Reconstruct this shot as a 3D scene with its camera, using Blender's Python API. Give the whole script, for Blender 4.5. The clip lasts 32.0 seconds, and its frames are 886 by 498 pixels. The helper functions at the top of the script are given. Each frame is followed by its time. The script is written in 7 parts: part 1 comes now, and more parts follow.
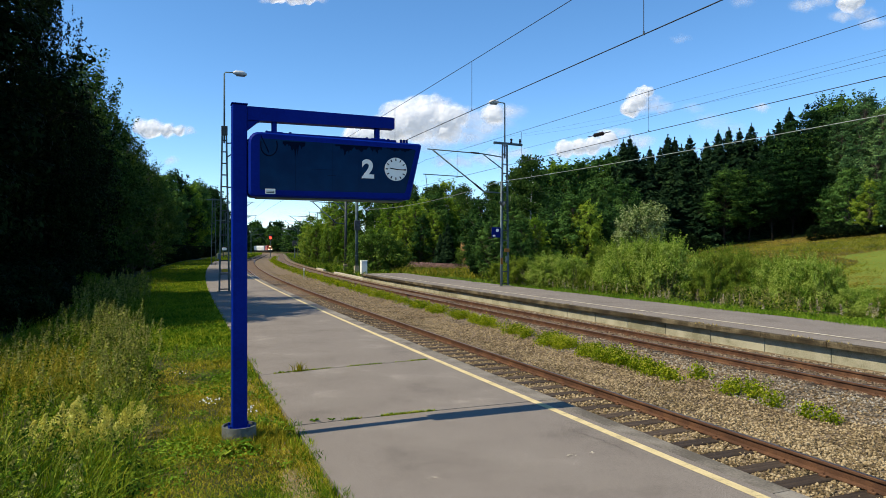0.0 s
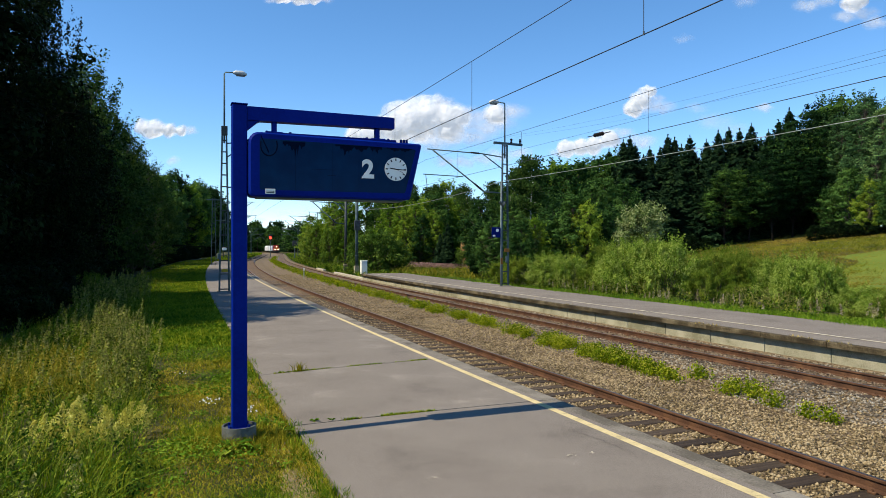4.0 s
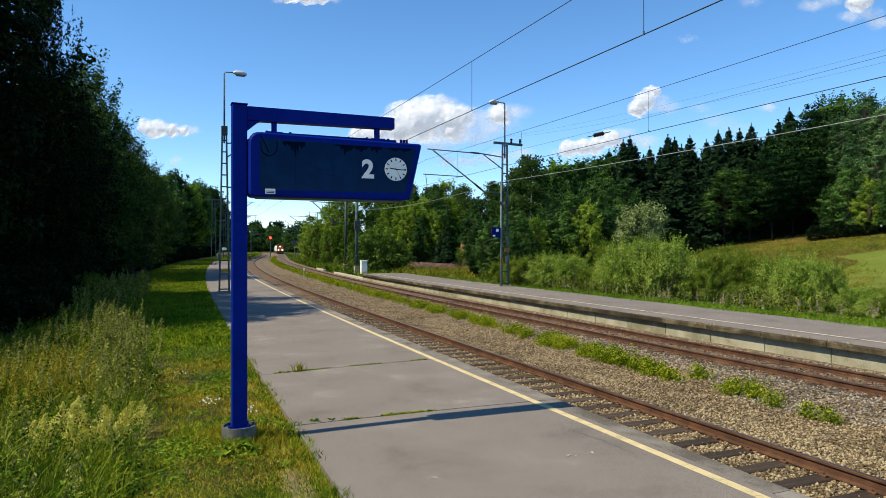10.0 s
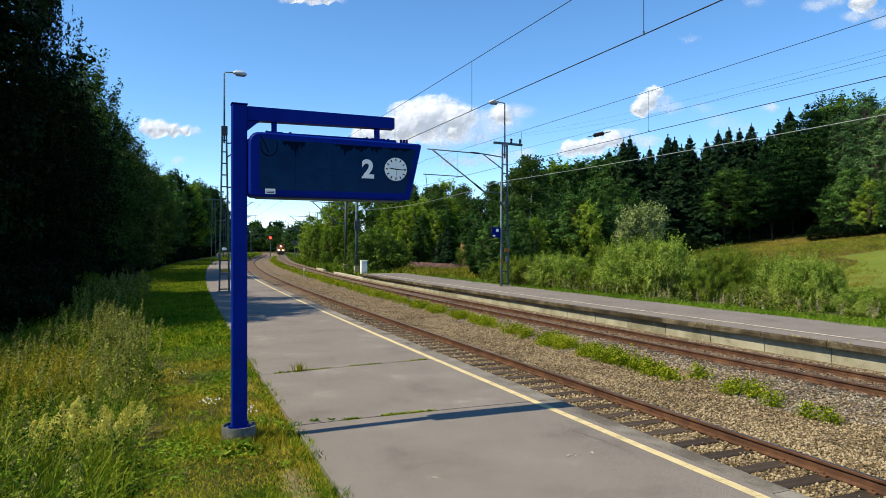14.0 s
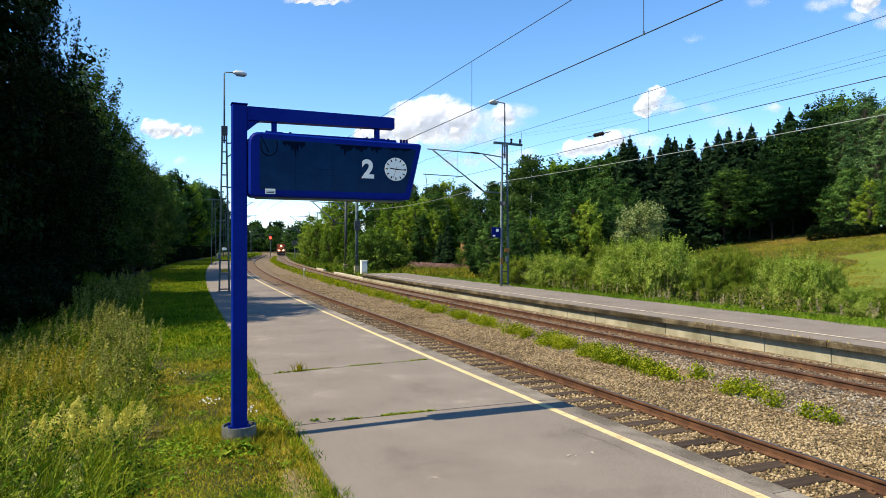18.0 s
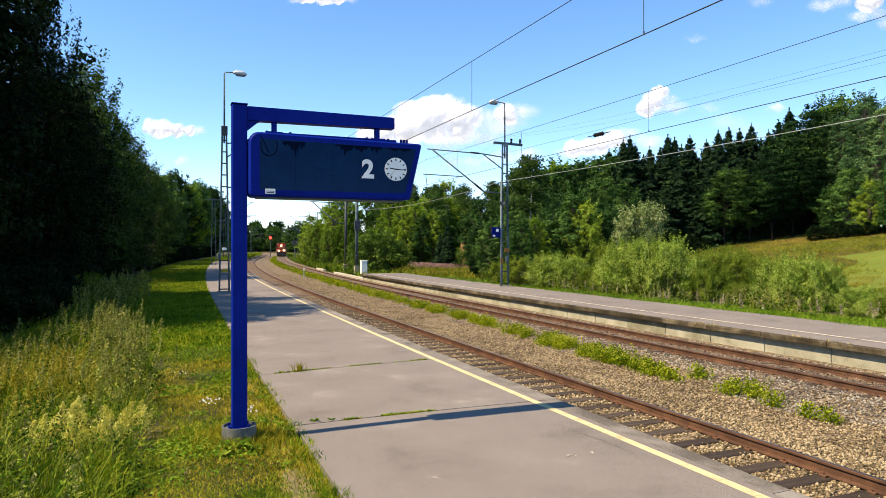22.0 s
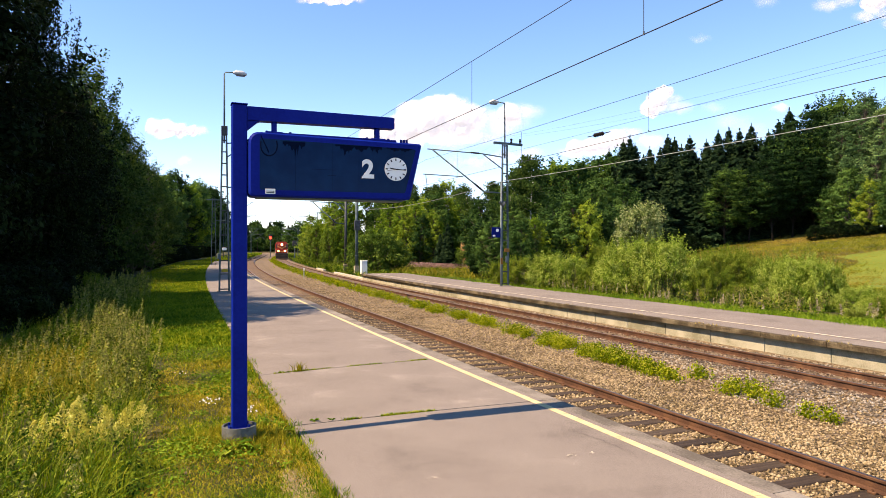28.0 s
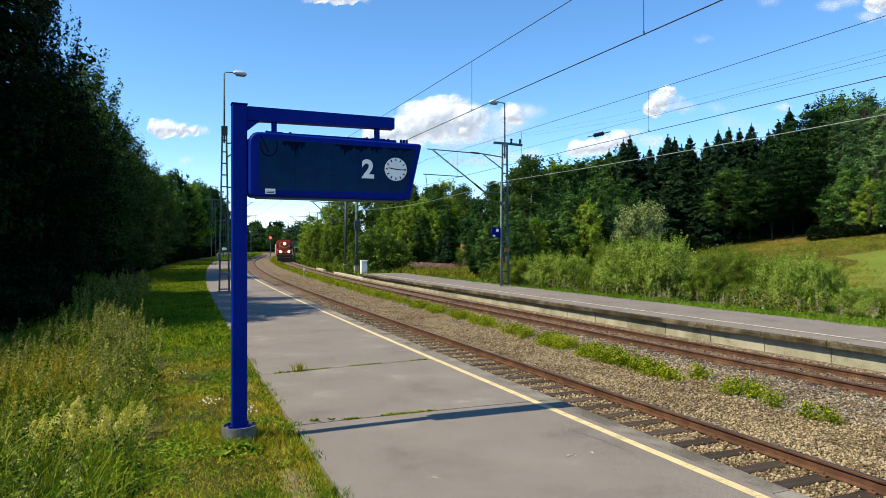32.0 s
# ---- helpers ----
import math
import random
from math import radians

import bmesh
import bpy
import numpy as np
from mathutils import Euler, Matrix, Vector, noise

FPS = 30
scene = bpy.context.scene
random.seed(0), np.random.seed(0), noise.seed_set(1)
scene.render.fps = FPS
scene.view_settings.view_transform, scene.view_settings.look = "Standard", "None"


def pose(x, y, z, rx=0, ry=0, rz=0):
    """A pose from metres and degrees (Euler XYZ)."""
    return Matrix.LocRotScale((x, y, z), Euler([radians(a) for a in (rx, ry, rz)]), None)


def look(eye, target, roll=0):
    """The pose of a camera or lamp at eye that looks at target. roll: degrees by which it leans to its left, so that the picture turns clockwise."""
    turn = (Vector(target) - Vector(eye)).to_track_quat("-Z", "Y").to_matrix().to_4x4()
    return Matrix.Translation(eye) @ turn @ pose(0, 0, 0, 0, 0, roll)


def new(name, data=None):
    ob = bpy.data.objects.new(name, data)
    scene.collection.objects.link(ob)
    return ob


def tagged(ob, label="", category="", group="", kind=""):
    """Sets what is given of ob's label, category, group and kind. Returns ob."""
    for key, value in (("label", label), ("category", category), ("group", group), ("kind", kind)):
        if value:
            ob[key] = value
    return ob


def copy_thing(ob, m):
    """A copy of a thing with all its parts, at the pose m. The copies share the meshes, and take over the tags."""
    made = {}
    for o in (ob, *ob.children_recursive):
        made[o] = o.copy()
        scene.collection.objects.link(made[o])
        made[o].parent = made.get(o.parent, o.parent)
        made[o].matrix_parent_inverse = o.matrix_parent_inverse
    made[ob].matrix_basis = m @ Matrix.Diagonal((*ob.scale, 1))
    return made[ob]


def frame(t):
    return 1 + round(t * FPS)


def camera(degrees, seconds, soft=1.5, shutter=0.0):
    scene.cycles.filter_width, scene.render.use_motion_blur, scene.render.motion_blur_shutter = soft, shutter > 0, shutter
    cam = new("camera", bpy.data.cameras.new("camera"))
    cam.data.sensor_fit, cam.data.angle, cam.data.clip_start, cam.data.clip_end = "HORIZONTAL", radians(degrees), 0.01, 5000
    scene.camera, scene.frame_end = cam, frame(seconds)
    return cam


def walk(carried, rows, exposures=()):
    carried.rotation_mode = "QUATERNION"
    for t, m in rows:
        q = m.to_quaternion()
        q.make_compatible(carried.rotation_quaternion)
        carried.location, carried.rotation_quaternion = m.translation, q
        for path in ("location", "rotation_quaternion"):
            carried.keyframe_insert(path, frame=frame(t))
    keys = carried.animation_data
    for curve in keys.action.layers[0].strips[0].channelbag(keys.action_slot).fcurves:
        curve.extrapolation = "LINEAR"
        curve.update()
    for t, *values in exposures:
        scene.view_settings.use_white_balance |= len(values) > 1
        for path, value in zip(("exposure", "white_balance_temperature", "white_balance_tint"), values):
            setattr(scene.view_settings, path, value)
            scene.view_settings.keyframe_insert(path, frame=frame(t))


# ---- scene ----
cam = camera(68.11, 32.0, soft=0.8)
walk(cam, [(0.0, look((0, 0, 2.27), (0, 100, 2.33))), (32.0, look((0, 0, 2.27), (0, 100, 2.33)))],
     exposures=[(0.0, 0.68, 6380, 13), (6.0, 0.68, 6380, 13), (14.0, 0.77, 6380, 13), (17.0, 0.98, 6520, 14), (19.0, 1.10, 6750, 17), (22.0, 1.19, 6980, 20), (25.0, 1.23, 7050, 20), (28.0, 1.38, 7700, 30), (30.6, 1.36, 7650, 30), (30.9, 1.12, 6850, 18), (32.0, 0.89, 6400, 13)])

# ---- light ----
SUN_ELEVATION = 51.0
SUN_WAY = Vector((0.916 * math.cos(radians(SUN_ELEVATION)), 0.400 * math.cos(radians(SUN_ELEVATION)), -math.sin(radians(SUN_ELEVATION))))
world = bpy.data.worlds.new("sky")
scene.world = world
world.use_nodes = True
wn = world.node_tree.nodes
wl = world.node_tree.links
sky = wn.new("ShaderNodeTexSky")
sky.sky_type = "NISHITA"
sky.sun_disc = False
sky.sun_elevation = radians(SUN_ELEVATION)
sky.sun_rotation = math.atan2(-SUN_WAY.x, -SUN_WAY.y)
sky.altitude = 2500.0
sky.air_density, sky.dust_density, sky.ozone_density = 1.0, 0.05, 2.0
wn["Background"].inputs["Strength"].default_value = 0.132
deep = wn.new("ShaderNodeHueSaturation")
deep.inputs["Saturation"].default_value = 1.2
deep.inputs["Hue"].default_value = 0.494
wl.new(sky.outputs["Color"], deep.inputs["Color"])
wl.new(deep.outputs["Color"], wn["Background"].inputs["Color"])
sun_lamp = bpy.data.lights.new("sun", "SUN")
sun_lamp.energy, sun_lamp.angle, sun_lamp.color = 4.25, radians(0.5), (1.0, 0.895, 0.66)
sun_ob = new("sun", sun_lamp)
sun_ob.matrix_world = look((0, 0, 60), Vector((0, 0, 60)) + SUN_WAY)

# ---- the line of the railway: arc length s, offset n to its right ----
HEADINGS = [(-80, 25.2), (-40, 24.1), (0, 22.58), (20, 21.69), (40, 20.67), (60, 19.63), (80, 18.59), (100, 17.59), (120, 16.3), (140, 14.8),
            (160, 14.0), (200, 13.9), (260, 14.0), (300, 14.3), (330, 15.6), (360, 18.5), (390, 22.5), (420, 27.0), (600, 40.0)]
STEP = 0.5
LINE_S = np.arange(-80, 600.01, STEP)
LINE_H = np.radians(np.interp(LINE_S, [a for a, b in HEADINGS], [b for a, b in HEADINGS]))
LINE_H = np.convolve(np.pad(LINE_H, 20, mode="edge"), np.ones(41) / 41, "valid")
LINE_X = np.concatenate([[0], np.cumsum(-np.sin((LINE_H[1:] + LINE_H[:-1]) / 2) * STEP)])
LINE_Y = np.concatenate([[0], np.cumsum(np.cos((LINE_H[1:] + LINE_H[:-1]) / 2) * STEP)])
LINE_X += 3.38 - np.interp(0, LINE_S, LINE_X)
LINE_Y += 5.0 - np.interp(0, LINE_S, LINE_Y)
RAIL_Z, GAUGE = -0.446, 1.524
TRACK_1, TRACK_2 = 1.91, 8.42
EDGE_1, EDGE_2, BACK_1, BACK_2 = 0.38, 9.92, -3.6, 14.2


def smooth(a, b, v):
    t = np.clip((np.asarray(v, float) - a) / (b - a), 0, 1)
    return t * t * (3 - 2 * t)


def rise(s):
    """The gentle climb of the line."""
    s = np.asarray(s, float)
    return 0.35 * smooth(40, 130, s) + 0.0009 * np.clip(s - 130, 0, 170) + 0.004 * np.clip(s - 300, 0, 150)


def on(s, n, z=0.0):
    """World place at arc length s, offset n, height z over the platforms."""
    h = float(np.interp(s, LINE_S, LINE_H))
    return Vector((float(np.interp(s, LINE_S, LINE_X)) + n * math.cos(h), float(np.interp(s, LINE_S, LINE_Y)) + n * math.sin(h), z + float(rise(s))))


def heading(s):
    return float(np.interp(s, LINE_S, LINE_H))


def on_many(s, n, z):
    h = np.interp(s, LINE_S, LINE_H)
    return np.stack([np.interp(s, LINE_S, LINE_X) + n * np.cos(h), np.interp(s, LINE_S, LINE_Y) + n * np.sin(h), z + rise(s)], -1)


def line_coords(x, y):
    """s and n of many places."""
    x, y = np.asarray(x, float), np.asarray(y, float)
    pick = slice(None, None, 8)
    s_out, n_out = np.empty(x.shape), np.empty(x.shape)
    for i in range(0, x.size, 20000):
        xs, ys = x.flat[i:i + 20000], y.flat[i:i + 20000]
        k = np.argmin((xs[:, None] - LINE_X[pick][None]) ** 2 + (ys[:, None] - LINE_Y[pick][None]) ** 2, axis=1) * 8
        dx, dy, h = xs - LINE_X[k], ys - LINE_Y[k], LINE_H[k]
        s_out.flat[i:i + 20000] = LINE_S[k] - dx * np.sin(h) + dy * np.cos(h)
        n_out.flat[i:i + 20000] = dx * np.cos(h) + dy * np.sin(h)
    return s_out, n_out


def ground_height(x, y):
    s, n = line_coords(x, y)
    bumps = 0.05 * np.sin(x * 0.9 + 1.3) * np.sin(y * 0.7) + 0.03 * np.sin(x * 2.1) * np.sin(y * 1.7 + 0.6)
    near = np.minimum(rise(np.clip(s, 0, 600)), 2.0)
    z = np.where(n < BACK_1, -0.02 - 0.018 * np.clip(BACK_1 - n, 0, 12), 0)
    z = np.where(n > BACK_2, -0.10 - 0.035 * np.clip(n - BACK_2, 0, 12), z)
    inside = smooth(BACK_1 - 0.05, BACK_1 + 0.25, n) * (1 - smooth(BACK_2 - 0.25, BACK_2 + 0.05, n))
    z = z * (1 - inside) - 0.95 * inside
    hill = smooth(42, 100, n) * (6.1 + 0.035 * np.clip(n - 95, 0, 400)) * smooth(-260, -120, -s)
    edge = np.clip(np.minimum(np.abs(n - BACK_1), np.abs(n - BACK_2)) / 2, 0, 1)
    return z + near + hill + bumps * edge * (1 - inside)


# ---- mesh tools ----
class Geo:
    """Gathers faces for one mesh."""

    def __init__(self):
        self.v, self.f = [], []

    def add(self, verts, faces, m=None):
        k = len(self.v)
        self.v += [tuple(m @ Vector(p)) for p in verts] if m is not None else [tuple(p) for p in verts]
        self.f += [tuple(k + i for i in f) for f in faces]
        return self

    def box(self, x0, x1, y0, y1, z0, z1, m=None, c=0.0):
        """A box with chamfered upright and level edges of width c."""
        if c <= 0:
            v = [(x, y, z) for z in (z0, z1) for x, y in ((x0, y0), (x1, y0), (x1, y1), (x0, y1))]
            return self.add(v, [(3, 2, 1, 0), (4, 5, 6, 7), (0, 1, 5, 4), (1, 2, 6, 5), (2, 3, 7, 6), (3, 0, 4, 7)], m)
        ring = [(x0 + c, y0), (x1 - c, y0), (x1, y0 + c), (x1, y1 - c), (x1 - c, y1), (x0 + c, y1), (x0, y1 - c), (x0, y0 + c)]
        cx, cy = (x0 + x1) / 2, (y0 + y1) / 2
        sx, sy = max(0.05, 1 - 2 * c / (x1 - x0)), max(0.05, 1 - 2 * c / (y1 - y0))
        inner = [(cx + (x - cx) * sx, cy + (y - cy) * sy) for x, y in ring]
        v = [(x, y, z0) for x, y in inner] + [(x, y, z0 + c) for x, y in ring] + [(x, y, z1 - c) for x, y in ring] + [(x, y, z1) for x, y in inner]
        f = [tuple(range(7, -1, -1)), tuple(range(24, 32))]
        for r in range(3):
            for i in range(8):
                j = (i + 1) % 8
                f.append((r * 8 + i, r * 8 + j, r * 8 + 8 + j, r * 8 + 8 + i))
        return self.add(v, f, m)

    def tube(self, pts, r, sides=8, m=None, caps=True):
        """A round bar through pts; r is one radius or one for each point."""
        pts = [Vector(p) for p in pts]
        rs = r if isinstance(r, (list, tuple)) else [r] * len(pts)
        v, f = [], []
        up = Vector((0, 0, 1))
        for i, p in enumerate(pts):
            d = (pts[min(i + 1, len(pts) - 1)] - pts[max(i - 1, 0)]).normalized()
            a = d.cross(up if abs(d.z) < 0.95 else Vector((1, 0, 0))).normalized()
            b = a.cross(d)
            for k in range(sides):
                w = 2 * math.pi * k / sides
                v.append(p + rs[i] * (math.cos(w) * a + math.sin(w) * b))
        for i in range(len(pts) - 1):
            for k in range(sides):
                q = (k + 1) % sides
                f.append((i * sides + k, i * sides + q, (i + 1) * sides + q, (i + 1) * sides + k))
        if caps:
            f += [tuple(range(sides - 1, -1, -1)), tuple((len(pts) - 1) * sides + k for k in range(sides))]
        return self.add(v, f, m)

    def extrude(self, outline, axis_pts, m=None):
        """An outline (u, v) swept along frames (place, u way, v way)."""
        v, f, n = [], [], len(outline)
        for p, a, b in axis_pts:
            v += [Vector(p) + Vector(a) * u + Vector(b) * w for u, w in outline]
        for i in range(len(axis_pts) - 1):
            for k in range(n):
                q = (k + 1) % n
                f.append((i * n + k, i * n + q, (i + 1) * n + q, (i + 1) * n + k))
        f += [tuple(range(n - 1, -1, -1)), tuple((len(axis_pts) - 1) * n + k for k in range(n))]
        return self.add(v, f, m)

    def mesh(self, name, material=None, smoothed=False, fix=False):
        me = bpy.data.meshes.new(name)
        me.from_pydata(self.v, [], self.f)
        if fix:
            bm = bmesh.new()
            bm.from_mesh(me)
            bmesh.ops.recalc_face_normals(bm, faces=bm.faces)
            bm.to_mesh(me)
            bm.free()
        if material:
            me.materials.append(material)
        if smoothed:
            me.shade_smooth()
        return me


def array_mesh(name, verts, faces, material, smoothed=False):
    """A mesh from arrays of places and of equal-sided faces."""
    me = bpy.data.meshes.new(name)
    k = faces.shape[1]
    me.vertices.add(len(verts))
    me.vertices.foreach_set("co", np.asarray(verts, np.float32).ravel())
    me.loops.add(faces.size)
    me.loops.foreach_set("vertex_index", np.asarray(faces, np.int32).ravel())
    me.polygons.add(len(faces))
    me.polygons.foreach_set("loop_start", np.arange(0, faces.size, k, dtype=np.int32))
    me.polygons.foreach_set("loop_total", np.full(len(faces), k, np.int32))
    if smoothed:
        me.polygons.foreach_set("use_smooth", np.ones(len(faces), bool))
    me.update(calc_edges=True)
    me.materials.append(material)
    return me


def thing(name, m, label, category, group="", kind=""):
    ob = new(name)
    ob.matrix_world = m
    ob.empty_display_size = 0.2
    return tagged(ob, label, category, group, kind)


def part(name, geo, material, parent, label="", m=None, smoothed=False, fix=False):
    """One mesh object under a thing or a part."""
    data = geo.mesh(name, material, smoothed, fix) if isinstance(geo, Geo) else geo
    ob = new(name, data)
    ob.parent = parent
    if m is not None:
        ob.matrix_basis = m
    return tagged(ob, label) if label else ob


def solo(name, geo, material, label, category, m=None, group="", kind="", smoothed=False, fix=False):
    data = geo.mesh(name, material, smoothed, fix) if isinstance(geo, Geo) else geo
    ob = new(name, data)
    if m is not None:
        ob.matrix_world = m
    return tagged(ob, label, category, group, kind)


# ---- materials ----
def surface(name, colours, rough=0.7, metal=0.0, scale=3.0, fine=60.0, bump=0.2, bump_scale=None, object_mix=0.0, island_mix=0.0, spec=0.25, translucent=0.0, stretch=(1, 1, 1), coat=0.0, span=(0.22, 0.78)):
    """A procedural surface: colours run over two scales of noise, with a fine relief."""
    ma = bpy.data.materials.new(name)
    ma.use_nodes = True
    nt = ma.node_tree
    nd, ln = nt.nodes, nt.links
    bsdf = nd["Principled BSDF"]
    tc = nd.new("ShaderNodeTexCoord")
    mp = nd.new("ShaderNodeMapping")
    mp.inputs["Scale"].default_value = stretch
    ln.new(tc.outputs["Object"], mp.inputs["Vector"])
    big = nd.new("ShaderNodeTexNoise")
    big.inputs["Scale"].default_value, big.inputs["Detail"].default_value, big.inputs["Roughness"].default_value = scale, 6, 0.6
    small = nd.new("ShaderNodeTexNoise")
    small.inputs["Scale"].default_value, small.inputs["Detail"].default_value = fine, 3
    for t in (big, small):
        ln.new(mp.outputs["Vector"], t.inputs["Vector"])
    mix = nd.new("ShaderNodeMath")
    mix.operation = "MULTIPLY_ADD"
    ln.new(small.outputs["Fac"], mix.inputs[0])
    mix.inputs[1].default_value = 0.45
    sub = nd.new("ShaderNodeMath")
    sub.operation = "SUBTRACT"
    ln.new(big.outputs["Fac"], sub.inputs[0])
    sub.inputs[1].default_value = 0.22
    ln.new(sub.outputs[0], mix.inputs[2])
    last = mix.outputs[0]
    for amount, node, socket in ((object_mix, "ShaderNodeObjectInfo", "Random"), (island_mix, "ShaderNodeNewGeometry", "Random Per Island")):
        if amount:
            src = nd.new(node)
            ma2 = nd.new("ShaderNodeMath")
            ma2.operation = "MULTIPLY_ADD"
            ln.new(src.outputs[socket], ma2.inputs[0])
            ma2.inputs[1].default_value = amount
            off = nd.new("ShaderNodeMath")
            off.operation = "SUBTRACT"
            ln.new(last, off.inputs[0])
            off.inputs[1].default_value = amount / 2
            ln.new(off.outputs[0], ma2.inputs[2])
            last = ma2.outputs[0]
    ramp = nd.new("ShaderNodeValToRGB")
    el = ramp.color_ramp.elements
    lo, hi = span
    while len(el) < len(colours):
        el.new(0.5)
    for i, c in enumerate(colours):
        el[i].position = lo + (hi - lo) * i / max(1, len(colours) - 1)
        el[i].color = (*c, 1)
    ln.new(last, ramp.inputs["Fac"])
    ln.new(ramp.outputs["Color"], bsdf.inputs["Base Color"])
    bsdf.inputs["Roughness"].default_value = rough
    bsdf.inputs["Metallic"].default_value = metal
    bsdf.inputs["Specular IOR Level"].default_value = spec
    bsdf.inputs["Coat Weight"].default_value = coat
    if bump:
        bp = nd.new("ShaderNodeBump")
        bp.inputs["Strength"].default_value = bump
        bp.inputs["Distance"].default_value = 0.02
        if bump_scale:
            b2 = nd.new("ShaderNodeTexNoise")
            b2.inputs["Scale"].default_value, b2.inputs["Detail"].default_value = bump_scale, 4
            ln.new(mp.outputs["Vector"], b2.inputs["Vector"])
            ln.new(b2.outputs["Fac"], bp.inputs["Height"])
        else:
            ln.new(small.outputs["Fac"], bp.inputs["Height"])
        ln.new(bp.outputs["Normal"], bsdf.inputs["Normal"])
    if translucent:
        tr = nd.new("ShaderNodeBsdfTranslucent")
        hs = nd.new("ShaderNodeHueSaturation")
        hs.inputs["Hue"].default_value, hs.inputs["Saturation"].default_value, hs.inputs["Value"].default_value = 0.485, 1.1, 1.5
        ln.new(ramp.outputs["Color"], hs.inputs["Color"])
        ln.new(hs.outputs["Color"], tr.inputs["Color"])
        ms = nd.new("ShaderNodeMixShader")
        ms.inputs["Fac"].default_value = translucent
        ln.new(bsdf.outputs["BSDF"], ms.inputs[1])
        ln.new(tr.outputs["BSDF"], ms.inputs[2])
        ln.new(ms.outputs["Shader"], nd["Material Output"].inputs["Surface"])
    return ma


def asphalt_surface():
    """Worn asphalt: grey-brown binder, pale grit, slow stains and a few dark damp runs."""
    ma = surface("asphalt", [(0.118, 0.102, 0.087), (0.162, 0.141, 0.121), (0.174, 0.153, 0.131), (0.27, 0.24, 0.205)], 0.9, scale=0.8, fine=110, bump=0.2, object_mix=0.08, span=(0.26, 0.80))
    nd, ln = ma.node_tree.nodes, ma.node_tree.links
    bsdf = nd["Principled BSDF"]
    base = bsdf.inputs["Base Color"].links[0].from_socket
    tc = nd.new("ShaderNodeTexCoord")
    for scale, lo, hi, tone in ((0.45, 0.50, 0.72, (0.91, 0.905, 0.90, 1)), (130.0, 0.55, 0.68, (1.55, 1.55, 1.53, 1)), (95.0, 0.56, 0.68, (0.62, 0.61, 0.60, 1))):
        no = nd.new("ShaderNodeTexNoise")
        no.inputs["Scale"].default_value, no.inputs["Detail"].default_value, no.inputs["Roughness"].default_value, no.inputs["Distortion"].default_value = scale, 5 if scale < 10 else 1, 0.6, 0.8 if scale < 10 else 0.0
        ln.new(tc.outputs["Object"], no.inputs["Vector"])
        mr = nd.new("ShaderNodeMapRange")
        mr.inputs["From Min"].default_value, mr.inputs["From Max"].default_value = lo, hi
        ln.new(no.outputs["Fac"], mr.inputs["Value"])
        mx = nd.new("ShaderNodeMix")
        mx.data_type, mx.blend_type = "RGBA", "MULTIPLY"
        ln.new(mr.outputs["Result"], mx.inputs["Factor"])
        ln.new(base, mx.inputs["A"])
        mx.inputs["B"].default_value = tone
        base = mx.outputs["Result"]
    ln.new(base, bsdf.inputs["Base Color"])
    return ma


def glow(name, colour, strength):
    ma = bpy.data.materials.new(name)
    ma.use_nodes = True
    b = ma.node_tree.nodes["Principled BSDF"]
    b.inputs["Base Color"].default_value = (*colour, 1)
    b.inputs["Emission Color"].default_value = (*colour, 1)
    b.inputs["Emission Strength"].default_value = strength
    return ma


ASPHALT = asphalt_surface()
CONCRETE = surface("concrete", [(0.085, 0.075, 0.058), (0.155, 0.138, 0.112), (0.22, 0.20, 0.165)], 0.9, scale=1.6, fine=40, bump=0.4, object_mix=0.2, span=(0.34, 0.66))
PALE_CONCRETE = surface("pale_concrete", [(0.17, 0.16, 0.10), (0.27, 0.255, 0.175), (0.34, 0.32, 0.23)], 0.9, scale=1.3, fine=35, bump=0.3, object_mix=0.15, span=(0.34, 0.66))
MOSSY_CONCRETE = surface("mossy_concrete", [(0.022, 0.016, 0.008), (0.050, 0.038, 0.020), (0.13, 0.105, 0.062)], 0.95, scale=1.4, fine=25, bump=0.6, object_mix=0.2, span=(0.34, 0.66))
YELLOW_PAINT = surface("yellow_paint", [(0.26, 0.22, 0.13), (0.5, 0.41, 0.21), (0.58, 0.48, 0.27)], 0.8, scale=5, fine=60, bump=0.1)
WHITE_PAINT = surface("white_paint", [(0.26, 0.22, 0.16), (0.46, 0.41, 0.31), (0.56, 0.51, 0.41)], 0.8, scale=3, fine=50, bump=0.1)
RUST = surface("rusty_steel", [(0.036, 0.018, 0.010), (0.085, 0.041, 0.022), (0.155, 0.078, 0.038)], 0.75, metal=0.2, scale=2.5, fine=50, bump=0.2)
RAIL_TOP = surface("rail_head", [(0.06, 0.04, 0.035), (0.12, 0.085, 0.07), (0.18, 0.14, 0.12)], 0.38, metal=0.75, scale=1.5, fine=30, bump=0.05)
SLEEPER_WOOD = surface("creosoted_wood", [(0.022, 0.015, 0.010), (0.050, 0.035, 0.023), (0.095, 0.070, 0.048)], 0.85, scale=2, fine=30, bump=0.6, object_mix=0.35, stretch=(1, 8, 8))
BALLAST_BED = surface("ballast_bed", [(0.05, 0.034, 0.018), (0.125, 0.09, 0.052), (0.25, 0.192, 0.12)], 0.95, scale=9, fine=28, bump=1.0, bump_scale=22, span=(0.34, 0.66))
BALLAST_STONE = surface("ballast_stone", [(0.064, 0.046, 0.021), (0.190, 0.140, 0.070), (0.37, 0.29, 0.168)], 0.9, scale=0.8, fine=20, bump=0.3, island_mix=0.6)
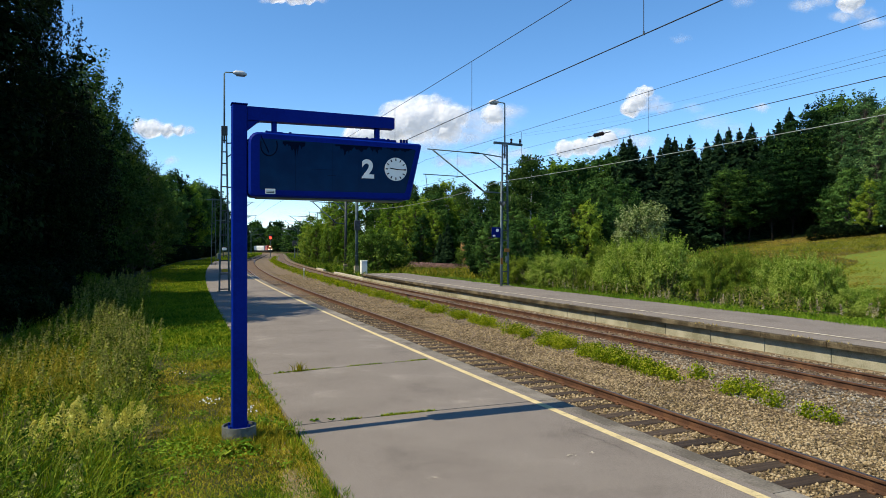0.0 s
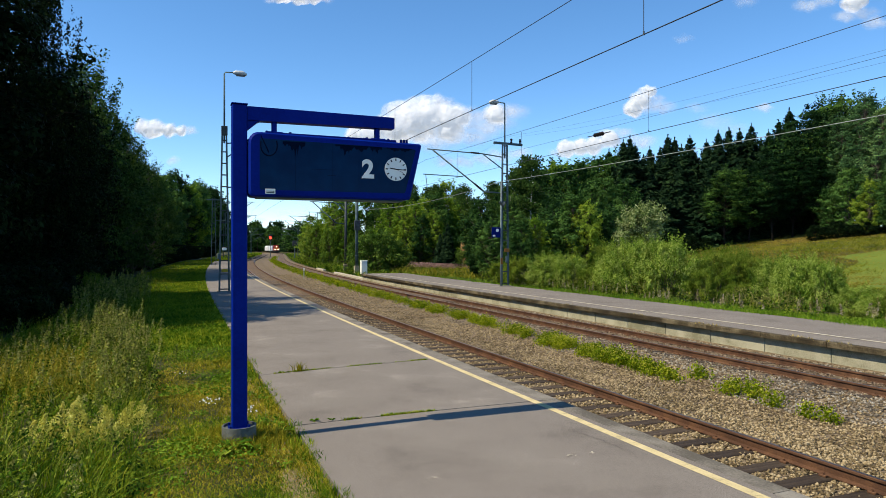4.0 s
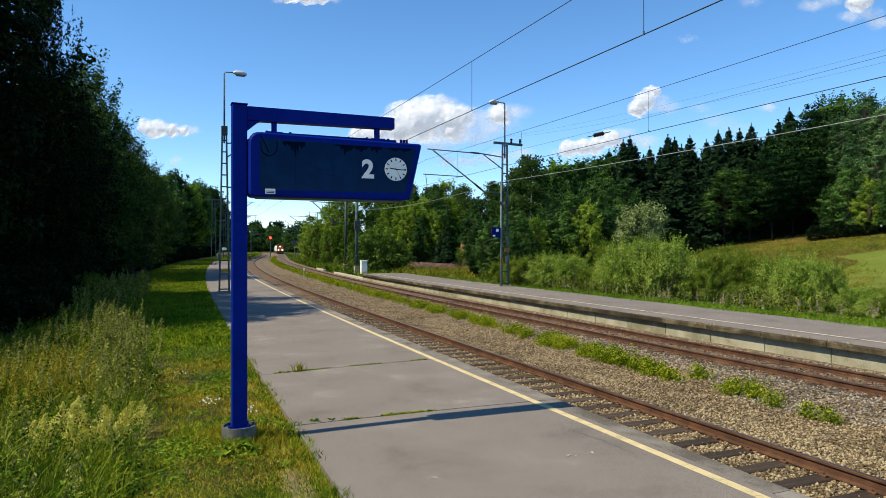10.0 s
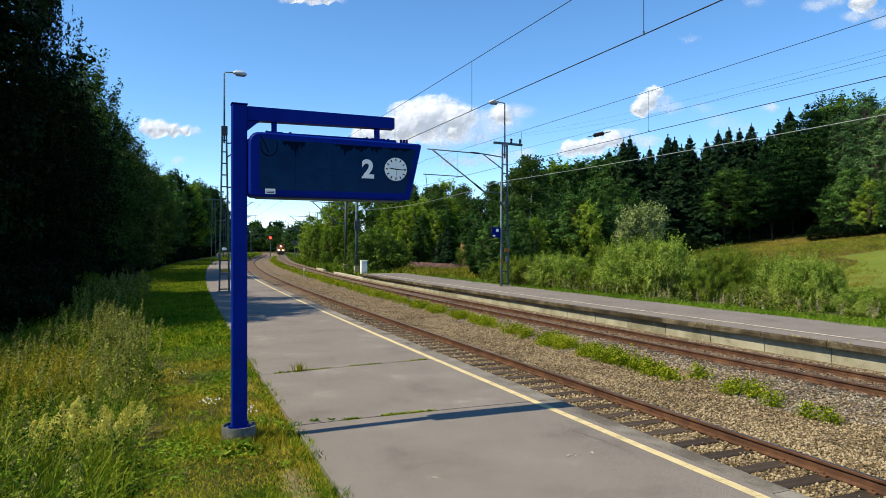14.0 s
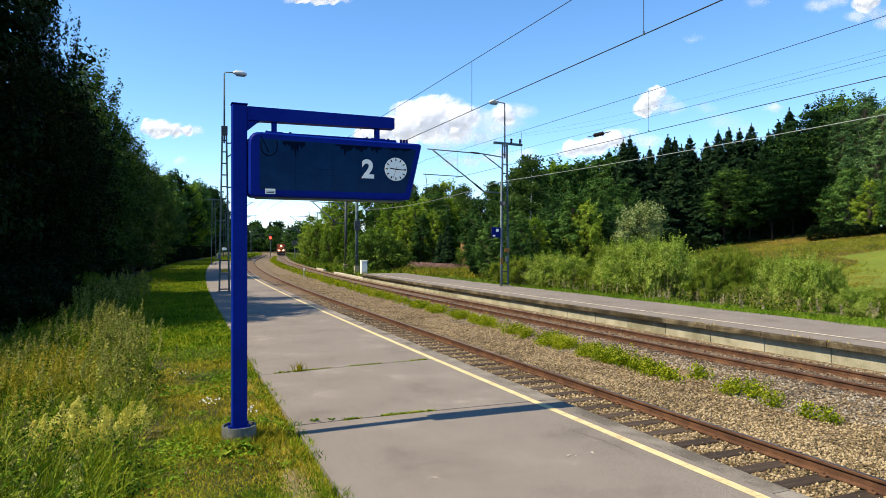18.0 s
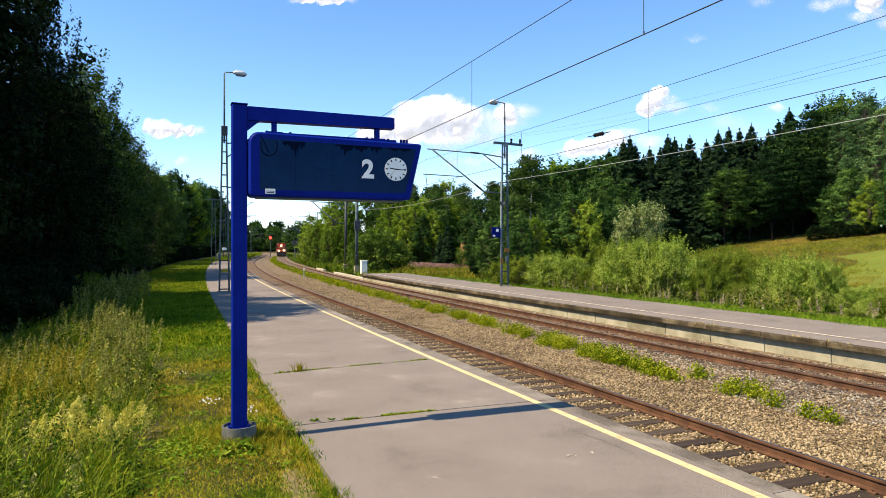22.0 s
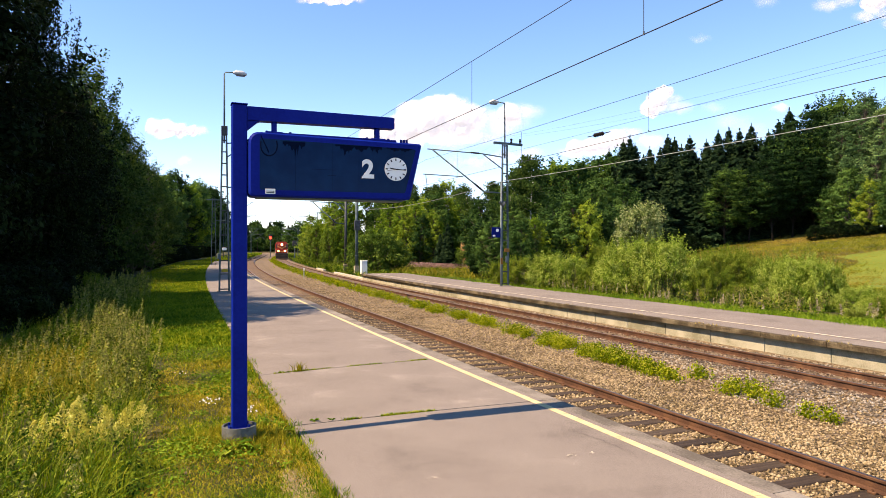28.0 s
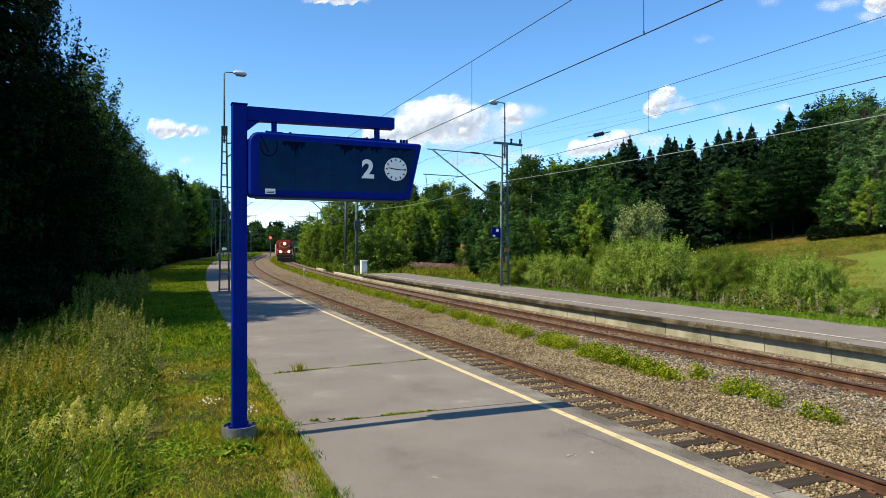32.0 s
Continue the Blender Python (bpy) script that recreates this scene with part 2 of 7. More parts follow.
GREY_STONE = surface("grey_stone", [(0.066, 0.054, 0.04), (0.168, 0.143, 0.108), (0.335, 0.298, 0.238)], 0.9, scale=1, fine=20, bump=0.3, island_mix=0.6)
GALVANISED = surface("galvanised_steel", [(0.03, 0.052, 0.06), (0.062, 0.1, 0.11), (0.12, 0.17, 0.18)], 0.75, metal=0.1, scale=3, fine=40, bump=0.1)
DARK_STEEL = surface("dark_steel", [(0.02, 0.025, 0.03), (0.05, 0.06, 0.065), (0.09, 0.10, 0.11)], 0.6, metal=0.4, scale=3, fine=40, bump=0.1)
WIRE_METAL = surface("wire_metal", [(0.03, 0.035, 0.04), (0.05, 0.055, 0.06)], 0.6, metal=0.5, bump=0)
PALE_WIRE = surface("pale_cable", [(0.22, 0.24, 0.22), (0.32, 0.34, 0.31)], 0.6, bump=0)
BLUE_PAINT = surface("blue_paint", [(0.0003, 0.0085, 0.125), (0.0005, 0.0125, 0.175), (0.001, 0.018, 0.22)], 0.5, scale=1.4, fine=30, bump=0.03, coat=0.0, spec=0.06)
BLUE_DARK = surface("dark_blue_paint", [(0.0004, 0.0065, 0.095), (0.0008, 0.01, 0.14)], 0.5, scale=2, fine=30, bump=0.03, spec=0.06)
MEADOW = surface("meadow_ground", [(0.014, 0.018, 0.003), (0.036, 0.04, 0.006), (0.085, 0.07, 0.016)], 0.95, scale=0.35, fine=9, bump=0.8, bump_scale=14, span=(0.34, 0.66))
BARK = surface("bark", [(0.03, 0.024, 0.018), (0.08, 0.065, 0.05), (0.13, 0.11, 0.09)], 0.9, scale=4, fine=25, bump=0.8)
# darkened bark colour carries the shade under the crowns, on several kinds of tree
DARK_BARK = surface("shaded_bark", [(0.008, 0.007, 0.005), (0.018, 0.015, 0.012), (0.035, 0.03, 0.025)], 0.95, scale=4, fine=25, bump=0.8, spec=0.05)
BIRCH_BARK = surface("birch_bark", [(0.05, 0.045, 0.04), (0.45, 0.43, 0.40), (0.62, 0.60, 0.56)], 0.85, scale=3, fine=15, bump=0.4, stretch=(1, 1, 3))
LEAF_BIRCH = surface("birch_leaves", [(0.010, 0.026, 0.006), (0.030, 0.068, 0.014), (0.080, 0.135, 0.026)], 0.6, scale=0.5, fine=8, bump=0, spec=0.03, island_mix=0.32, translucent=0.25, span=(0.28, 0.72))
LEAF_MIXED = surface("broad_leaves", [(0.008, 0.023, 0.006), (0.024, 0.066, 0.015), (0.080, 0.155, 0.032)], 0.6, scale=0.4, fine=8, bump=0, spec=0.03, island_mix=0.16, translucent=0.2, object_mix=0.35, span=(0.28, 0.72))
LEAF_YOUNG = surface("young_leaves", [(0.042, 0.1, 0.014), (0.115, 0.192, 0.028), (0.22, 0.29, 0.05)], 0.6, scale=0.6, fine=8, bump=0, spec=0.03, island_mix=0.35, translucent=0.4, object_mix=0.3, span=(0.28, 0.72))
LEAF_WILLOW = surface("willow_leaves", [(0.045, 0.107, 0.010), (0.155, 0.243, 0.027), (0.36, 0.435, 0.105)], 0.55, scale=0.8, fine=10, bump=0, spec=0.03, island_mix=0.36, translucent=0.3, span=(0.28, 0.72))
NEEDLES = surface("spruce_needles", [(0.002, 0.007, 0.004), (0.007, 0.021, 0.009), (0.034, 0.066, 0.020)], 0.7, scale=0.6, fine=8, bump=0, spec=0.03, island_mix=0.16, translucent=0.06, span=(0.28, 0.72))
GRASS_GREEN = surface("grass_blades", [(0.034, 0.090, 0.004), (0.110, 0.188, 0.008), (0.255, 0.285, 0.018)], 0.7, scale=0.5, fine=3, bump=0, spec=0.03, island_mix=0.5, translucent=0.14, span=(0.33, 0.67))
LAWN_OLIVE = surface("olive_lawn_blades", [(0.125, 0.128, 0.008), (0.245, 0.222, 0.016), (0.42, 0.34, 0.036)], 0.75, scale=0.6, fine=3, bump=0, spec=0.03, island_mix=0.5, translucent=0.15, span=(0.33, 0.67))
GRASS_DRY = surface("dry_grass", [(0.15, 0.14, 0.010), (0.27, 0.24, 0.026), (0.42, 0.35, 0.065)], 0.8, scale=0.6, fine=3, bump=0, spec=0.03, island_mix=0.5, translucent=0.2)
WEED_LEAF = surface("weed_leaves", [(0.0115, 0.0437, 0.0023), (0.057, 0.118, 0.006), (0.195, 0.24, 0.024)], 0.65, scale=0.8, fine=4, bump=0, spec=0.03, island_mix=0.5, translucent=0.1, span=(0.33, 0.67))
SEED_HEAD = surface("seed_heads", [(0.070, 0.085, 0.018), (0.155, 0.162, 0.040), (0.30, 0.295, 0.095)], 0.85, scale=1, fine=8, bump=0, spec=0.03, island_mix=0.4, translucent=0.25, span=(0.33, 0.67))
CREAM_FLOWER = surface("cream_flowers", [(0.34, 0.33, 0.045), (0.53, 0.5, 0.095), (0.66, 0.62, 0.19)], 0.8, scale=1, fine=8, bump=0, island_mix=0.4, translucent=0.2)
WHITE_FLOWER = surface("white_flowers", [(0.65, 0.65, 0.58), (0.80, 0.80, 0.74)], 0.8, bump=0)
PINK_FLOWER = surface("fireweed_flowers", [(0.12, 0.085, 0.055), (0.23, 0.13, 0.12), (0.33, 0.18, 0.175)], 0.8, scale=1, fine=6, bump=0, island_mix=0.5)

# brighter broadleaf green: the sunlit look is put into the colour
LEAF_MID = surface("sunlit_tone_leaves", [(0.034, 0.088, 0.009), (0.112, 0.205, 0.022), (0.25, 0.335, 0.044)], 0.6, scale=0.5, fine=8, bump=0, spec=0.03, island_mix=0.3, translucent=0.38, object_mix=0.3, span=(0.28, 0.72))
LEAF_BUSH = surface("dark_bush_leaves", [(0.014, 0.042, 0.007), (0.056, 0.115, 0.017), (0.15, 0.215, 0.036)], 0.6, scale=0.5, fine=8, bump=0, spec=0.03, island_mix=0.2, translucent=0.25, span=(0.28, 0.72))
# near-black leaf colour carries the deep shade of the wood
LEAF_SHADED = surface("shaded_leaves", [(0.002, 0.005, 0.002), (0.005, 0.013, 0.004), (0.018, 0.034, 0.009)], 0.6, scale=0.5, fine=8, bump=0, spec=0.02, island_mix=0.3, translucent=0.12)
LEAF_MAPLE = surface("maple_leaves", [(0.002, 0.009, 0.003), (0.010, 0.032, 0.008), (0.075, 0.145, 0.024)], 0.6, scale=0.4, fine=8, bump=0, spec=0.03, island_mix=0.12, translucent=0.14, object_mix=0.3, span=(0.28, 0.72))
LEAF_ASPEN = surface("aspen_leaves", [(0.022, 0.056, 0.020), (0.064, 0.132, 0.046), (0.15, 0.235, 0.080)], 0.6, scale=0.5, fine=8, bump=0, spec=0.03, island_mix=0.14, translucent=0.2, object_mix=0.3, span=(0.28, 0.72))
LEAF_SILVER = surface("silver_willow_leaves", [(0.045, 0.085, 0.02), (0.14, 0.20, 0.055), (0.36, 0.40, 0.19)], 0.55, scale=0.8, fine=10, bump=0, spec=0.03, island_mix=0.6, translucent=0.25)
LEAF_SALLOW = surface("sallow_leaves", [(0.030, 0.072, 0.006), (0.095, 0.155, 0.014), (0.23, 0.27, 0.04)], 0.6, scale=0.8, fine=8, bump=0, spec=0.03, island_mix=0.35, translucent=0.25, span=(0.28, 0.72))

# ---- ground ----
def ground_sheet():
    def axis(inner, outer, step, grow):
        out, v, d = [], 0.0, step
        while v < outer:
            out.append(v)
            if v > inner:
                d *= grow
            v += d
        return np.array(out + [outer])
    right = axis(40, 2500, 0.8, 1.07)
    left = axis(45, 2500, 0.8, 1.07)
    fore = axis(90, 2500, 0.9, 1.06)
    back = axis(8, 1500, 1.2, 1.2)
    xs = np.concatenate([-left[::-1], right[1:]])
    ys = np.concatenate([-back[::-1], fore[1:]])
    gx, gy = np.meshgrid(xs, ys)
    z = ground_height(gx, gy)
    v = np.stack([gx, gy, z], -1).reshape(-1, 3)
    w = len(xs)
    i, j = np.meshgrid(np.arange(w - 1), np.arange(len(ys) - 1))
    a = (j * w + i).ravel()
    f = np.stack([a, a + 1, a + w + 1, a + w], -1)
    return solo("ground", array_mesh("ground", v, f, MEADOW, True), None, "rough green and yellowing meadow ground", "ground", kind="structure")


ground_sheet()


def frames_along(s0, s1, n, z, step=2.0):
    """Sweep frames along the line: u to its right, v up."""
    out = []
    k = max(1, int(math.ceil((s1 - s0) / step)))
    for i in range(k + 1):
        s = s0 + (s1 - s0) * i / k
        h = heading(s)
        out.append((on(s, n, z), Vector((math.cos(h), math.sin(h), 0)), Vector((0, 0, 1))))
    return out


def place(s, n, z=0.0, turn=0.0):
    """A pose on the line: x to its right, y along it."""
    p = on(s, n, z)
    return Matrix.Translation(p) @ Matrix.Rotation(heading(s) + radians(turn), 4, "Z")


# ballast bed under both tracks
bed = Geo()
profile = [(EDGE_1 - 0.02, -1.0), (EDGE_2 + 0.2, -1.0), (EDGE_2 + 0.2, -0.55), (9.75, -0.60), (9.35, -0.66), (8.5, -0.612), (7.05, -0.548), (6.7, -0.60), (5.6, -0.76), (4.4, -0.76), (3.6, -0.645), (3.2, -0.632), (0.9, -0.632), (EDGE_1 - 0.02, -0.645)]
bed.extrude([(u, v) for u, v in profile], frames_along(-60, 420, 0, 0, 3.0))
solo("ballast_bed", bed, BALLAST_BED, "bed of brown crushed stone under the tracks", "ballast", kind="structure")

# ---- platform on the near side ----
EDGE_JOINTS = [5.2 + 4.07 * i for i in range(-5, 27)]
SLAB_JOINTS = [(-15.0, 0), (-4.0, 0), (5.2, 0), (9.27, -0.42), (24.0, 0), (38.0, 0), (52.0, 0), (66.0, 0), (80.0, 0), (94.0, 0), (111.0, 0)]
platform_1 = thing("platform_near", Matrix(), "worn grey asphalt platform with a concrete edge and yellow line", "platform", kind="structure")


def skew_slab(outline, a, b, skew_a, skew_b, step=1.4):
    """A slab along the line whose end joints may run aslant."""
    g, k = Geo(), max(1, int((b - a) / step))
    v, f, m = [], [], len(outline)
    for i in range(k + 1):
        for n, z in outline:
            w = n / BACK_1
            s0, s1 = a + skew_a * w, b + skew_b * w
            v.append(on(s0 + (s1 - s0) * i / k, n, z))
    for i in range(k):
        for j in range(m):
            q = (j + 1) % m
            f.append((i * m + j, i * m + q, (i + 1) * m + q, (i + 1) * m + j))
    f += [tuple(range(m - 1, -1, -1)), tuple(k * m + j for j in range(m))]
    return g.add(v, f)


SLAB_OUTLINE = [(BACK_1, -0.5), (0.13, -0.5), (0.13, 0.0), (0.0, 0.004), (-0.9, 0.009), (-1.8, 0.012), (-2.7, 0.008), (BACK_1 + 0.02, 0.0)]
for (a, ka), (b, kb) in zip(SLAB_JOINTS[:-1], SLAB_JOINTS[1:]):
    part("slab", skew_slab(SLAB_OUTLINE, a + 0.012, b - 0.012, ka, kb), ASPHALT, platform_1)
for a, b in zip(EDGE_JOINTS[:-1], EDGE_JOINTS[1:]):
    e = Geo()
    e.extrude([(0.136, -0.5), (EDGE_1 - 0.03, -0.5), (EDGE_1 - 0.03, -0.16), (EDGE_1, -0.14), (EDGE_1, -0.015), (EDGE_1 - 0.015, 0.0), (0.136, 0.0)], frames_along(a + 0.004, b - 0.004, 0, 0, 1.4))
    part("edge_stone", e, CONCRETE, platform_1)
    y = Geo()
    y.extrude([(-0.10, 0.003), (0.012, 0.003), (0.012, 0.008), (-0.10, 0.009)], frames_along(a + 0.002, b - 0.002, 0, 0, 1.4))
    part("line", y, YELLOW_PAINT, platform_1, "worn yellow safety line")

# ---- platform on the far side ----
KERB_PALE = surface("pale_kerb", [(0.26, 0.24, 0.18), (0.38, 0.345, 0.27), (0.46, 0.42, 0.34)], 0.9, scale=2, fine=30, bump=0.2)
platform_2 = thing("platform_far", Matrix(), "grey asphalt platform on a pale concrete wall with mossy lip", "platform", kind="structure")
END_2 = 56.0
S2 = [8.07 + 2.0 * i for i in range(-16, 25)]
for i, (a, b) in enumerate(zip(S2[:-1], S2[1:])):
    w = Geo()
    w.extrude([(EDGE_2 + 0.16, -0.95), (EDGE_2 + 0.30, -0.95), (EDGE_2 + 0.30, -0.155), (EDGE_2 + 0.16, -0.155)], frames_along(a + 0.012, b - 0.012, 0, 0, 2))
    part("wall_panel", w, PALE_CONCRETE, platform_2)
    lip = Geo()
    lip.extrude([(EDGE_2, -0.15), (EDGE_2 + 0.40, -0.15), (EDGE_2 + 0.11, -0.012), (EDGE_2 + 0.02, -0.016), (EDGE_2, -0.035)], frames_along(a + 0.006, b - 0.006, 0, 0, 2))
    part("edge_stone", lip, MOSSY_CONCRETE, platform_2)
for a in np.arange(-24, END_2 - 0.1, 8.0):
    g = Geo()
    g.extrude([(EDGE_2 + 0.41, -0.6), (BACK_2, -0.6), (BACK_2, -0.01), (EDGE_2 + 2.5, 0.012), (EDGE_2 + 0.115, -0.008), (EDGE_2 + 0.41, -0.148)], frames_along(a + 0.006, a + 7.994, 0, 0, 2))
    part("slab", g, ASPHALT, platform_2)
    y = Geo()
    y.extrude([(EDGE_2 + 0.98, 0.008), (EDGE_2 + 1.08, 0.008), (EDGE_2 + 1.08, 0.012), (EDGE_2 + 0.98, 0.012)], frames_along(a, a + 7.9, 0, 0, 2))
    part("line", y, WHITE_PAINT, platform_2, "worn pale safety line")

for k0, k1 in ((55.6, 63.2), (63.25, 71.0), (79.0, 85.5)):
    g = Geo()
    g.extrude([(EDGE_2 + 0.1, -0.7), (EDGE_2 + 0.42, -0.7), (EDGE_2 + 0.42, -0.40), (EDGE_2 + 0.4, -0.38), (EDGE_2 + 0.12, -0.38), (EDGE_2 + 0.1, -0.40)], frames_along(k0, k1, 0, 0, 2))
    part("kerb", g, KERB_PALE, platform_2, "pale concrete kerb beyond the platform end")

# ---- tracks ----
RAIL_OUTLINE = [(-0.07, -0.16), (0.07, -0.16), (0.07, -0.148), (0.012, -0.13), (0.010, -0.045), (0.034, -0.034), (0.034, -0.008), (0.026, 0.0), (-0.026, 0.0), (-0.034, -0.008), (-0.034, -0.034), (-0.010, -0.045), (-0.012, -0.13), (-0.07, -0.148)]


def rail_track(name, centre, cant, label, sleeper_mat, s_end, phase):
    tr = thing(name, Matrix(), label, "railway track", kind="structure")
    for side in (-1, 1):
        g = Geo()
        n = centre + side * (GAUGE / 2 + 0.035)
        z = RAIL_Z - side * cant
        g.extrude(RAIL_OUTLINE, frames_along(-45, s_end, n, z, 1.5))
        part("rail", g, RUST, tr, "rust-brown steel rail")
        h = Geo()
        h.extrude([(-0.024, 0.0005), (0.024, 0.0005), (0.018, 0.003), (-0.018, 0.003)], frames_along(-45, s_end, n, z, 1.5))
        part("rail_head", h, RAIL_TOP, tr, "dull running surface of the rail")
    wood = Geo()
    wood.box(-1.3, 1.3, -0.12, 0.12, -0.16, 0.0, c=0.012)
    me = wood.mesh("sleeper", sleeper_mat)
    clip = Geo()
    for side in (-1, 1):
        for d in (-1, 1):
            x = side * (GAUGE / 2 + 0.035) + d * 0.105
            clip.box(x - 0.03, x + 0.03, -0.05, 0.05, -0.004, 0.03, c=0.008)
            clip.tube([(x, 0, 0.0), (x, 0, 0.055)], 0.016, 6)
    fast = clip.mesh("rail_fastening", RUST)
    rng = random.Random(centre)
    tilt = math.atan2(cant * 2, GAUGE)
    for i in range(190):
        s = -8.6 + phase + i * 0.6 + rng.uniform(-0.015, 0.015)
        m = place(s, centre, RAIL_Z - 0.165 - 0.032 * float(smooth(24, 46, s)), rng.uniform(-0.8, 0.8)) @ Matrix.Rotation(tilt, 4, "Y")
        sl = part("sleeper", me, None, tr, m=m)
        if s < 40:
            part("rail_fastening", fast, None, sl)
    return tr


rail_track("track_near", TRACK_1, 0.0, "rusty rails on dark timber sleepers in crushed stone", SLEEPER_WOOD, 330, 0.3)
rail_track("track_far", TRACK_2, 0.04, "rusty rails on timber sleepers beside the far platform", SLEEPER_WOOD, 440, 0.0)

# ---- plants ----
def leaf_cloud(places, size, rng, up=0.0, long=1.0, ways=None, flat=0.0, normals=None):
    """Folded diamond leaves at many places: two triangles each."""
    k = len(places)
    d = rng.normal(size=(k, 3))
    d[:, 2] += up
    if ways is not None:
        d = d * 0.45 + ways
    d /= np.linalg.norm(d, axis=1)[:, None] + 1e-9
    r = rng.normal(size=(k, 3))
    if flat:
        d[:, 2] *= 0.45
        d /= np.linalg.norm(d, axis=1)[:, None] + 1e-9
        r = r * (1 - flat) + np.array([0, 0, 1.6 * flat])
    if normals is not None:
        d = np.cross(normals + rng.normal(0, 0.35, (k, 3)), r)
        d /= np.linalg.norm(d, axis=1)[:, None] + 1e-9
        r = normals
    a = np.cross(d, r)
    a /= np.linalg.norm(a, axis=1)[:, None] + 1e-9
    b = np.cross(d, a)
    sz = (np.asarray(size) * rng.uniform(0.6, 1.35, k))[:, None]
    tip, base = places + d * sz * 0.5 * long, places - d * sz * 0.5 * long
    l = places + a * sz * 0.30 + b * sz * 0.10
    q = places - a * sz * 0.30 + b * sz * 0.10
    v = np.stack([base, l, tip, q], 1).reshape(-1, 3)
    i = np.arange(k)[:, None] * 4
    f = np.concatenate([i + [0, 1, 2], i + [0, 2, 3]], 1).reshape(-1, 3)
    return v, f


def broad_tree(name, seed, height, spread, leaves, leaf_size, leaf_mat, bark, low=0.12, droop=0.0, clump=0.5, stems=1, label="", category="tree", top_power=0.75, groups="", pads=1, flat=0.6, thin=0.45, strands=0):
    """A leafy tree: tapered trunk, limbs that fork, and leaves in clumps along the twigs."""
    rng = np.random.default_rng(seed)
    root = thing(name, Matrix(), label, category, groups)
    wood = Geo()
    spots = []
    for st in range(stems):
        lean = rng.normal(0, 0.05 if stems == 1 else 0.22, 2)
        hh = height * (1 if st == 0 else rng.uniform(0.65, 0.95))
        trunk = []
        for i in range(8):
            t = i / 7
            trunk.append(Vector((lean[0] * hh * t + 0.02 * hh * math.sin(3 * t + st), lean[1] * hh * t + 0.015 * hh * math.sin(4 * t + seed), hh * t * 0.97 - (0.15 if i == 0 else 0))))
        r0 = 0.011 * hh * (1 if stems == 1 else 0.6) + 0.02
        wood.tube(trunk, [r0 * (1 - 0.92 * i / 7) for i in range(8)], 7)
        n_limb = int(26 if stems == 1 else 12)
        for b in range(n_limb):
            t = low + (0.98 - low) * (b + rng.uniform(0, 1)) / n_limb
            u = (t - low) / (1 - low)
            shape = (math.sin(math.pi * min(1, 0.18 + 0.82 * u) ** top_power)) * 0.9 + 0.16
            length = spread * shape * rng.uniform(0.6, 1.2)
            az = b * 2.4 + rng.uniform(-0.5, 0.5) + st
            q = t * 7
            i0 = min(6, int(q))
            start = trunk[i0].lerp(trunk[i0 + 1], q - i0)
            climb = rng.uniform(0.25, 0.7) * (1.1 - 0.3 * u)
            pts = [start]
            for j in range(1, 5):
                w = j / 4
                pts.append(start + Vector((math.cos(az) * length * w, math.sin(az) * length * w, length * (climb * w - (droop + 0.25) * w * w * w))) + Vector(rng.normal(0, 0.05 * length, 3)))
            wood.tube(pts, [r0 * 0.32 * (1 - 0.85 * j / 4) * (1.1 - 0.6 * u) for j in range(5)], 5, caps=False)
            for j in range(2 if u < 0.8 else 1, 5):
                for c in range(pads):
                    w = rng.uniform(0.25, 1)
                    p = pts[j - 1].lerp(pts[j], w)
                    spots.append(np.array(p) + rng.normal(0, 0.10 * spread, 3) * (1, 1, 0.7))
    spots = np.array(spots)
    pick = rng.integers(0, len(spots), leaves)
    size_of = rng.uniform(0.6, 1.3, len(spots))
    offset = np.clip(rng.normal(0, 1, (leaves, 3)), -1.7, 1.7) * (clump * size_of[pick])[:, None] * (1, 1, thin)
    if droop > 0:
        offset[:, 2] -= np.abs(rng.normal(0, 1, leaves)) * droop * 2.0
    p = spots[pick] + offset
    if strands:
        cell = rng.integers(0, strands, leaves)
        heads = spots[rng.integers(0, len(spots), strands)] + rng.normal(0, clump, (strands, 3))
        hang = rng.uniform(0.8, 3.6, strands)
        t = rng.uniform(0, 1, leaves)
        p = heads[cell] + rng.normal(0, 0.05, (leaves, 3)) + np.stack([0.12 * t, 0 * t, -t * hang[cell]], -1)
    p[:, 2] = np.maximum(p[:, 2], 0.1)
    if droop > 0:
        v, f = leaf_cloud(p, leaf_size, rng, ways=np.tile([0, 0, -0.9], (leaves, 1)))
    else:
        v, f = leaf_cloud(p, leaf_size, rng, flat=flat)
    part("trunk", wood, bark, root, smoothed=True)
    part("crown", array_mesh("crown", v, f, leaf_mat), None, root)
    return root


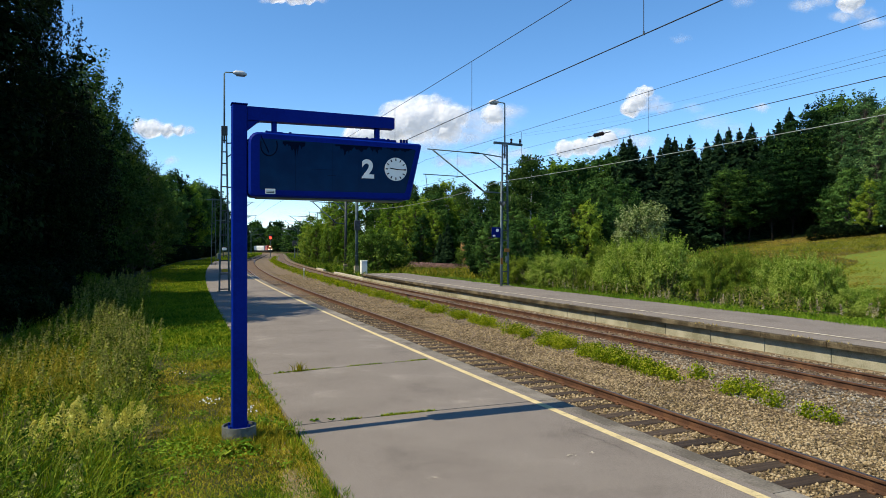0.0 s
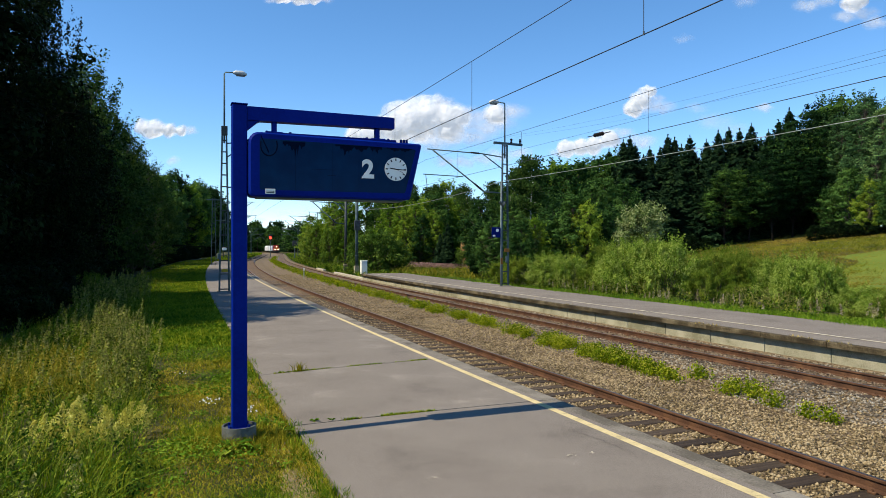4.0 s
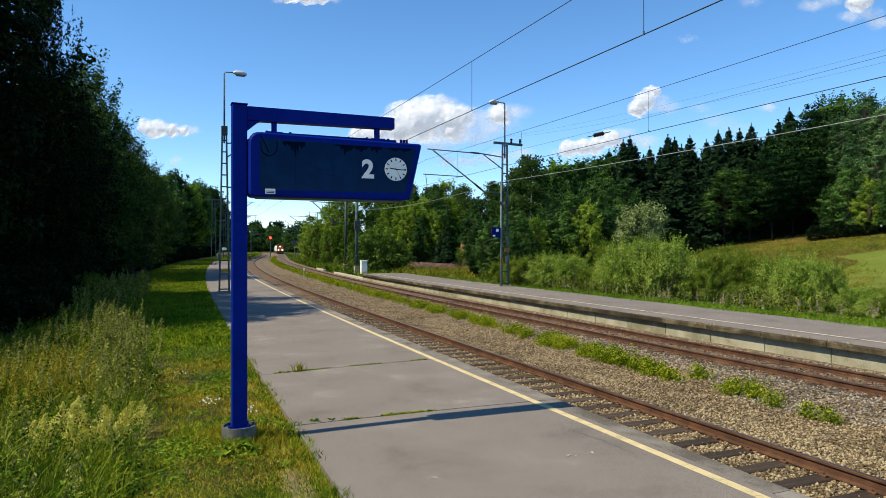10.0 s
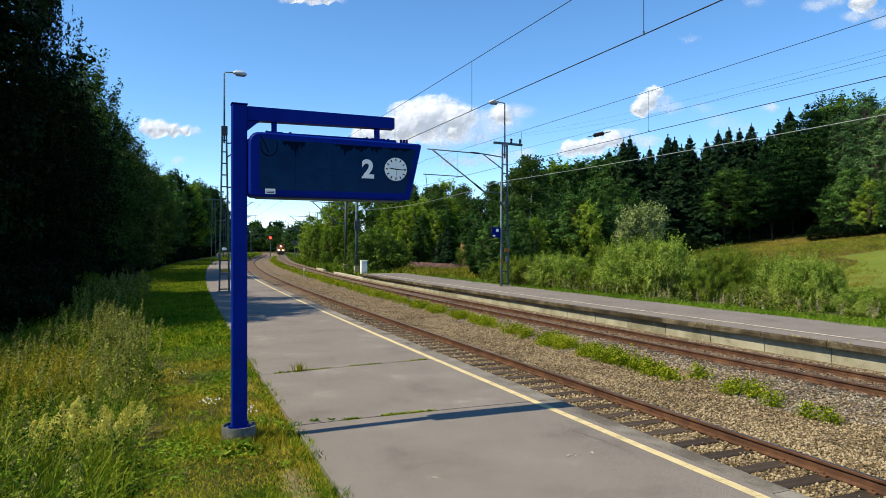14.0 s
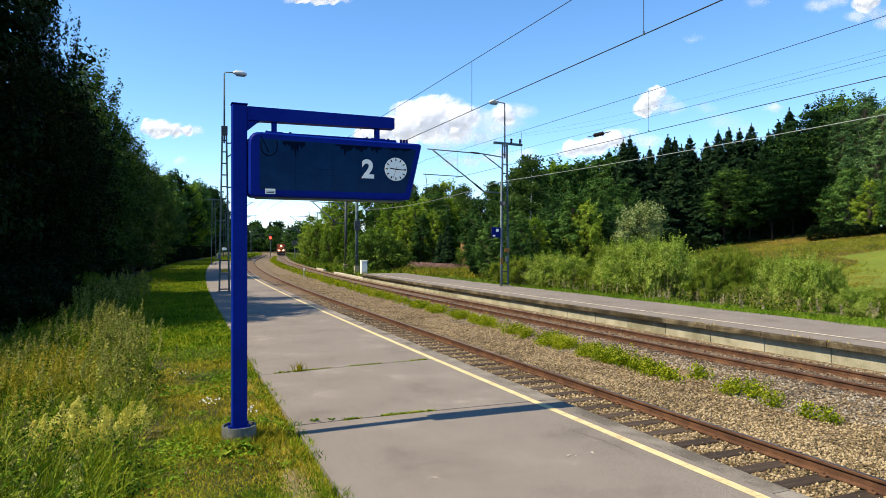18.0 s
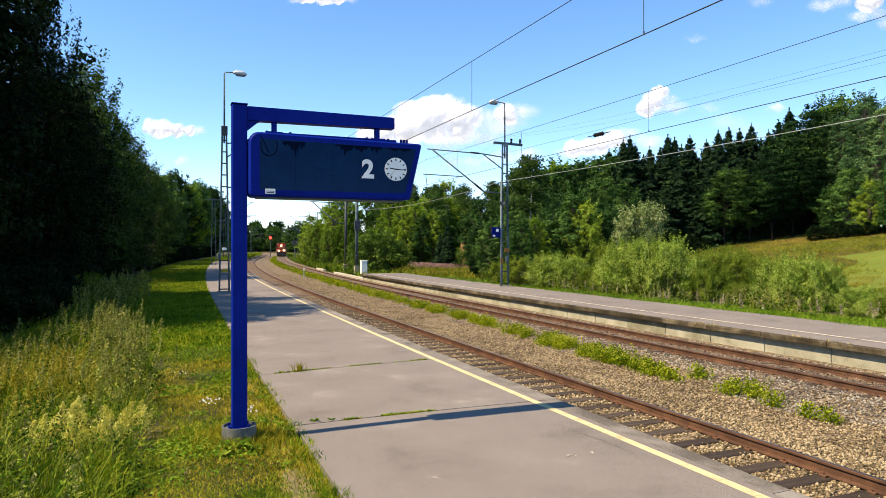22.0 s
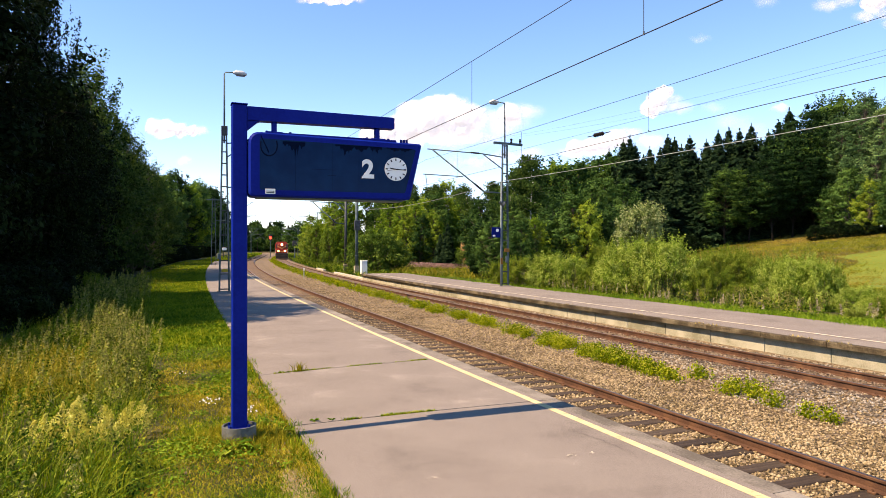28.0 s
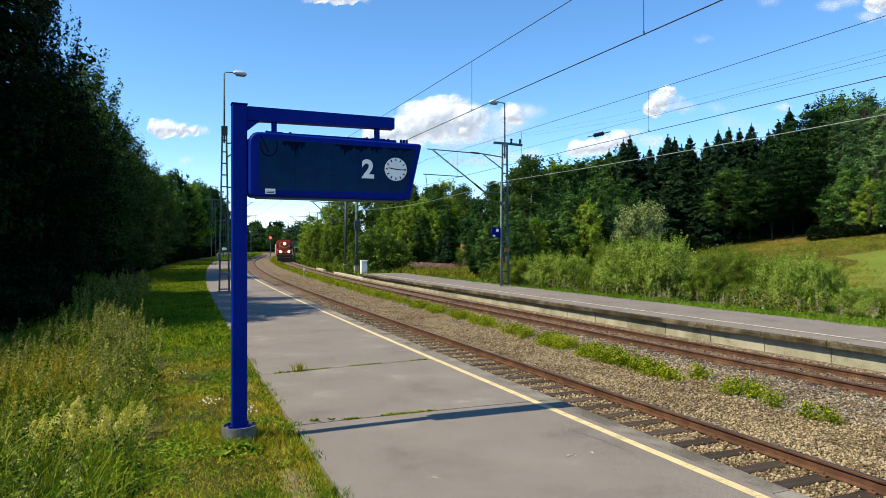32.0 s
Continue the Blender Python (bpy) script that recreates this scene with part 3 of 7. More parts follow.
def clump_tree(name, seed, height, spread, clumps, leaves, leaf_size, leaf_mat, bark, low=0.1, clump=0.8, fat=0.8, stems=1, label="", category="tree", groups="", squash=0.62, peak=0.42, gaps=0.25, shoots=0, shoot=0.8):
    """A leafy tree or bush: limbs that each carry a rounded bough of leaves, lit on top and open below."""
    rng = np.random.default_rng(seed)
    root = thing(name, Matrix(), label, category, groups)
    wood = Geo()
    r0 = 0.012 * height + 0.02
    lean = rng.normal(0, 0.03, 2) * height
    def axis(t):
        return Vector((lean[0] * t + 0.02 * height * math.sin(3 * t + seed), lean[1] * t + 0.02 * height * math.sin(4 * t), height * t))
    if stems == 1:
        wood.tube([axis(i / 7 * 0.95) - Vector((0, 0, 0.15 if i == 0 else 0)) for i in range(8)], [r0 * (1 - 0.9 * i / 7) for i in range(8)], 7)
    centres, radii = [], []
    for i in range(clumps):
        u = (i + rng.uniform(0, 1)) / clumps
        side = math.sin(math.pi * u ** (math.log(0.5) / math.log(peak))) ** fat
        az = i * 2.399 + rng.uniform(-0.5, 0.5)
        r = spread * (0.15 + 0.85 * side) * math.sqrt(rng.uniform(0.25, 1.0)) * rng.uniform(0.8, 1.12)
        t = low + (1 - low) * u
        c = axis(t) + Vector((r * math.cos(az), r * math.sin(az), 0))
        rc = clump * rng.uniform(0.65, 1.3) * (0.65 + 0.45 * side)
        c.z = min(c.z, height - rc * squash)
        foot = axis(max(0.02, t - 0.10 - 0.25 * r / height)) if stems == 1 else Vector((0.25 * r * math.cos(az), 0.25 * r * math.sin(az), -0.05))
        mid = foot.lerp(c, 0.55) + Vector((0, 0, 0.12 * r))
        wood.tube([foot, mid, c], [r0 * 0.30, r0 * 0.2, r0 * 0.05], 5, caps=False)
        centres.append(tuple(c))
        radii.append(rc)
    centres, radii = np.array(centres), np.array(radii)
    share = radii ** 2 / (radii ** 2).sum()
    pick = rng.choice(clumps, leaves, p=share)
    d = rng.normal(0, 1, (leaves, 3))
    d[:, 2] += 0.35
    d /= np.linalg.norm(d, axis=1)[:, None]
    lump = 1 + 0.22 * np.sin(d[:, 0] * 5 + pick) * np.sin(d[:, 1] * 5 + pick * 2.0) + 0.15 * np.sin(d[:, 2] * 9 + pick)
    rr = radii[pick] * lump * (1 - np.abs(rng.normal(0, gaps, leaves)))
    p = centres[pick] + d * rr[:, None] * (1, 1, squash)
    if shoots:
        each = 24
        own = np.repeat(rng.choice(clumps, shoots, p=share), each)
        way = rng.normal(0, 1, (shoots, 3))
        way[:, 2] = np.abs(way[:, 2]) + 0.5
        out = centres[own[::each]] - np.array([lean[0] * 0.5, lean[1] * 0.5, height * 0.45])
        way = way / np.linalg.norm(way, axis=1)[:, None] + 0.9 * out / (np.linalg.norm(out, axis=1)[:, None] + 1e-6)
        way = np.repeat(way / np.linalg.norm(way, axis=1)[:, None], each, 0)
        reach = radii[own] * 0.7 + np.tile(np.linspace(0, 1, each), shoots) * np.repeat(rng.uniform(0.4, 1.3, shoots) * shoot, each)
        p = np.concatenate([p, centres[own] + way * reach[:, None] + rng.normal(0, leaf_size * 0.45, (len(own), 3))])
        d = np.concatenate([d, way + rng.normal(0, 0.7, way.shape)])
    p[:, 2] = np.maximum(p[:, 2], 0.06)
    v, f = leaf_cloud(p, leaf_size, rng, normals=d * (1, 1, 1.25))
    part("trunk" if stems == 1 else "stem", wood, bark, root, smoothed=True)
    part("crown", array_mesh("crown", v, f, leaf_mat), None, root)
    return root


def spruce_tree(name, seed, height, spread, sprays, label, groups="", size=0.72):
    """A spruce: a straight trunk, tiers of boughs that sag and lift at the tip, hung with sprays, and a thin leader."""
    rng = np.random.default_rng(seed)
    root = thing(name, Matrix(), label, "tree", groups)
    wood = Geo()
    wood.tube([(0, 0, -0.2), (0.02, 0, height * 0.5), (0, 0.02, height)], [height * 0.011, height * 0.006, 0.02], 7)
    spots, ways, sizes = [], [], []
    whorls = int(height * 2.5)
    for wv in range(whorls):
        t = 0.03 + 0.955 * (wv + rng.uniform(-0.25, 0.25)) / whorls
        length = spread * (1 - t) ** 0.95 * (0.62 + 0.38 * math.sin(min(1.0, t * 5 + 0.35) * math.pi / 2)) * rng.uniform(0.82, 1.12) + 0.07
        boughs = 8 if t < 0.75 else 7
        for b in range(boughs):
            az = 2 * math.pi * b / boughs + wv * 0.7 + rng.uniform(-0.3, 0.3)
            le = length * rng.uniform(0.62, 1.18)
            tilt = -0.50 + 1.15 * t + rng.uniform(-0.12, 0.12)
            if b % 3 == 0 and t < 0.85:
                wood.tube([(0, 0, height * t), (math.cos(az) * le * 0.9, math.sin(az) * le * 0.9, height * t + le * tilt)], [0.03, 0.008], 4, caps=False)
            cnt = max(5, int(sprays / (whorls * boughs) * (0.35 + 1.3 * (1 - t))))
            w = rng.uniform(0.10, 1.0, cnt) ** 0.75
            side = rng.normal(0, 0.16, cnt) * le * (0.35 + 0.65 * w)
            x = math.cos(az) * le * w - math.sin(az) * side
            y = math.sin(az) * le * w + math.cos(az) * side
            z = height * t + le * (tilt * w + 0.30 * w * w * w) - np.abs(rng.normal(0, 0.10, cnt)) * (0.25 + le * 0.25) - np.abs(side) * 0.25
            spots.append(np.stack([x, y, z], -1))
            ways.append(np.tile([math.cos(az) * 0.55, math.sin(az) * 0.55, 0.85], (cnt, 1)))
            sizes.append(np.full(cnt, size * (0.34 + 0.66 * min(1.0, le / (0.5 * spread)))))
    k = 90
    tip = rng.uniform(0.93, 1.01, k)
    spots.append(np.stack([rng.normal(0, 0.10, k) * (1.02 - tip) * 12, rng.normal(0, 0.10, k) * (1.02 - tip) * 12, height * tip], -1))
    ways.append(rng.normal(0, 1, (k, 3)))
    sizes.append(np.full(k, size * 0.26))
    v, f = leaf_cloud(np.concatenate(spots), np.concatenate(sizes), rng, normals=np.concatenate(ways), long=1.5)
    part("trunk", wood, BARK, root, smoothed=True)
    part("crown", array_mesh("crown", v, f, NEEDLES), None, root)
    return root


def ground_at(x, y):
    return float(ground_height(np.array([x]), np.array([y]))[0])


def sight(px, depth):
    """World x and y of a spot that far ahead, at a bearing told in parts of the view."""
    return (px - 784) / 1160 * depth, depth


def plant(ob, x, y, turn, size, sink=0.0):
    """A copy of a plant, standing on the ground."""
    c = copy_thing(ob, pose(x, y, ground_at(x, y) - sink, 0, 0, turn))
    c.scale = (size, size, size)
    return c


PLANT_RNG = random.Random(5)


SWAYING, SWAYING_TALL = [], []


def put(kinds, spots):
    """Plants at (bearing, depth, height): each a scaled copy of the next kind."""
    out = []
    for i, (px, depth, height) in enumerate(spots):
        proto, proto_h = kinds[i % len(kinds)]
        x, y = sight(px, depth)
        out.append(plant(proto, x, y, PLANT_RNG.uniform(0, 360), height / proto_h, 0.05))
    return out


def skyline(kinds, spots):
    """Plants at (bearing, depth, level of the top as seen from the platform)."""
    out = []
    for px, depth, level in spots:
        x, y = sight(px, depth)
        out.append((px, depth, 2.27 + (441.7 - level) / 1160 * depth - ground_at(x, y)))
    return put(kinds, out)


birches = [(broad_tree("birch_tree", 11 + i, 14, 2.6, 11000, 0.24, LEAF_BIRCH, BIRCH_BARK, low=0.1, droop=0.25, clump=0.45, pads=2, label="tall green birch in the wood beside the line"), 14) for i in range(3)]
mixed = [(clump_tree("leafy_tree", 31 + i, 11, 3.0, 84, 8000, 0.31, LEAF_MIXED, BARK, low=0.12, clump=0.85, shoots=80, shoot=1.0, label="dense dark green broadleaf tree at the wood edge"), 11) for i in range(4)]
sunny = [(clump_tree("leafy_tree", 231 + i, 11, 2.7, 100, 8500, 0.265, LEAF_MID, BARK, low=0.06, clump=0.62, gaps=0.14, shoots=90, shoot=0.9, label="green broadleaf tree, sunlight put into its leaf colour"), 11) for i in range(3)]
young = [(clump_tree("young_tree", 51 + i, 7, 1.8, 76, 8000, 0.18, LEAF_YOUNG, BARK, low=0.05, clump=0.46, gaps=0.14, shoots=90, shoot=0.7, label="young green broadleaf tree"), 7) for i in range(3)]
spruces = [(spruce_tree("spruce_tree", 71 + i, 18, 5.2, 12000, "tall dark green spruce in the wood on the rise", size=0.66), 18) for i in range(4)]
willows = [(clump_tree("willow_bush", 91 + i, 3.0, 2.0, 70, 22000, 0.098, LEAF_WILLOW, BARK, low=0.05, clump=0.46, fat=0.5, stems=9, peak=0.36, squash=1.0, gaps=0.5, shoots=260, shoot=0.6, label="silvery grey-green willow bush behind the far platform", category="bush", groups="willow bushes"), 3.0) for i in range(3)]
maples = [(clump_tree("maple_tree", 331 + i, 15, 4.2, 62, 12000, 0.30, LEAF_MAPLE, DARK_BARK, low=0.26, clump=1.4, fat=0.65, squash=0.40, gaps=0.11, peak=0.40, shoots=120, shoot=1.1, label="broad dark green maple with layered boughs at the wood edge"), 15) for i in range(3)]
aspens = [(clump_tree("aspen_tree", 351 + i, 18, 2.3, 120, 12000, 0.25, LEAF_ASPEN, BARK, low=0.16, clump=0.75, fat=0.6, gaps=0.2, peak=0.5, shoots=120, shoot=0.9, label="tall slim aspen with a pale trunk on the rise"), 18) for i in range(2)]
tall_willow = [(clump_tree("willow_bush", 301, 5.2, 1.15, 52, 12000, 0.13, LEAF_SILVER, BARK, low=0.30, clump=0.46, fat=0.55, stems=7, peak=0.6, squash=0.9, gaps=0.42, shoots=380, shoot=0.8, label="silver-leaved willow in front of the spruces", category="bush", groups="willow bushes"), 5.2)]
sallows = [(clump_tree("sallow_bush", 191 + i, 3.0, 2.0, 66, 20000, 0.095, LEAF_SALLOW, BARK, low=0.05, clump=0.46, fat=0.55, stems=9, peak=0.36, squash=0.95, gaps=0.5, shoots=220, shoot=0.55, label="olive-green sallow bush behind the far platform", category="bush", groups="willow bushes"), 3.0) for i in range(2)]
round_bushes = [(clump_tree("leafy_bush", 251 + i, 4.2, 2.5, 80, 9000, 0.17, LEAF_BUSH, BARK, low=0.04, clump=0.62, fat=0.55, stems=7, peak=0.45, gaps=0.2, shoots=80, shoot=0.6, label="broad rounded green bush beside the line", category="bush"), 4.2) for i in range(2)]
edge_birches = [(clump_tree("birch_tree", 261 + i, 14, 2.7, 76, 13000, 0.19, LEAF_BIRCH, BARK, low=0.08, clump=0.72, fat=0.7, gaps=0.42, peak=0.36, squash=0.8, shoots=300, shoot=1.7, label="feathery green birch at the sunny edge of the wood"), 14) for i in range(2)]
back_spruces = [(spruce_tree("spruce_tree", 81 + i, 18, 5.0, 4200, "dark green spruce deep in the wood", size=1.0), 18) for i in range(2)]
far_trees = [(broad_tree("distant_tree", 131 + i, 11, 3.4, 1500, 0.75, LEAF_MIXED, BARK, low=0.05, clump=0.7, label="distant dark green tree of the far wood"), 11) for i in range(3)]
shrubs = [(clump_tree("shrub", 141 + i, 3, 1.4, 40, 5500, 0.15, LEAF_SHADED, DARK_BARK, low=0.05, clump=0.5, fat=0.5, stems=6, label="leafy shrub at the wood edge, shade put into its leaf colour", category="bush"), 3) for i in range(2)]
near_birches = [(broad_tree("weeping_birch", 111 + i, 14, 2.7, 34000, 0.11, LEAF_SHADED, DARK_BARK, low=0.12, droop=0.25, clump=0.35, pads=2, strands=620, label="tall weeping birch with long hanging twigs"), 14) for i in range(2)]
near_mixed = [(clump_tree("wood_edge_tree", 121 + i, 11, 2.5, 80, 18000, 0.17, LEAF_SHADED, DARK_BARK, low=0.16, clump=0.85, fat=0.6, gaps=0.42, shoots=170, shoot=0.9, label="dense alder, the wood's shade put into its dark leaves"), 11) for i in range(2)]


def put_along(kinds, spots):
    """Plants at (s, n, height) along the line."""
    out = []
    for i, (s, n, height) in enumerate(spots):
        proto, proto_h = kinds[i % len(kinds)]
        q = on(s, n)
        out.append(plant(proto, q.x, q.y, PLANT_RNG.uniform(0, 360), height / proto_h, 0.05))
    return out


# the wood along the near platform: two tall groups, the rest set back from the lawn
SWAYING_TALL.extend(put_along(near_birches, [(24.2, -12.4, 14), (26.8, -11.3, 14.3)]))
# the last two stand out of view, added to shade lawn and platform
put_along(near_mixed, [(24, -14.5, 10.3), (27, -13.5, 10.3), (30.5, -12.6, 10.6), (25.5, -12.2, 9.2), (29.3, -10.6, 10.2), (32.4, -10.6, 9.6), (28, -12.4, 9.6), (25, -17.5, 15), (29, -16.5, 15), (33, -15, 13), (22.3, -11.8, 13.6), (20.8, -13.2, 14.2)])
put_along(edge_birches, [(50.5, -12.2, 15.6), (53.5, -11.6, 15.0), (57, -11.0, 14.0), (61, -10.4, 12.8), (64.5, -10.0, 11.6), (67.8, -9.3, 10.8), (72, -9.2, 10.0)])
put_along(mixed, [(54, -13.8, 14), (48, -13.8, 13), (59, -13.0, 12.5)])
# those up to s 21.5 are unseen, added to keep sun off the wood edge
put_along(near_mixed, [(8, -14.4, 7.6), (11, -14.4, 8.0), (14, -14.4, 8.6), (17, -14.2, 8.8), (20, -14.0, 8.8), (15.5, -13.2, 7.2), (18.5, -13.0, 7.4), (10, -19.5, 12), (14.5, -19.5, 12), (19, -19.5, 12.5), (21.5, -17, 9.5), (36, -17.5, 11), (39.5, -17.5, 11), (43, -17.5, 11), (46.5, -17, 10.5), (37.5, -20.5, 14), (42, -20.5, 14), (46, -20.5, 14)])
put_along(mixed, [(50, -18, 12.5), (56, -18, 13), (62, -18, 12.5), (68, -18, 12.5), (74, -18, 12.5), (80, -18, 13), (100, -21, 15), (112, -21, 15), (124, -22, 16), (138, -22, 16), (150, -14, 18.5), (180, -14, 20), (212, -13, 21), (240, -14, 22), (88, -20, 14)])
put_along([mixed[1], sunny[0], mixed[2]], [(92, -12.2, 13), (103, -12.8, 13.4), (116, -13.5, 14.5), (131, -13.6, 15.5), (150, -12.5, 16), (172, -12.5, 17.5), (205, -12, 19)])
put_along(birches, [(97, -12.5, 13.4), (112, -13.5, 14.5), (122, -14, 15), (165, -14, 18.5), (195, -13.5, 21), (106, -18.5, 15), (118, -20.5, 16), (131, -16, 16.5), (141, -14.5, 17), (225, -14, 21)])
put_along(far_trees, [(s, -27 - 3 * math.sin(s * 0.9), 8 + 1.5 * math.sin(s * 1.9)) for s in np.arange(24, 260, 9.0)])
put_along(far_trees, [(s, -16 - 2 * math.sin(s * 0.7), 4.5 + math.sin(s * 1.9)) for s in np.arange(72, 300, 9.0)])
put_along(back_spruces, [(44, -23, 15), (57, -22, 15), (33, -22, 15)])
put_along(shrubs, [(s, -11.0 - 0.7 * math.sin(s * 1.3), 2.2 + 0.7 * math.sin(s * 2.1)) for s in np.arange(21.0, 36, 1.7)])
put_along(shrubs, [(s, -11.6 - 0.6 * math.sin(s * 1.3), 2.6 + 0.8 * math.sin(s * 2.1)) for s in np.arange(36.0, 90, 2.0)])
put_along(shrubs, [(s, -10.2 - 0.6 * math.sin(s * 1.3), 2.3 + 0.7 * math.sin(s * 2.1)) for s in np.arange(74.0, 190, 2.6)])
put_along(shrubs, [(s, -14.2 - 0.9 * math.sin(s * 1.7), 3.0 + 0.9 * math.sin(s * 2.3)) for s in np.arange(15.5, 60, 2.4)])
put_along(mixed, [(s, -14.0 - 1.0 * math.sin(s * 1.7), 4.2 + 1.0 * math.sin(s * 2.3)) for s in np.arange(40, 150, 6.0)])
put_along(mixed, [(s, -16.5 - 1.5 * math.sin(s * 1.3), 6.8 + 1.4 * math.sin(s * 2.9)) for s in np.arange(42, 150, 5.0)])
# shrubs with shade-dark leaves draw the dark foot of the wood
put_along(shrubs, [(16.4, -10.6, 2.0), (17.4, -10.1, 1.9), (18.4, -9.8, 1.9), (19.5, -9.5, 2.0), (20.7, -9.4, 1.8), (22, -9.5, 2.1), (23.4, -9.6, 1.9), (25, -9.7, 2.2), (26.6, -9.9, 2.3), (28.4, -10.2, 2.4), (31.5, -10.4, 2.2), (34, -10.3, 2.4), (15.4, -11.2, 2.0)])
put_along(sallows, [(29.6, -8.9, 1.3), (31.4, -8.8, 1.2)])
# the rise on the far side
TOPS_X = [960, 1000, 1050, 1080, 1110, 1180, 1225, 1270, 1330, 1395, 1430]
TOPS_Y = [300, 290, 274, 262, 247, 242, 242, 234, 222, 196, 200]
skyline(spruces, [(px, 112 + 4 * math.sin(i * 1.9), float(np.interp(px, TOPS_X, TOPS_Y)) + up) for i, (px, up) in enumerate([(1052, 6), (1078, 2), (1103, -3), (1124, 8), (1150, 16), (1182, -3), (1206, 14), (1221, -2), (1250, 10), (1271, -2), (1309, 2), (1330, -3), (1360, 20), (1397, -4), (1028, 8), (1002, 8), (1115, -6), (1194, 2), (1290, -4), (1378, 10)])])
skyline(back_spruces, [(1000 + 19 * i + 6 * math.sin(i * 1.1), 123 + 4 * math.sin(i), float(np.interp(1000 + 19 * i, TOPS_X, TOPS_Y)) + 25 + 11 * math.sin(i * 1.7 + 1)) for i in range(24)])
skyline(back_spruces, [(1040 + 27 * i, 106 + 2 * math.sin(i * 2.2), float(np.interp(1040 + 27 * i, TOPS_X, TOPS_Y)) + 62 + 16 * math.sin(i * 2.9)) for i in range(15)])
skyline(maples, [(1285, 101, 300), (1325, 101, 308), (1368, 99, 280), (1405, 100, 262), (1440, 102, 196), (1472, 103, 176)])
skyline(aspens, [(1455, 100, 214), (1496, 97, 205), (1528, 94, 170), (1556, 92, 190), (1590, 91, 180), (1510, 99, 186), (1630, 90, 190)])
skyline(mixed, [(1476, 108, 190), (1545, 106, 205), (1640, 98, 200), (1690, 95, 200)])
skyline(aspens, [(1508, 106, 196), (1478, 103, 222), (1580, 102, 186), (1538, 98, 182), (1562, 96, 212)])
skyline([mixed[0], sunny[1], mixed[3]], [(1500, 93, 300), (1535, 90, 320), (1470, 96, 330), (1580, 88, 305), (1620, 86, 290)])
skyline(mixed, [(1480 + 22 * i, 112, 350 + 8 * math.sin(i * 2.0)) for i in range(8)])
skyline(shrubs, [(1440 + 19 * i, 92 - 0.5 * i, 398 - 1.0 * i + 5 * math.sin(i * 2.2)) for i in range(9)])
skyline(mixed, [(968, 108, 300), (990, 107, 293), (1016, 106, 296), (1040, 110, 288), (1064, 112, 282), (1090, 114, 275)])
# broadleaf wood in the middle
put(young, [(548, 112, 6.5), (562, 108, 7), (582, 104, 6), (604, 106, 6), (572, 98, 2.2), (596, 95, 2.0)])
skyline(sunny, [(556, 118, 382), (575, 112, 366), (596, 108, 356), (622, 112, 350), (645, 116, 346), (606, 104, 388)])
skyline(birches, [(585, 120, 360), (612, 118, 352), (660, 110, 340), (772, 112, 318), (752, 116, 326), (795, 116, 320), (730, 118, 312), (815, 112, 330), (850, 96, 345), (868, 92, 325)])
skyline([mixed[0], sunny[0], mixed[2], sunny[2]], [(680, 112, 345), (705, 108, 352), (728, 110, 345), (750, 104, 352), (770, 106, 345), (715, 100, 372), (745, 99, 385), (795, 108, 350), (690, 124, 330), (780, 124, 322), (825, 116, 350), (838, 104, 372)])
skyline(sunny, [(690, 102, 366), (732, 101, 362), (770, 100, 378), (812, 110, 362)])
skyline(round_bushes, [(668, 70, 413), (690, 71.5, 424), (648, 72, 428), (820, 93, 444), (806, 94, 450)])
skyline(back_spruces, [(792, 88, 394), (779, 89, 412)])
# trees behind the mast
skyline(birches, [(930, 70, 262), (914, 72, 290), (948, 74, 292), (875, 84, 312), (890, 90, 330), (905, 66, 345)])
skyline(sunny, [(984, 101, 292)])
skyline(mixed, [(1002, 98, 300), (962, 96, 312)])
skyline(mixed, [(850, 84, 352), (895, 82, 340), (940, 78, 345), (962, 80, 350), (1070, 96, 320), (1100, 98, 325), (1045, 92, 330), (905, 64, 372), (870, 72, 380)])
skyline([mixed[1], mixed[3]], [(853, 56, 398), (866, 54, 390), (846, 58, 412)])
skyline([mixed[2], mixed[0], sunny[2]], [(922, 52, 394), (1012, 54, 344), (1032, 53, 362), (992, 55, 372), (1052, 54, 388), (945, 54, 388)])
skyline(mixed, [(1028, 58, 352), (985, 62, 360), (960, 58, 392), (1065, 57, 378), (900, 58, 392), (1085, 60, 368)])
skyline(shrubs, [(1160, 96, 405), (1190, 97, 408), (1225, 98, 415), (1250, 99, 420)])


def bushes(kinds, spots):
    """Bushes at (bearing, depth, height, half width)."""
    out = []
    for i, (px, depth, height, half) in enumerate(spots):
        proto, proto_h = kinds[i % len(kinds)]
        x, y = sight(px, depth)
        c = plant(proto, x, y, PLANT_RNG.uniform(0, 360), 1.0, 0.05)
        c.scale = (half / 2.3, half / 2.3, height / proto_h)
        out.append(c)
    return out


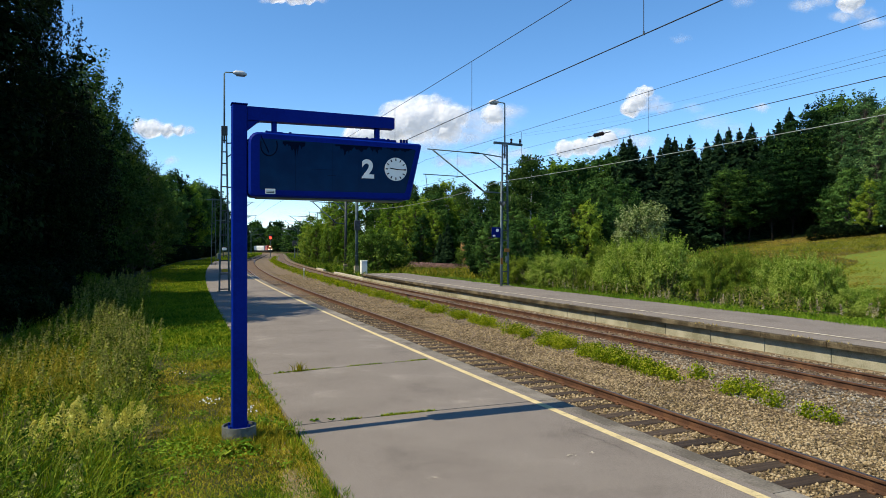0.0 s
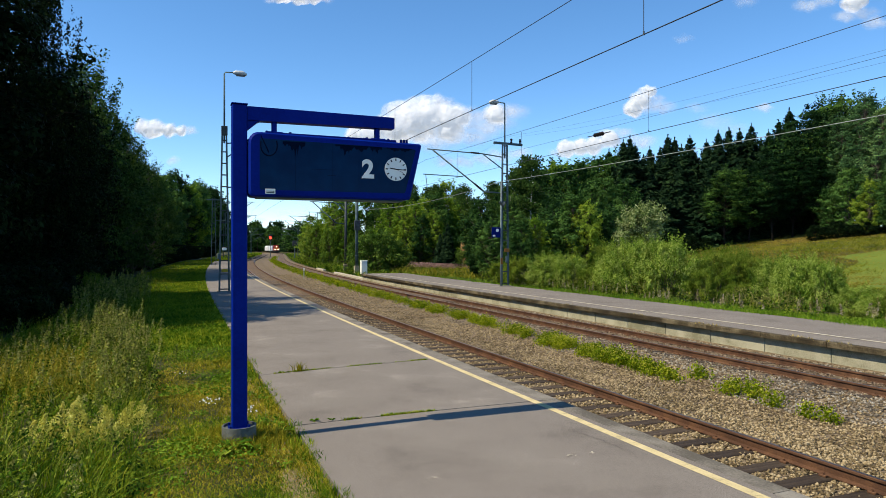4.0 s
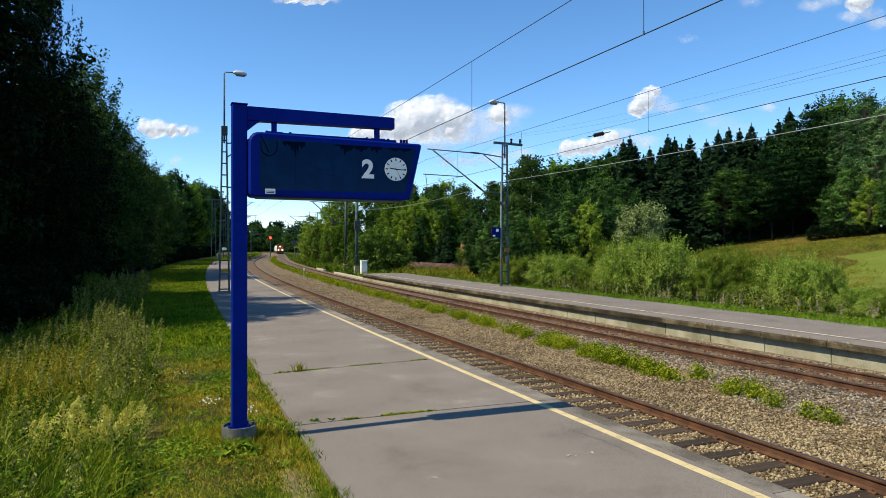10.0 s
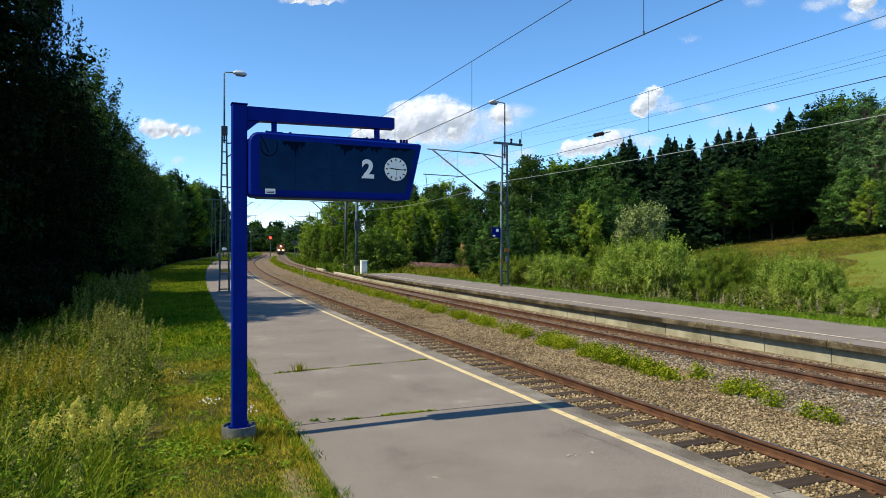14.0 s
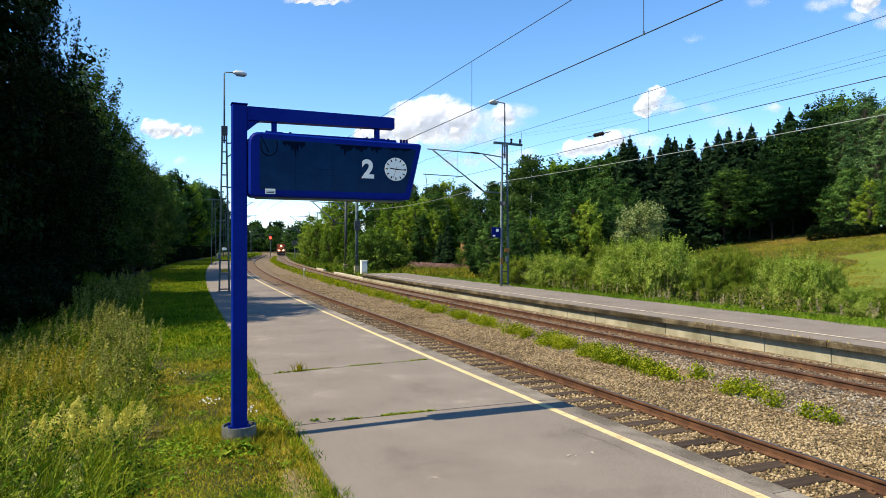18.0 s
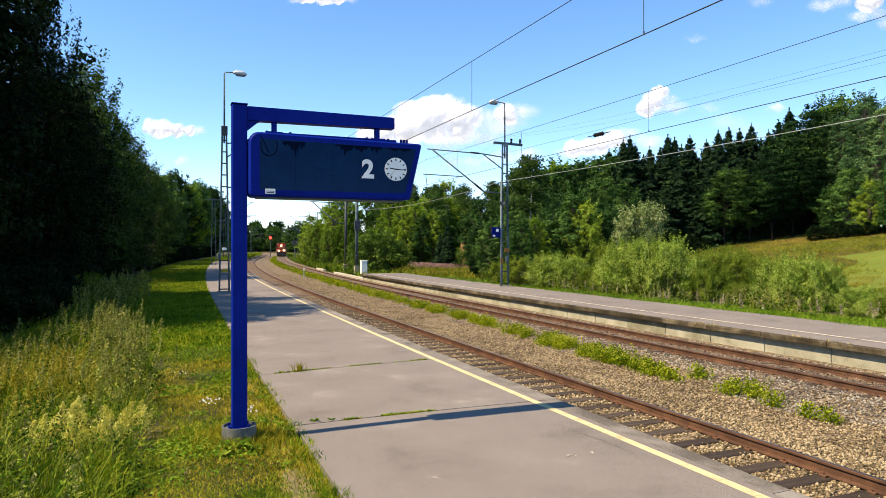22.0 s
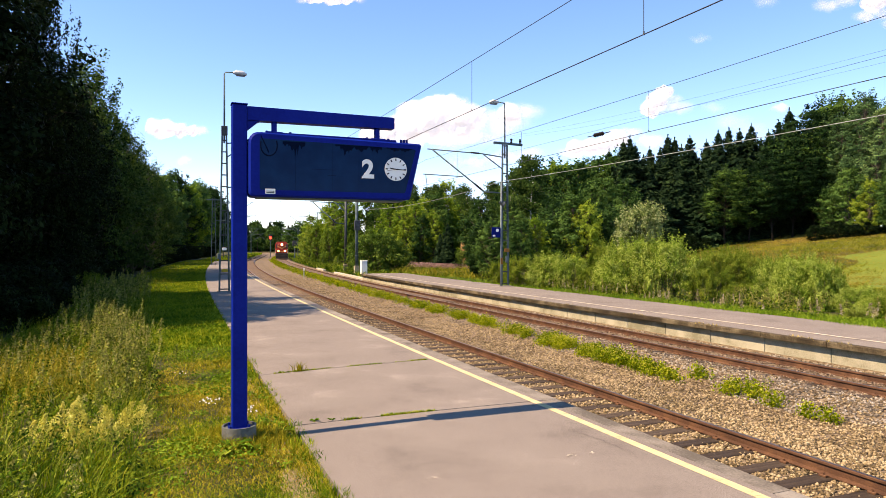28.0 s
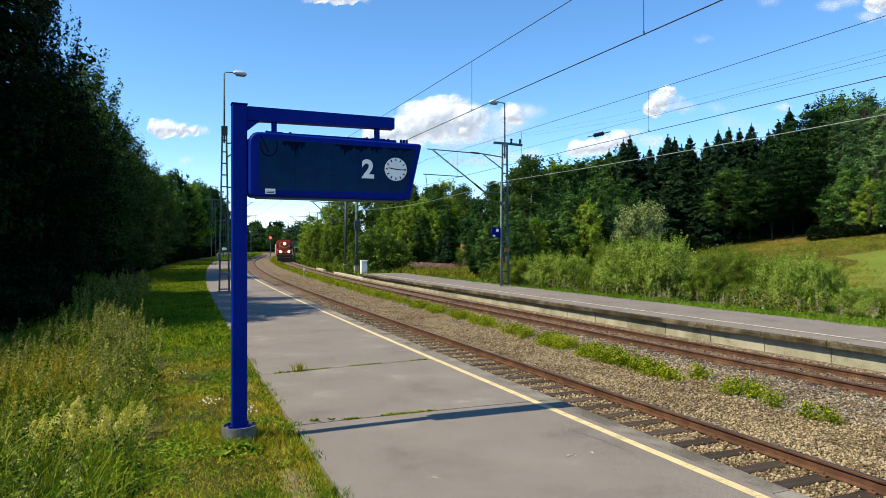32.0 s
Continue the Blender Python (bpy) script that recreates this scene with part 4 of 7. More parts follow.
SWAYING.extend(skyline(tall_willow, [(1114, 46, 382), (1138, 47, 374)]))
SWAYING.extend(bushes(willows, [(1112, 35.5, 2.75, 1.75), (1172, 34.5, 3.0, 1.85), (1142, 36, 2.9, 1.6), (1372, 29.5, 2.1, 1.1), (1408, 28.3, 2.25, 1.25), (1450, 27.2, 2.05, 1.15), (968, 41, 2.1, 1.5), (1012, 40, 2.0, 1.3), (1520, 25, 1.2, 0.9), (1560, 23.6, 0.95, 0.8), (1080, 37.5, 2.1, 1.2)]))
SWAYING.extend(bushes(sallows, [(1268, 37, 2.55, 1.3), (1303, 38, 2.75, 1.4), (1338, 37, 2.45, 1.2), (1240, 32.5, 1.5, 0.9), (1310, 30.5, 1.0, 0.8), (920, 43.5, 1.8, 1.3), (1048, 39, 1.4, 0.9), (1236, 36, 2.2, 1.1), (882, 47, 1.6, 1.0), (1475, 28, 1.5, 1.0), (1600, 22, 1.1, 1.1), (1655, 21, 1.5, 1.2), (1070, 43, 2.9, 1.3)]))
# the wood behind the bend, clear of the line
def behind(kinds, spots):
    """Far trees; where the line swings across, they stand behind it."""
    put(kinds, [(px, d * 1.22, h * 1.22) if 428 < px < 506 else (px, d, h) for px, d, h in spots])


behind(far_trees, [(396 + 7.5 * i, 375 + 10 * math.sin(i * 2.1), 13 + 2.0 * math.sin(i * 1.7)) for i in range(24)])
behind(back_spruces, [(402 + 12 * i, 395 + 10 * math.sin(i * 1.3), 14 + 2.4 * math.sin(i * 2.3)) for i in range(14)])
behind(far_trees, [(545 + 8 * i, 240 + 20 * math.sin(i * 2.1), 10 + 1.5 * math.sin(i * 1.7)) for i in range(6)])
behind(far_trees, [(400 + 11 * i, 405 + 12 * math.sin(i * 2.1), 17 + 2.5 * math.sin(i * 1.7)) for i in range(15)])
behind(back_spruces, [(462, 410, 18), (478, 400, 19), (490, 420, 18), (540, 330, 12)])
for protos in (round_bushes, edge_birches, maples, aspens, tall_willow, sunny, sallows, back_spruces, far_trees, shrubs, near_birches, near_mixed, birches, mixed, young, spruces, willows):
    for proto, _ in protos:
        for o in (*proto.children_recursive, proto):
            bpy.data.objects.remove(o)

# ---- the display post ----
POST = Vector((-2.51 * 0.967, 8.07 * 0.967, 0.017))
display = thing("platform_display", Matrix.Translation(POST) @ Matrix.Rotation(radians(22.4), 4, "Z") @ Matrix.Scale(0.967, 4), "blue steel post with a hanging platform display and clock", "sign")


def rounded(points, radii, steps=5):
    """An outline with rounded corners."""
    out, k = [], len(points)
    for i, (p, r) in enumerate(zip(points, radii)):
        p, a, b = Vector(p), Vector(points[i - 1]), Vector(points[(i + 1) % k])
        u, w = p + (a - p).normalized() * r, p + (b - p).normalized() * r
        for j in range(steps + 1):
            t = j / steps
            out.append(tuple(u * (1 - t) ** 2 + p * 2 * t * (1 - t) + w * t * t))
    return out


def slab_of(outline, y0, y1, chamfer=0.0):
    """An upright plate: outline in x and z, from y0 to y1, its rims chamfered."""
    g = Geo()
    cx = sum(p[0] for p in outline) / len(outline)
    cz = sum(p[1] for p in outline) / len(outline)

    def inset(p):
        d = Vector((cx - p[0], cz - p[1]))
        return (p[0] + math.copysign(min(chamfer, abs(d.x)), d.x), p[1] + math.copysign(min(chamfer, abs(d.y)), d.y))
    rings = [(y0, [inset(p) for p in outline]), (y0 + chamfer, outline), (y1 - chamfer, outline), (y1, [inset(p) for p in outline])] if chamfer else [(y0, outline), (y1, outline)]
    v, f, k = [], [], len(outline)
    for y, ring in rings:
        v += [(x, y, z) for x, z in ring]
    for r in range(len(rings) - 1):
        for i in range(k):
            j = (i + 1) % k
            f.append((r * k + i, r * k + j, (r + 1) * k + j, (r + 1) * k + i))
    f += [tuple(range(k - 1, -1, -1)), tuple((len(rings) - 1) * k + i for i in range(k))]
    return g.add(v, f)


def lettering(text, size):
    """Upright letters as a mesh, centred, facing -y."""
    cu = bpy.data.curves.new("letters", "FONT")
    cu.body, cu.size, cu.extrude, cu.align_x, cu.align_y = text, size, 0.002, "CENTER", "CENTER"
    cu.offset = size * 0.036
    ob = bpy.data.objects.new("letters", cu)
    scene.collection.objects.link(ob)
    me = bpy.data.meshes.new_from_object(ob.evaluated_get(bpy.context.evaluated_depsgraph_get()))
    bpy.data.objects.remove(ob)
    me.transform(Matrix.Rotation(radians(90), 4, "X"))
    return me


g = Geo()
g.box(-0.09, 0.09, -0.08, 0.08, 0.10, 4.105, c=0.012)
part("post", g, BLUE_PAINT, display)
g = Geo()
g.box(-0.098, 0.098, -0.088, 0.088, 4.107, 4.12, c=0.004)
part("post_cap", g, BLUE_PAINT, display)
g = Geo()
g.extrude([(0.092, 3.92), (1.985, 3.94), (1.985, 4.085), (1.97, 4.09), (0.092, 4.09)], [((0, -0.07, 0), (1, 0, 0), (0, 0, 1)), ((0, 0.07, 0), (1, 0, 0), (0, 0, 1))])
part("beam", g, BLUE_PAINT, display, fix=True)
g = Geo()
g.extrude([(0.092, 3.795), (0.092, 3.918), (0.25, 3.918), (0.21, 3.90)], [((0, -0.05, 0), (1, 0, 0), (0, 0, 1)), ((0, 0.05, 0), (1, 0, 0), (0, 0, 1))])
part("gusset", g, BLUE_PAINT, display, fix=True)
for x in (0.42, 1.76):
    g = Geo()
    g.box(x - 0.03, x + 0.03, -0.04, 0.04, 3.79, 3.935, c=0.006)
    g.box(x - 0.10, x + 0.10, -0.07, 0.07, 3.775, 3.80, c=0.006)
    part("hanger", g, BLUE_PAINT, display)
outer = rounded([(0.10, 2.975), (2.175, 2.985), (2.345, 3.745), (0.10, 3.77)], [0.07, 0.06, 0.05, 0.14])
housing = part("housing", slab_of(outer, -0.165, 0.165, 0.02), BLUE_PAINT, display, smoothed=False, fix=True)
g = Geo()
g.box(0.35, 2.0, -0.11, 0.11, 3.735, 3.785, c=0.006)
for x in (0.33, 0.62, 1.62, 1.92, 2.1, 2.14, 2.18):
    g.box(x - 0.015, x + 0.015, -0.015, 0.015, 3.76, 3.815, c=0.004)
part("top_rail", g, BLUE_DARK, housing)
g = Geo()
g.box(0.2, 2.08, -0.13, 0.13, 2.964, 2.98, c=0.005)
part("bottom_strip", g, GALVANISED, housing, "grey metal strip under the display")
inner = rounded([(0.225, 3.06), (2.10, 3.075), (2.255, 3.665), (0.225, 3.69)], [0.03, 0.03, 0.03, 0.03])
GLASS_BACK = surface("display_panel", [(0.0002, 0.011, 0.040), (0.0005, 0.019, 0.062), (0.0010, 0.030, 0.088)], 0.12, scale=0.9, fine=5, bump=0, spec=0.05)
part("display_panel", slab_of(inner, -0.1675, -0.166), GLASS_BACK, housing, "dark blue glassy display panel, blank")
GRIME = surface("water_stain", [(0.0015, 0.005, 0.016), (0.003, 0.009, 0.026)], 0.8, scale=4, fine=20, bump=0, spec=0.0)
rng = random.Random(8)
for x0, x1, deep in ((0.50, 0.78, 0.13), (0.62, 0.70, 0.24), (1.16, 1.62, 0.10), (1.22, 1.36, 0.16), (1.62, 1.78, 0.10), (1.85, 2.2, 0.06)):
    k = 26
    ph = rng.uniform(0, 6)
    low = [(x0 + (x1 - x0) * i / k, 3.67 - deep * math.sin(math.pi * (0.06 + 0.88 * i / k)) ** 0.6 * (0.55 + 0.22 * math.sin(i * 0.55 + ph) + 0.15 * math.sin(i * 1.7 + 2 * ph) + rng.uniform(0, 0.1))) for i in range(k + 1)]
    g = Geo()
    g.add([(x0, -0.1685, 3.67), (x1, -0.1685, 3.67)] + [(x, -0.1685, z) for x, z in low[::-1]], [tuple(range(k + 3))])
    part("stain", g, GRIME, housing, "dark run mark of dirty water", m=pose(0, -0.0004 * x0, 0))
g = Geo()
ring = [(0.335 + 0.10 * math.cos(a), -0.1688, 3.61 + 0.13 * math.sin(a)) for a in [math.pi * (0.9 + 1.25 * i / 14) for i in range(15)]]
g.tube(ring, 0.008, 5)
g.tube([(0.24, -0.1688, 3.72), (0.335, -0.1688, 3.52)], 0.006, 5)
part("cable", g, GRIME, housing, "dark cable loop behind the glass")
for x in (0.66, 1.12, 1.47):
    g = Geo()
    g.box(x - 0.0016, x + 0.0016, -0.1681, -0.1672, 3.07, 3.67)
    part("panel_seam", g, GRIME, housing, "thin dark seam in the display")
for z, x0, x1 in ((3.34, 0.86, 1.14), (3.27, 1.06, 1.18)):
    g = Geo()
    g.box(x0, x1, -0.1682, -0.1672, z - 0.0016, z + 0.0016)
    part("panel_scratch", g, GRIME, housing, "faint dark line across the display")
SIGN_WHITE = surface("sign_white", [(0.76, 0.76, 0.70), (0.86, 0.86, 0.79)], 0.5, scale=3, fine=20, bump=0)
part("numeral", lettering("2", 0.325), SIGN_WHITE, housing, "white numeral 2", m=pose(1.590, -0.170, 3.362))
for o in housing.children:
    if o.name.startswith("numeral"):
        o.data.materials.clear()
        o.data.materials.append(SIGN_WHITE)
g = Geo()
g.box(0.292, 0.412, -0.1705, -0.166, 3.012, 3.075, c=0.001)
part("label_plate", g, SIGN_WHITE, housing, "small white label plate")
g = Geo()
g.box(0.305, 0.40, -0.1725, -0.1708, 3.024, 3.034)
g.box(0.305, 0.40, -0.1725, -0.1708, 3.042, 3.048)
part("label_bars", g, DARK_STEEL, housing, "dark bars of small print")
for z in (3.68, 3.635, 3.10, 3.05):
    g = Geo()
    g.tube([(0.085, 0.0, z), (0.11, 0.0, z)], 0.012, 8)
    part("fixing_bolt", g, BLUE_DARK, display)
CLOCK_X, CLOCK_Z = 1.97, 3.388
clock = new("clock")
clock.parent = display
clock.matrix_basis = pose(CLOCK_X, -0.169, CLOCK_Z)
disc = [(0.153 * math.cos(2 * math.pi * i / 48), 0.153 * math.sin(2 * math.pi * i / 48)) for i in range(48)]
part("clock_face", slab_of(disc, -0.004, 0.002), SIGN_WHITE, clock, "round white clock face")
CLOCK_BLACK = surface("clock_black", [(0.01, 0.01, 0.012), (0.02, 0.02, 0.022)], 0.5, bump=0)
CLOCK_RED = surface("clock_second_red", [(0.20, 0.10, 0.08), (0.28, 0.14, 0.10)], 0.5, bump=0)
for i in range(12):
    a = 2 * math.pi * i / 12
    g = Geo()
    m = Matrix.Rotation(a, 4, "Y")
    g.box(-0.0075, 0.0075, -0.006, -0.0045, 0.108, 0.142, m)
    part("hour_mark", g, CLOCK_BLACK, clock)
for name, a, w, l, tail, y in (("hour_hand", 278, 0.0075, 0.082, 0.03, -0.008), ("minute_hand", 93, 0.0055, 0.135, 0.03, -0.0105)):
    g = Geo()
    g.box(-w, w, y, y + 0.0015, -tail, l, Matrix.Rotation(radians(a), 4, "Y"))
    part(name, g, CLOCK_BLACK, clock)
g = Geo()
g.box(-0.0022, 0.0022, -0.0135, -0.0125, -0.03, 0.125)
second_hand = part("second_hand", g, CLOCK_RED, display, "thin reddish second hand")
g = Geo()
g.tube([(0, -0.002, 0), (0, -0.016, 0)], 0.008, 10)
part("clock_boss", g, CLOCK_BLACK, clock)
g = Geo()
k = 28
ringo = [(0.205 * math.cos(2 * math.pi * i / k), 0.205 * math.sin(2 * math.pi * i / k)) for i in range(k)]
ringi = [(x * 0.9, y * 0.9) for x, y in ringo]
v = [(x, y, -0.1) for x, y in ringo] + [(x, y, 0.17) for x, y in ringo] + [(x, y, 0.17) for x, y in ringi] + [(x, y, 0.145) for x, y in ringi]
f = [(r * k + i, r * k + (i + 1) % k, (r + 1) * k + (i + 1) % k, (r + 1) * k + i) for r in range(3) for i in range(k)] + [tuple(3 * k + i for i in range(k))]
g.add(v, f)
BASE_GREY = surface("weathered_pipe", [(0.05, 0.052, 0.044), (0.095, 0.10, 0.088), (0.15, 0.155, 0.138)], 0.75, scale=5, fine=30, bump=0.2)
part("base_ring", g, BASE_GREY, display, "grey weathered pipe collar filled with earth")
g = Geo()
g.box(-0.13, 0.13, -0.12, 0.12, 0.10, 0.155, c=0.01)
for x in (-0.11, 0.11):
    for y in (-0.1, 0.1):
        g.tube([(x, y, 0.15), (x, y, 0.185)], 0.014, 6)
part("foot_plate", g, BLUE_DARK, display)


# ---- masts and lines ----
def bar(g, a, b, w):
    """A square bar between two places."""
    a, b = Vector(a), Vector(b)
    d = (b - a).normalized()
    u = d.cross(Vector((0, 1, 0)) if abs(d.y) < 0.9 else Vector((1, 0, 0))).normalized()
    q = d.cross(u)
    v = [p + u * x * w + q * y * w for p in (a, b) for x, y in ((-0.5, -0.5), (0.5, -0.5), (0.5, 0.5), (-0.5, 0.5))]
    g.add(v, [(3, 2, 1, 0), (4, 5, 6, 7), (0, 1, 5, 4), (1, 2, 6, 5), (2, 3, 7, 6), (3, 0, 4, 7)])


def lattice_mast(m, height, wide, narrow, label, battens=14, lamp=None, thick=0.07):
    """A steel mast of two channels joined by battens, with a lamp pole on top if asked."""
    mast = thing("catenary_mast", m, label, "mast", "catenary masts")
    for side in (-1, 1):
        g = Geo()
        for q in (-1, 1):
            bar(g, (side * wide / 2, q * 0.10, 0.03), (side * narrow / 2, q * 0.07, height), thick * 0.55)
        bar(g, (side * wide / 2, 0, 0.03), (side * narrow / 2, 0, height), thick)
        part("leg", g, GALVANISED, mast)
    for i in range(battens):
        z = 0.15 + (height - 0.3) * (i / (battens - 1)) ** 0.92
        w = wide + (narrow - wide) * z / height
        g = Geo()
        bar(g, (-w / 2 - 0.03, -0.06, z), (w / 2 + 0.03, -0.06, z), 0.06)
        part("batten", g, DARK_STEEL, mast)
    g = Geo()
    g.box(-wide / 2 - 0.12, wide / 2 + 0.12, -0.22, 0.22, -0.3, 0.04, c=0.02)
    part("foot", g, CONCRETE, mast)
    if lamp:
        top, reach = lamp
        g = Geo()
        g.tube([(0, 0, height - 0.9), (0, 0, top - 0.08), (0.03 * reach, 0, top), (reach * 0.45, 0, top + 0.03)], [0.05, 0.04, 0.035, 0.03], 8)
        pole = part("lamp_pole", g, GALVANISED, mast, smoothed=True)
        g = Geo()
        g.tube([(reach * 0.38, 0, top + 0.02), (reach * 0.5, 0, top + 0.03), (reach * 0.8, 0, top + 0.02), (reach, 0, top - 0.03)], [0.05, 0.12, 0.14, 0.07], 10)
        part("lamp_head", g, surface("lamp_shell", [(0.40, 0.42, 0.42), (0.52, 0.54, 0.54)], 0.5, bump=0), pole, "pale grey street lamp head", smoothed=True)
        g = Geo()
        g.box(min(reach * 0.52, reach * 0.94), max(reach * 0.52, reach * 0.94), -0.09, 0.09, top - 0.14, top - 0.04, c=0.02)
        part("lamp_glass", g, surface("lamp_glass", [(0.10, 0.10, 0.10), (0.16, 0.15, 0.14)], 0.3, bump=0), pole)
    return mast


INSULATOR = surface("insulator", [(0.008, 0.007, 0.008), (0.018, 0.014, 0.014)], 0.9, bump=0, spec=0.05)


def insulator(g, a, b, r=0.07, discs=5):
    a, b = Vector(a), Vector(b)
    pts, rs = [], []
    for i in range(discs * 2 + 1):
        pts.append(a.lerp(b, i / (discs * 2)))
        rs.append(r if i % 2 else r * 0.5)
    g.tube(pts, rs, 8)


def cantilever(mast, reach, z_top, z_tie, z_low, small=False):
    """Bracket arm from a mast out to the wires: a tie, a diagonal tube and the steady arm."""
    r = 0.045 if not small else 0.06
    s = 1 if reach > 0 else -1
    g = Geo()
    g.tube([(0.12 * s, 0, z_tie), (reach * 0.30, 0, z_top), (reach, 0, z_top + 0.10)], r * 0.8, 6)
    arm = part("bracket_arm", g, GALVANISED, mast, smoothed=True)
    g = Geo()
    g.tube([(0.12 * s, 0, z_tie - 0.75), (reach * 0.29, 0, z_top - 0.03)], r * 0.8, 6)
    part("stay", g, GALVANISED, arm, smoothed=True)
    g = Geo()
    g.tube([(0.15 * s, 0, z_low), (reach * 0.27, 0, z_low + 0.03), (reach * 0.94, 0, z_top + 0.08)], r, 6)
    part("diagonal", g, GALVANISED, arm, smoothed=True)
    g = Geo()
    insulator(g, (reach * 0.34, 0, z_top + 0.01), (reach * 0.45, 0, z_top + 0.035), 0.07)
    insulator(g, (reach * 0.30, 0, z_low + 0.12), (reach * 0.40, 0, z_low + 0.50), 0.08)
    part("insulator", g, INSULATOR, arm)
    zc = RAIL_Z + 6.15
    g = Geo()
    g.tube([(reach * 0.55, 0, zc + 0.95), (reach * 1.05, 0, zc + 1.0)], 0.03, 6)
    g.tube([(reach * 1.02, 0, zc + 1.0), (reach * 1.0, 0, zc + 0.1)], 0.02, 5)
    part("steady_arm", g, GALVANISED, arm)


mast_l = lattice_mast(place(33.48, -2.83), 8.85, 0.50, 0.20, "grey steel lattice mast with a street lamp on the near platform", 14, (11.75, 1.15), 0.09)
cantilever(mast_l, 4.6, 8.1, 7.95, 5.6)
g = Geo()
g.box(-0.11, 0.11, -0.17, -0.13, 2.22, 2.36, c=0.01)
part("notice", g, SIGN_WHITE, mast_l, "small white notice plate")
g = Geo()
g.box(-0.15, 0.17, -0.16, -0.12, 1.06, 1.22, c=0.01)
part("warning_band", g, surface("yellow_band", [(0.30, 0.22, 0.02), (0.46, 0.34, 0.04)], 0.8), mast_l, "yellow warning band")
g = Geo()
g.box(-0.16, 0.16, -0.2, -0.05, 8.35, 8.85, c=0.02)
part("junction_box", g, DARK_STEEL, mast_l)
g = Geo()
g.box(-0.36, -0.20, -0.26, -0.10, 1.75, 2.05, c=0.02)
part("switch_box", g, GALVANISED, mast_l)
mast_l2 = lattice_mast(place(89.06, -3.1), 8.9, 0.62, 0.30, "distant grey lattice mast at the end of the near platform", 11, None, 0.09)
cantilever(mast_l2, 5.3, 8.4, 8.2, 5.9)
g = Geo()
bar(g, (-0.9, 0, 8.7), (0.9, 0, 8.7), 0.12)
part("cross_arm", g, GALVANISED, mast_l2)

FAR_MAST = place(32.97, 13.6)
mast_r = lattice_mast(FAR_MAST, 8.8, 0.46, 0.30, "grey steel lattice mast with a street lamp on the far platform", 15, (11.3, -1.05))
cantilever(mast_r, -5.08, 8.1, 7.95, 5.75)
g = Geo()
bar(g, (-0.75, 0, 8.83), (1.2, 0, 8.78), 0.13)
cross = part("cross_arm", g, GALVANISED, mast_r)
for x in (0.45, 1.05):
    g = Geo()
    insulator(g, (x, 0, 8.86), (x, 0, 9.14), 0.085, 3)
    part("insulator", g, INSULATOR, cross)
g = Geo()
g.tube([(-0.33, -0.12, -0.02), (-0.30, -0.1, 6.4)], [0.045, 0.035], 8)
part("downpipe", g, surface("pale_pipe", [(0.15, 0.19, 0.20), (0.22, 0.27, 0.28)], 0.5, bump=0), mast_r, "pale pipe up the mast", smoothed=True)
g = Geo()
g.box(-0.95, -0.36, -0.15, -0.11, 3.0, 3.62, c=0.01)
sign = part("platform_sign", g, BLUE_DARK, mast_r, "small blue sign with white numeral disc")
g = Geo()
g.add([(-0.58 + 0.10 * math.cos(a * math.pi / 10), -0.155, 3.44 + 0.10 * math.sin(a * math.pi / 10)) for a in range(20)], [tuple(range(19, -1, -1))])
g.box(-0.90, -0.72, -0.158, -0.153, 3.06, 3.16)
part("sign_mark", g, SIGN_WHITE, sign)
g = Geo()
g.box(-0.10, 0.24, -0.17, -0.13, 2.1, 2.32, c=0.01)
g.box(-0.37, -0.20, -0.19, -0.16, 1.35, 1.75, c=0.01)
part("warning_band", g, surface("orange_band", [(0.16, 0.075, 0.015), (0.26, 0.13, 0.03)], 0.8), mast_r, "faded yellow warning band")
g = Geo()
g.box(-0.02, 0.14, -0.22, -0.12, 1.45, 1.85, c=0.01)
part("notice", g, GALVANISED, mast_r)
g = Geo()
g.tube([(-0.42, -0.15, 5.2), (-0.2, -0.2, 4.95), (-0.1, -0.15, 5.15)], 0.09, 8)
part("loudspeaker", g, DARK_STEEL, mast_r)

for s, n, h, label in ((68.3, 10.9, 9.2, "dark slim steel mast beyond the far platform"), (62.2, 10.85, 9.0, "pale tubular steel mast with an equipment box")):
    mt = thing("slim_mast", place(s, n, -0.45), label, "mast", "catenary masts")
    g = Geo()
    g.tube([(0, 0, 0.9), (0, 0, h)], [0.17, 0.13], 10)
    part("pole", g, DARK_STEEL if s > 65 else GALVANISED, mt, smoothed=True)
    g = Geo()
    g.box(-0.25, 0.25, -0.25, 0.25, -0.3, 1.0, c=0.03)
    part("foot", g, PALE_CONCRETE if s < 65 else CONCRETE, mt)
    if s < 65:
        g = Geo()
        g.box(-0.30, 0.28, -0.35, -0.1, 4.6, 5.6, c=0.03)
        part("equipment_box", g, DARK_STEEL, mt)
        for z in (2.0, 3.2, 4.2, 6.3):
            g = Geo()
            g.tube([(0, 0, z), (0, 0, z + 0.08)], 0.19, 10)
            part("clamp", g, GALVANISED, mt)
    else:
        cantilever(mt, -3.9, 7.75, 7.6, 5.5, small=True)
cab = thing("trackside_cabinet", place(59.35, 10.95, -0.40), "white metal equipment cabinet beside the far platform end", "cabinet")
g = Geo()
g.box(-0.3, 0.3, -0.25, 0.25, 0.12, 1.5, c=0.02)
part("body", g, SIGN_WHITE, cab)
g = Geo()
g.box(-0.27, 0.27, -0.262, -0.252, 0.18, 1.42, c=0.004)
part("door", g, SIGN_WHITE, cab)
g = Geo()
g.box(-0.33, 0.33, -0.28, 0.28, 1.5, 1.56, c=0.015)
part("roof", g, SIGN_WHITE, cab)
g = Geo()
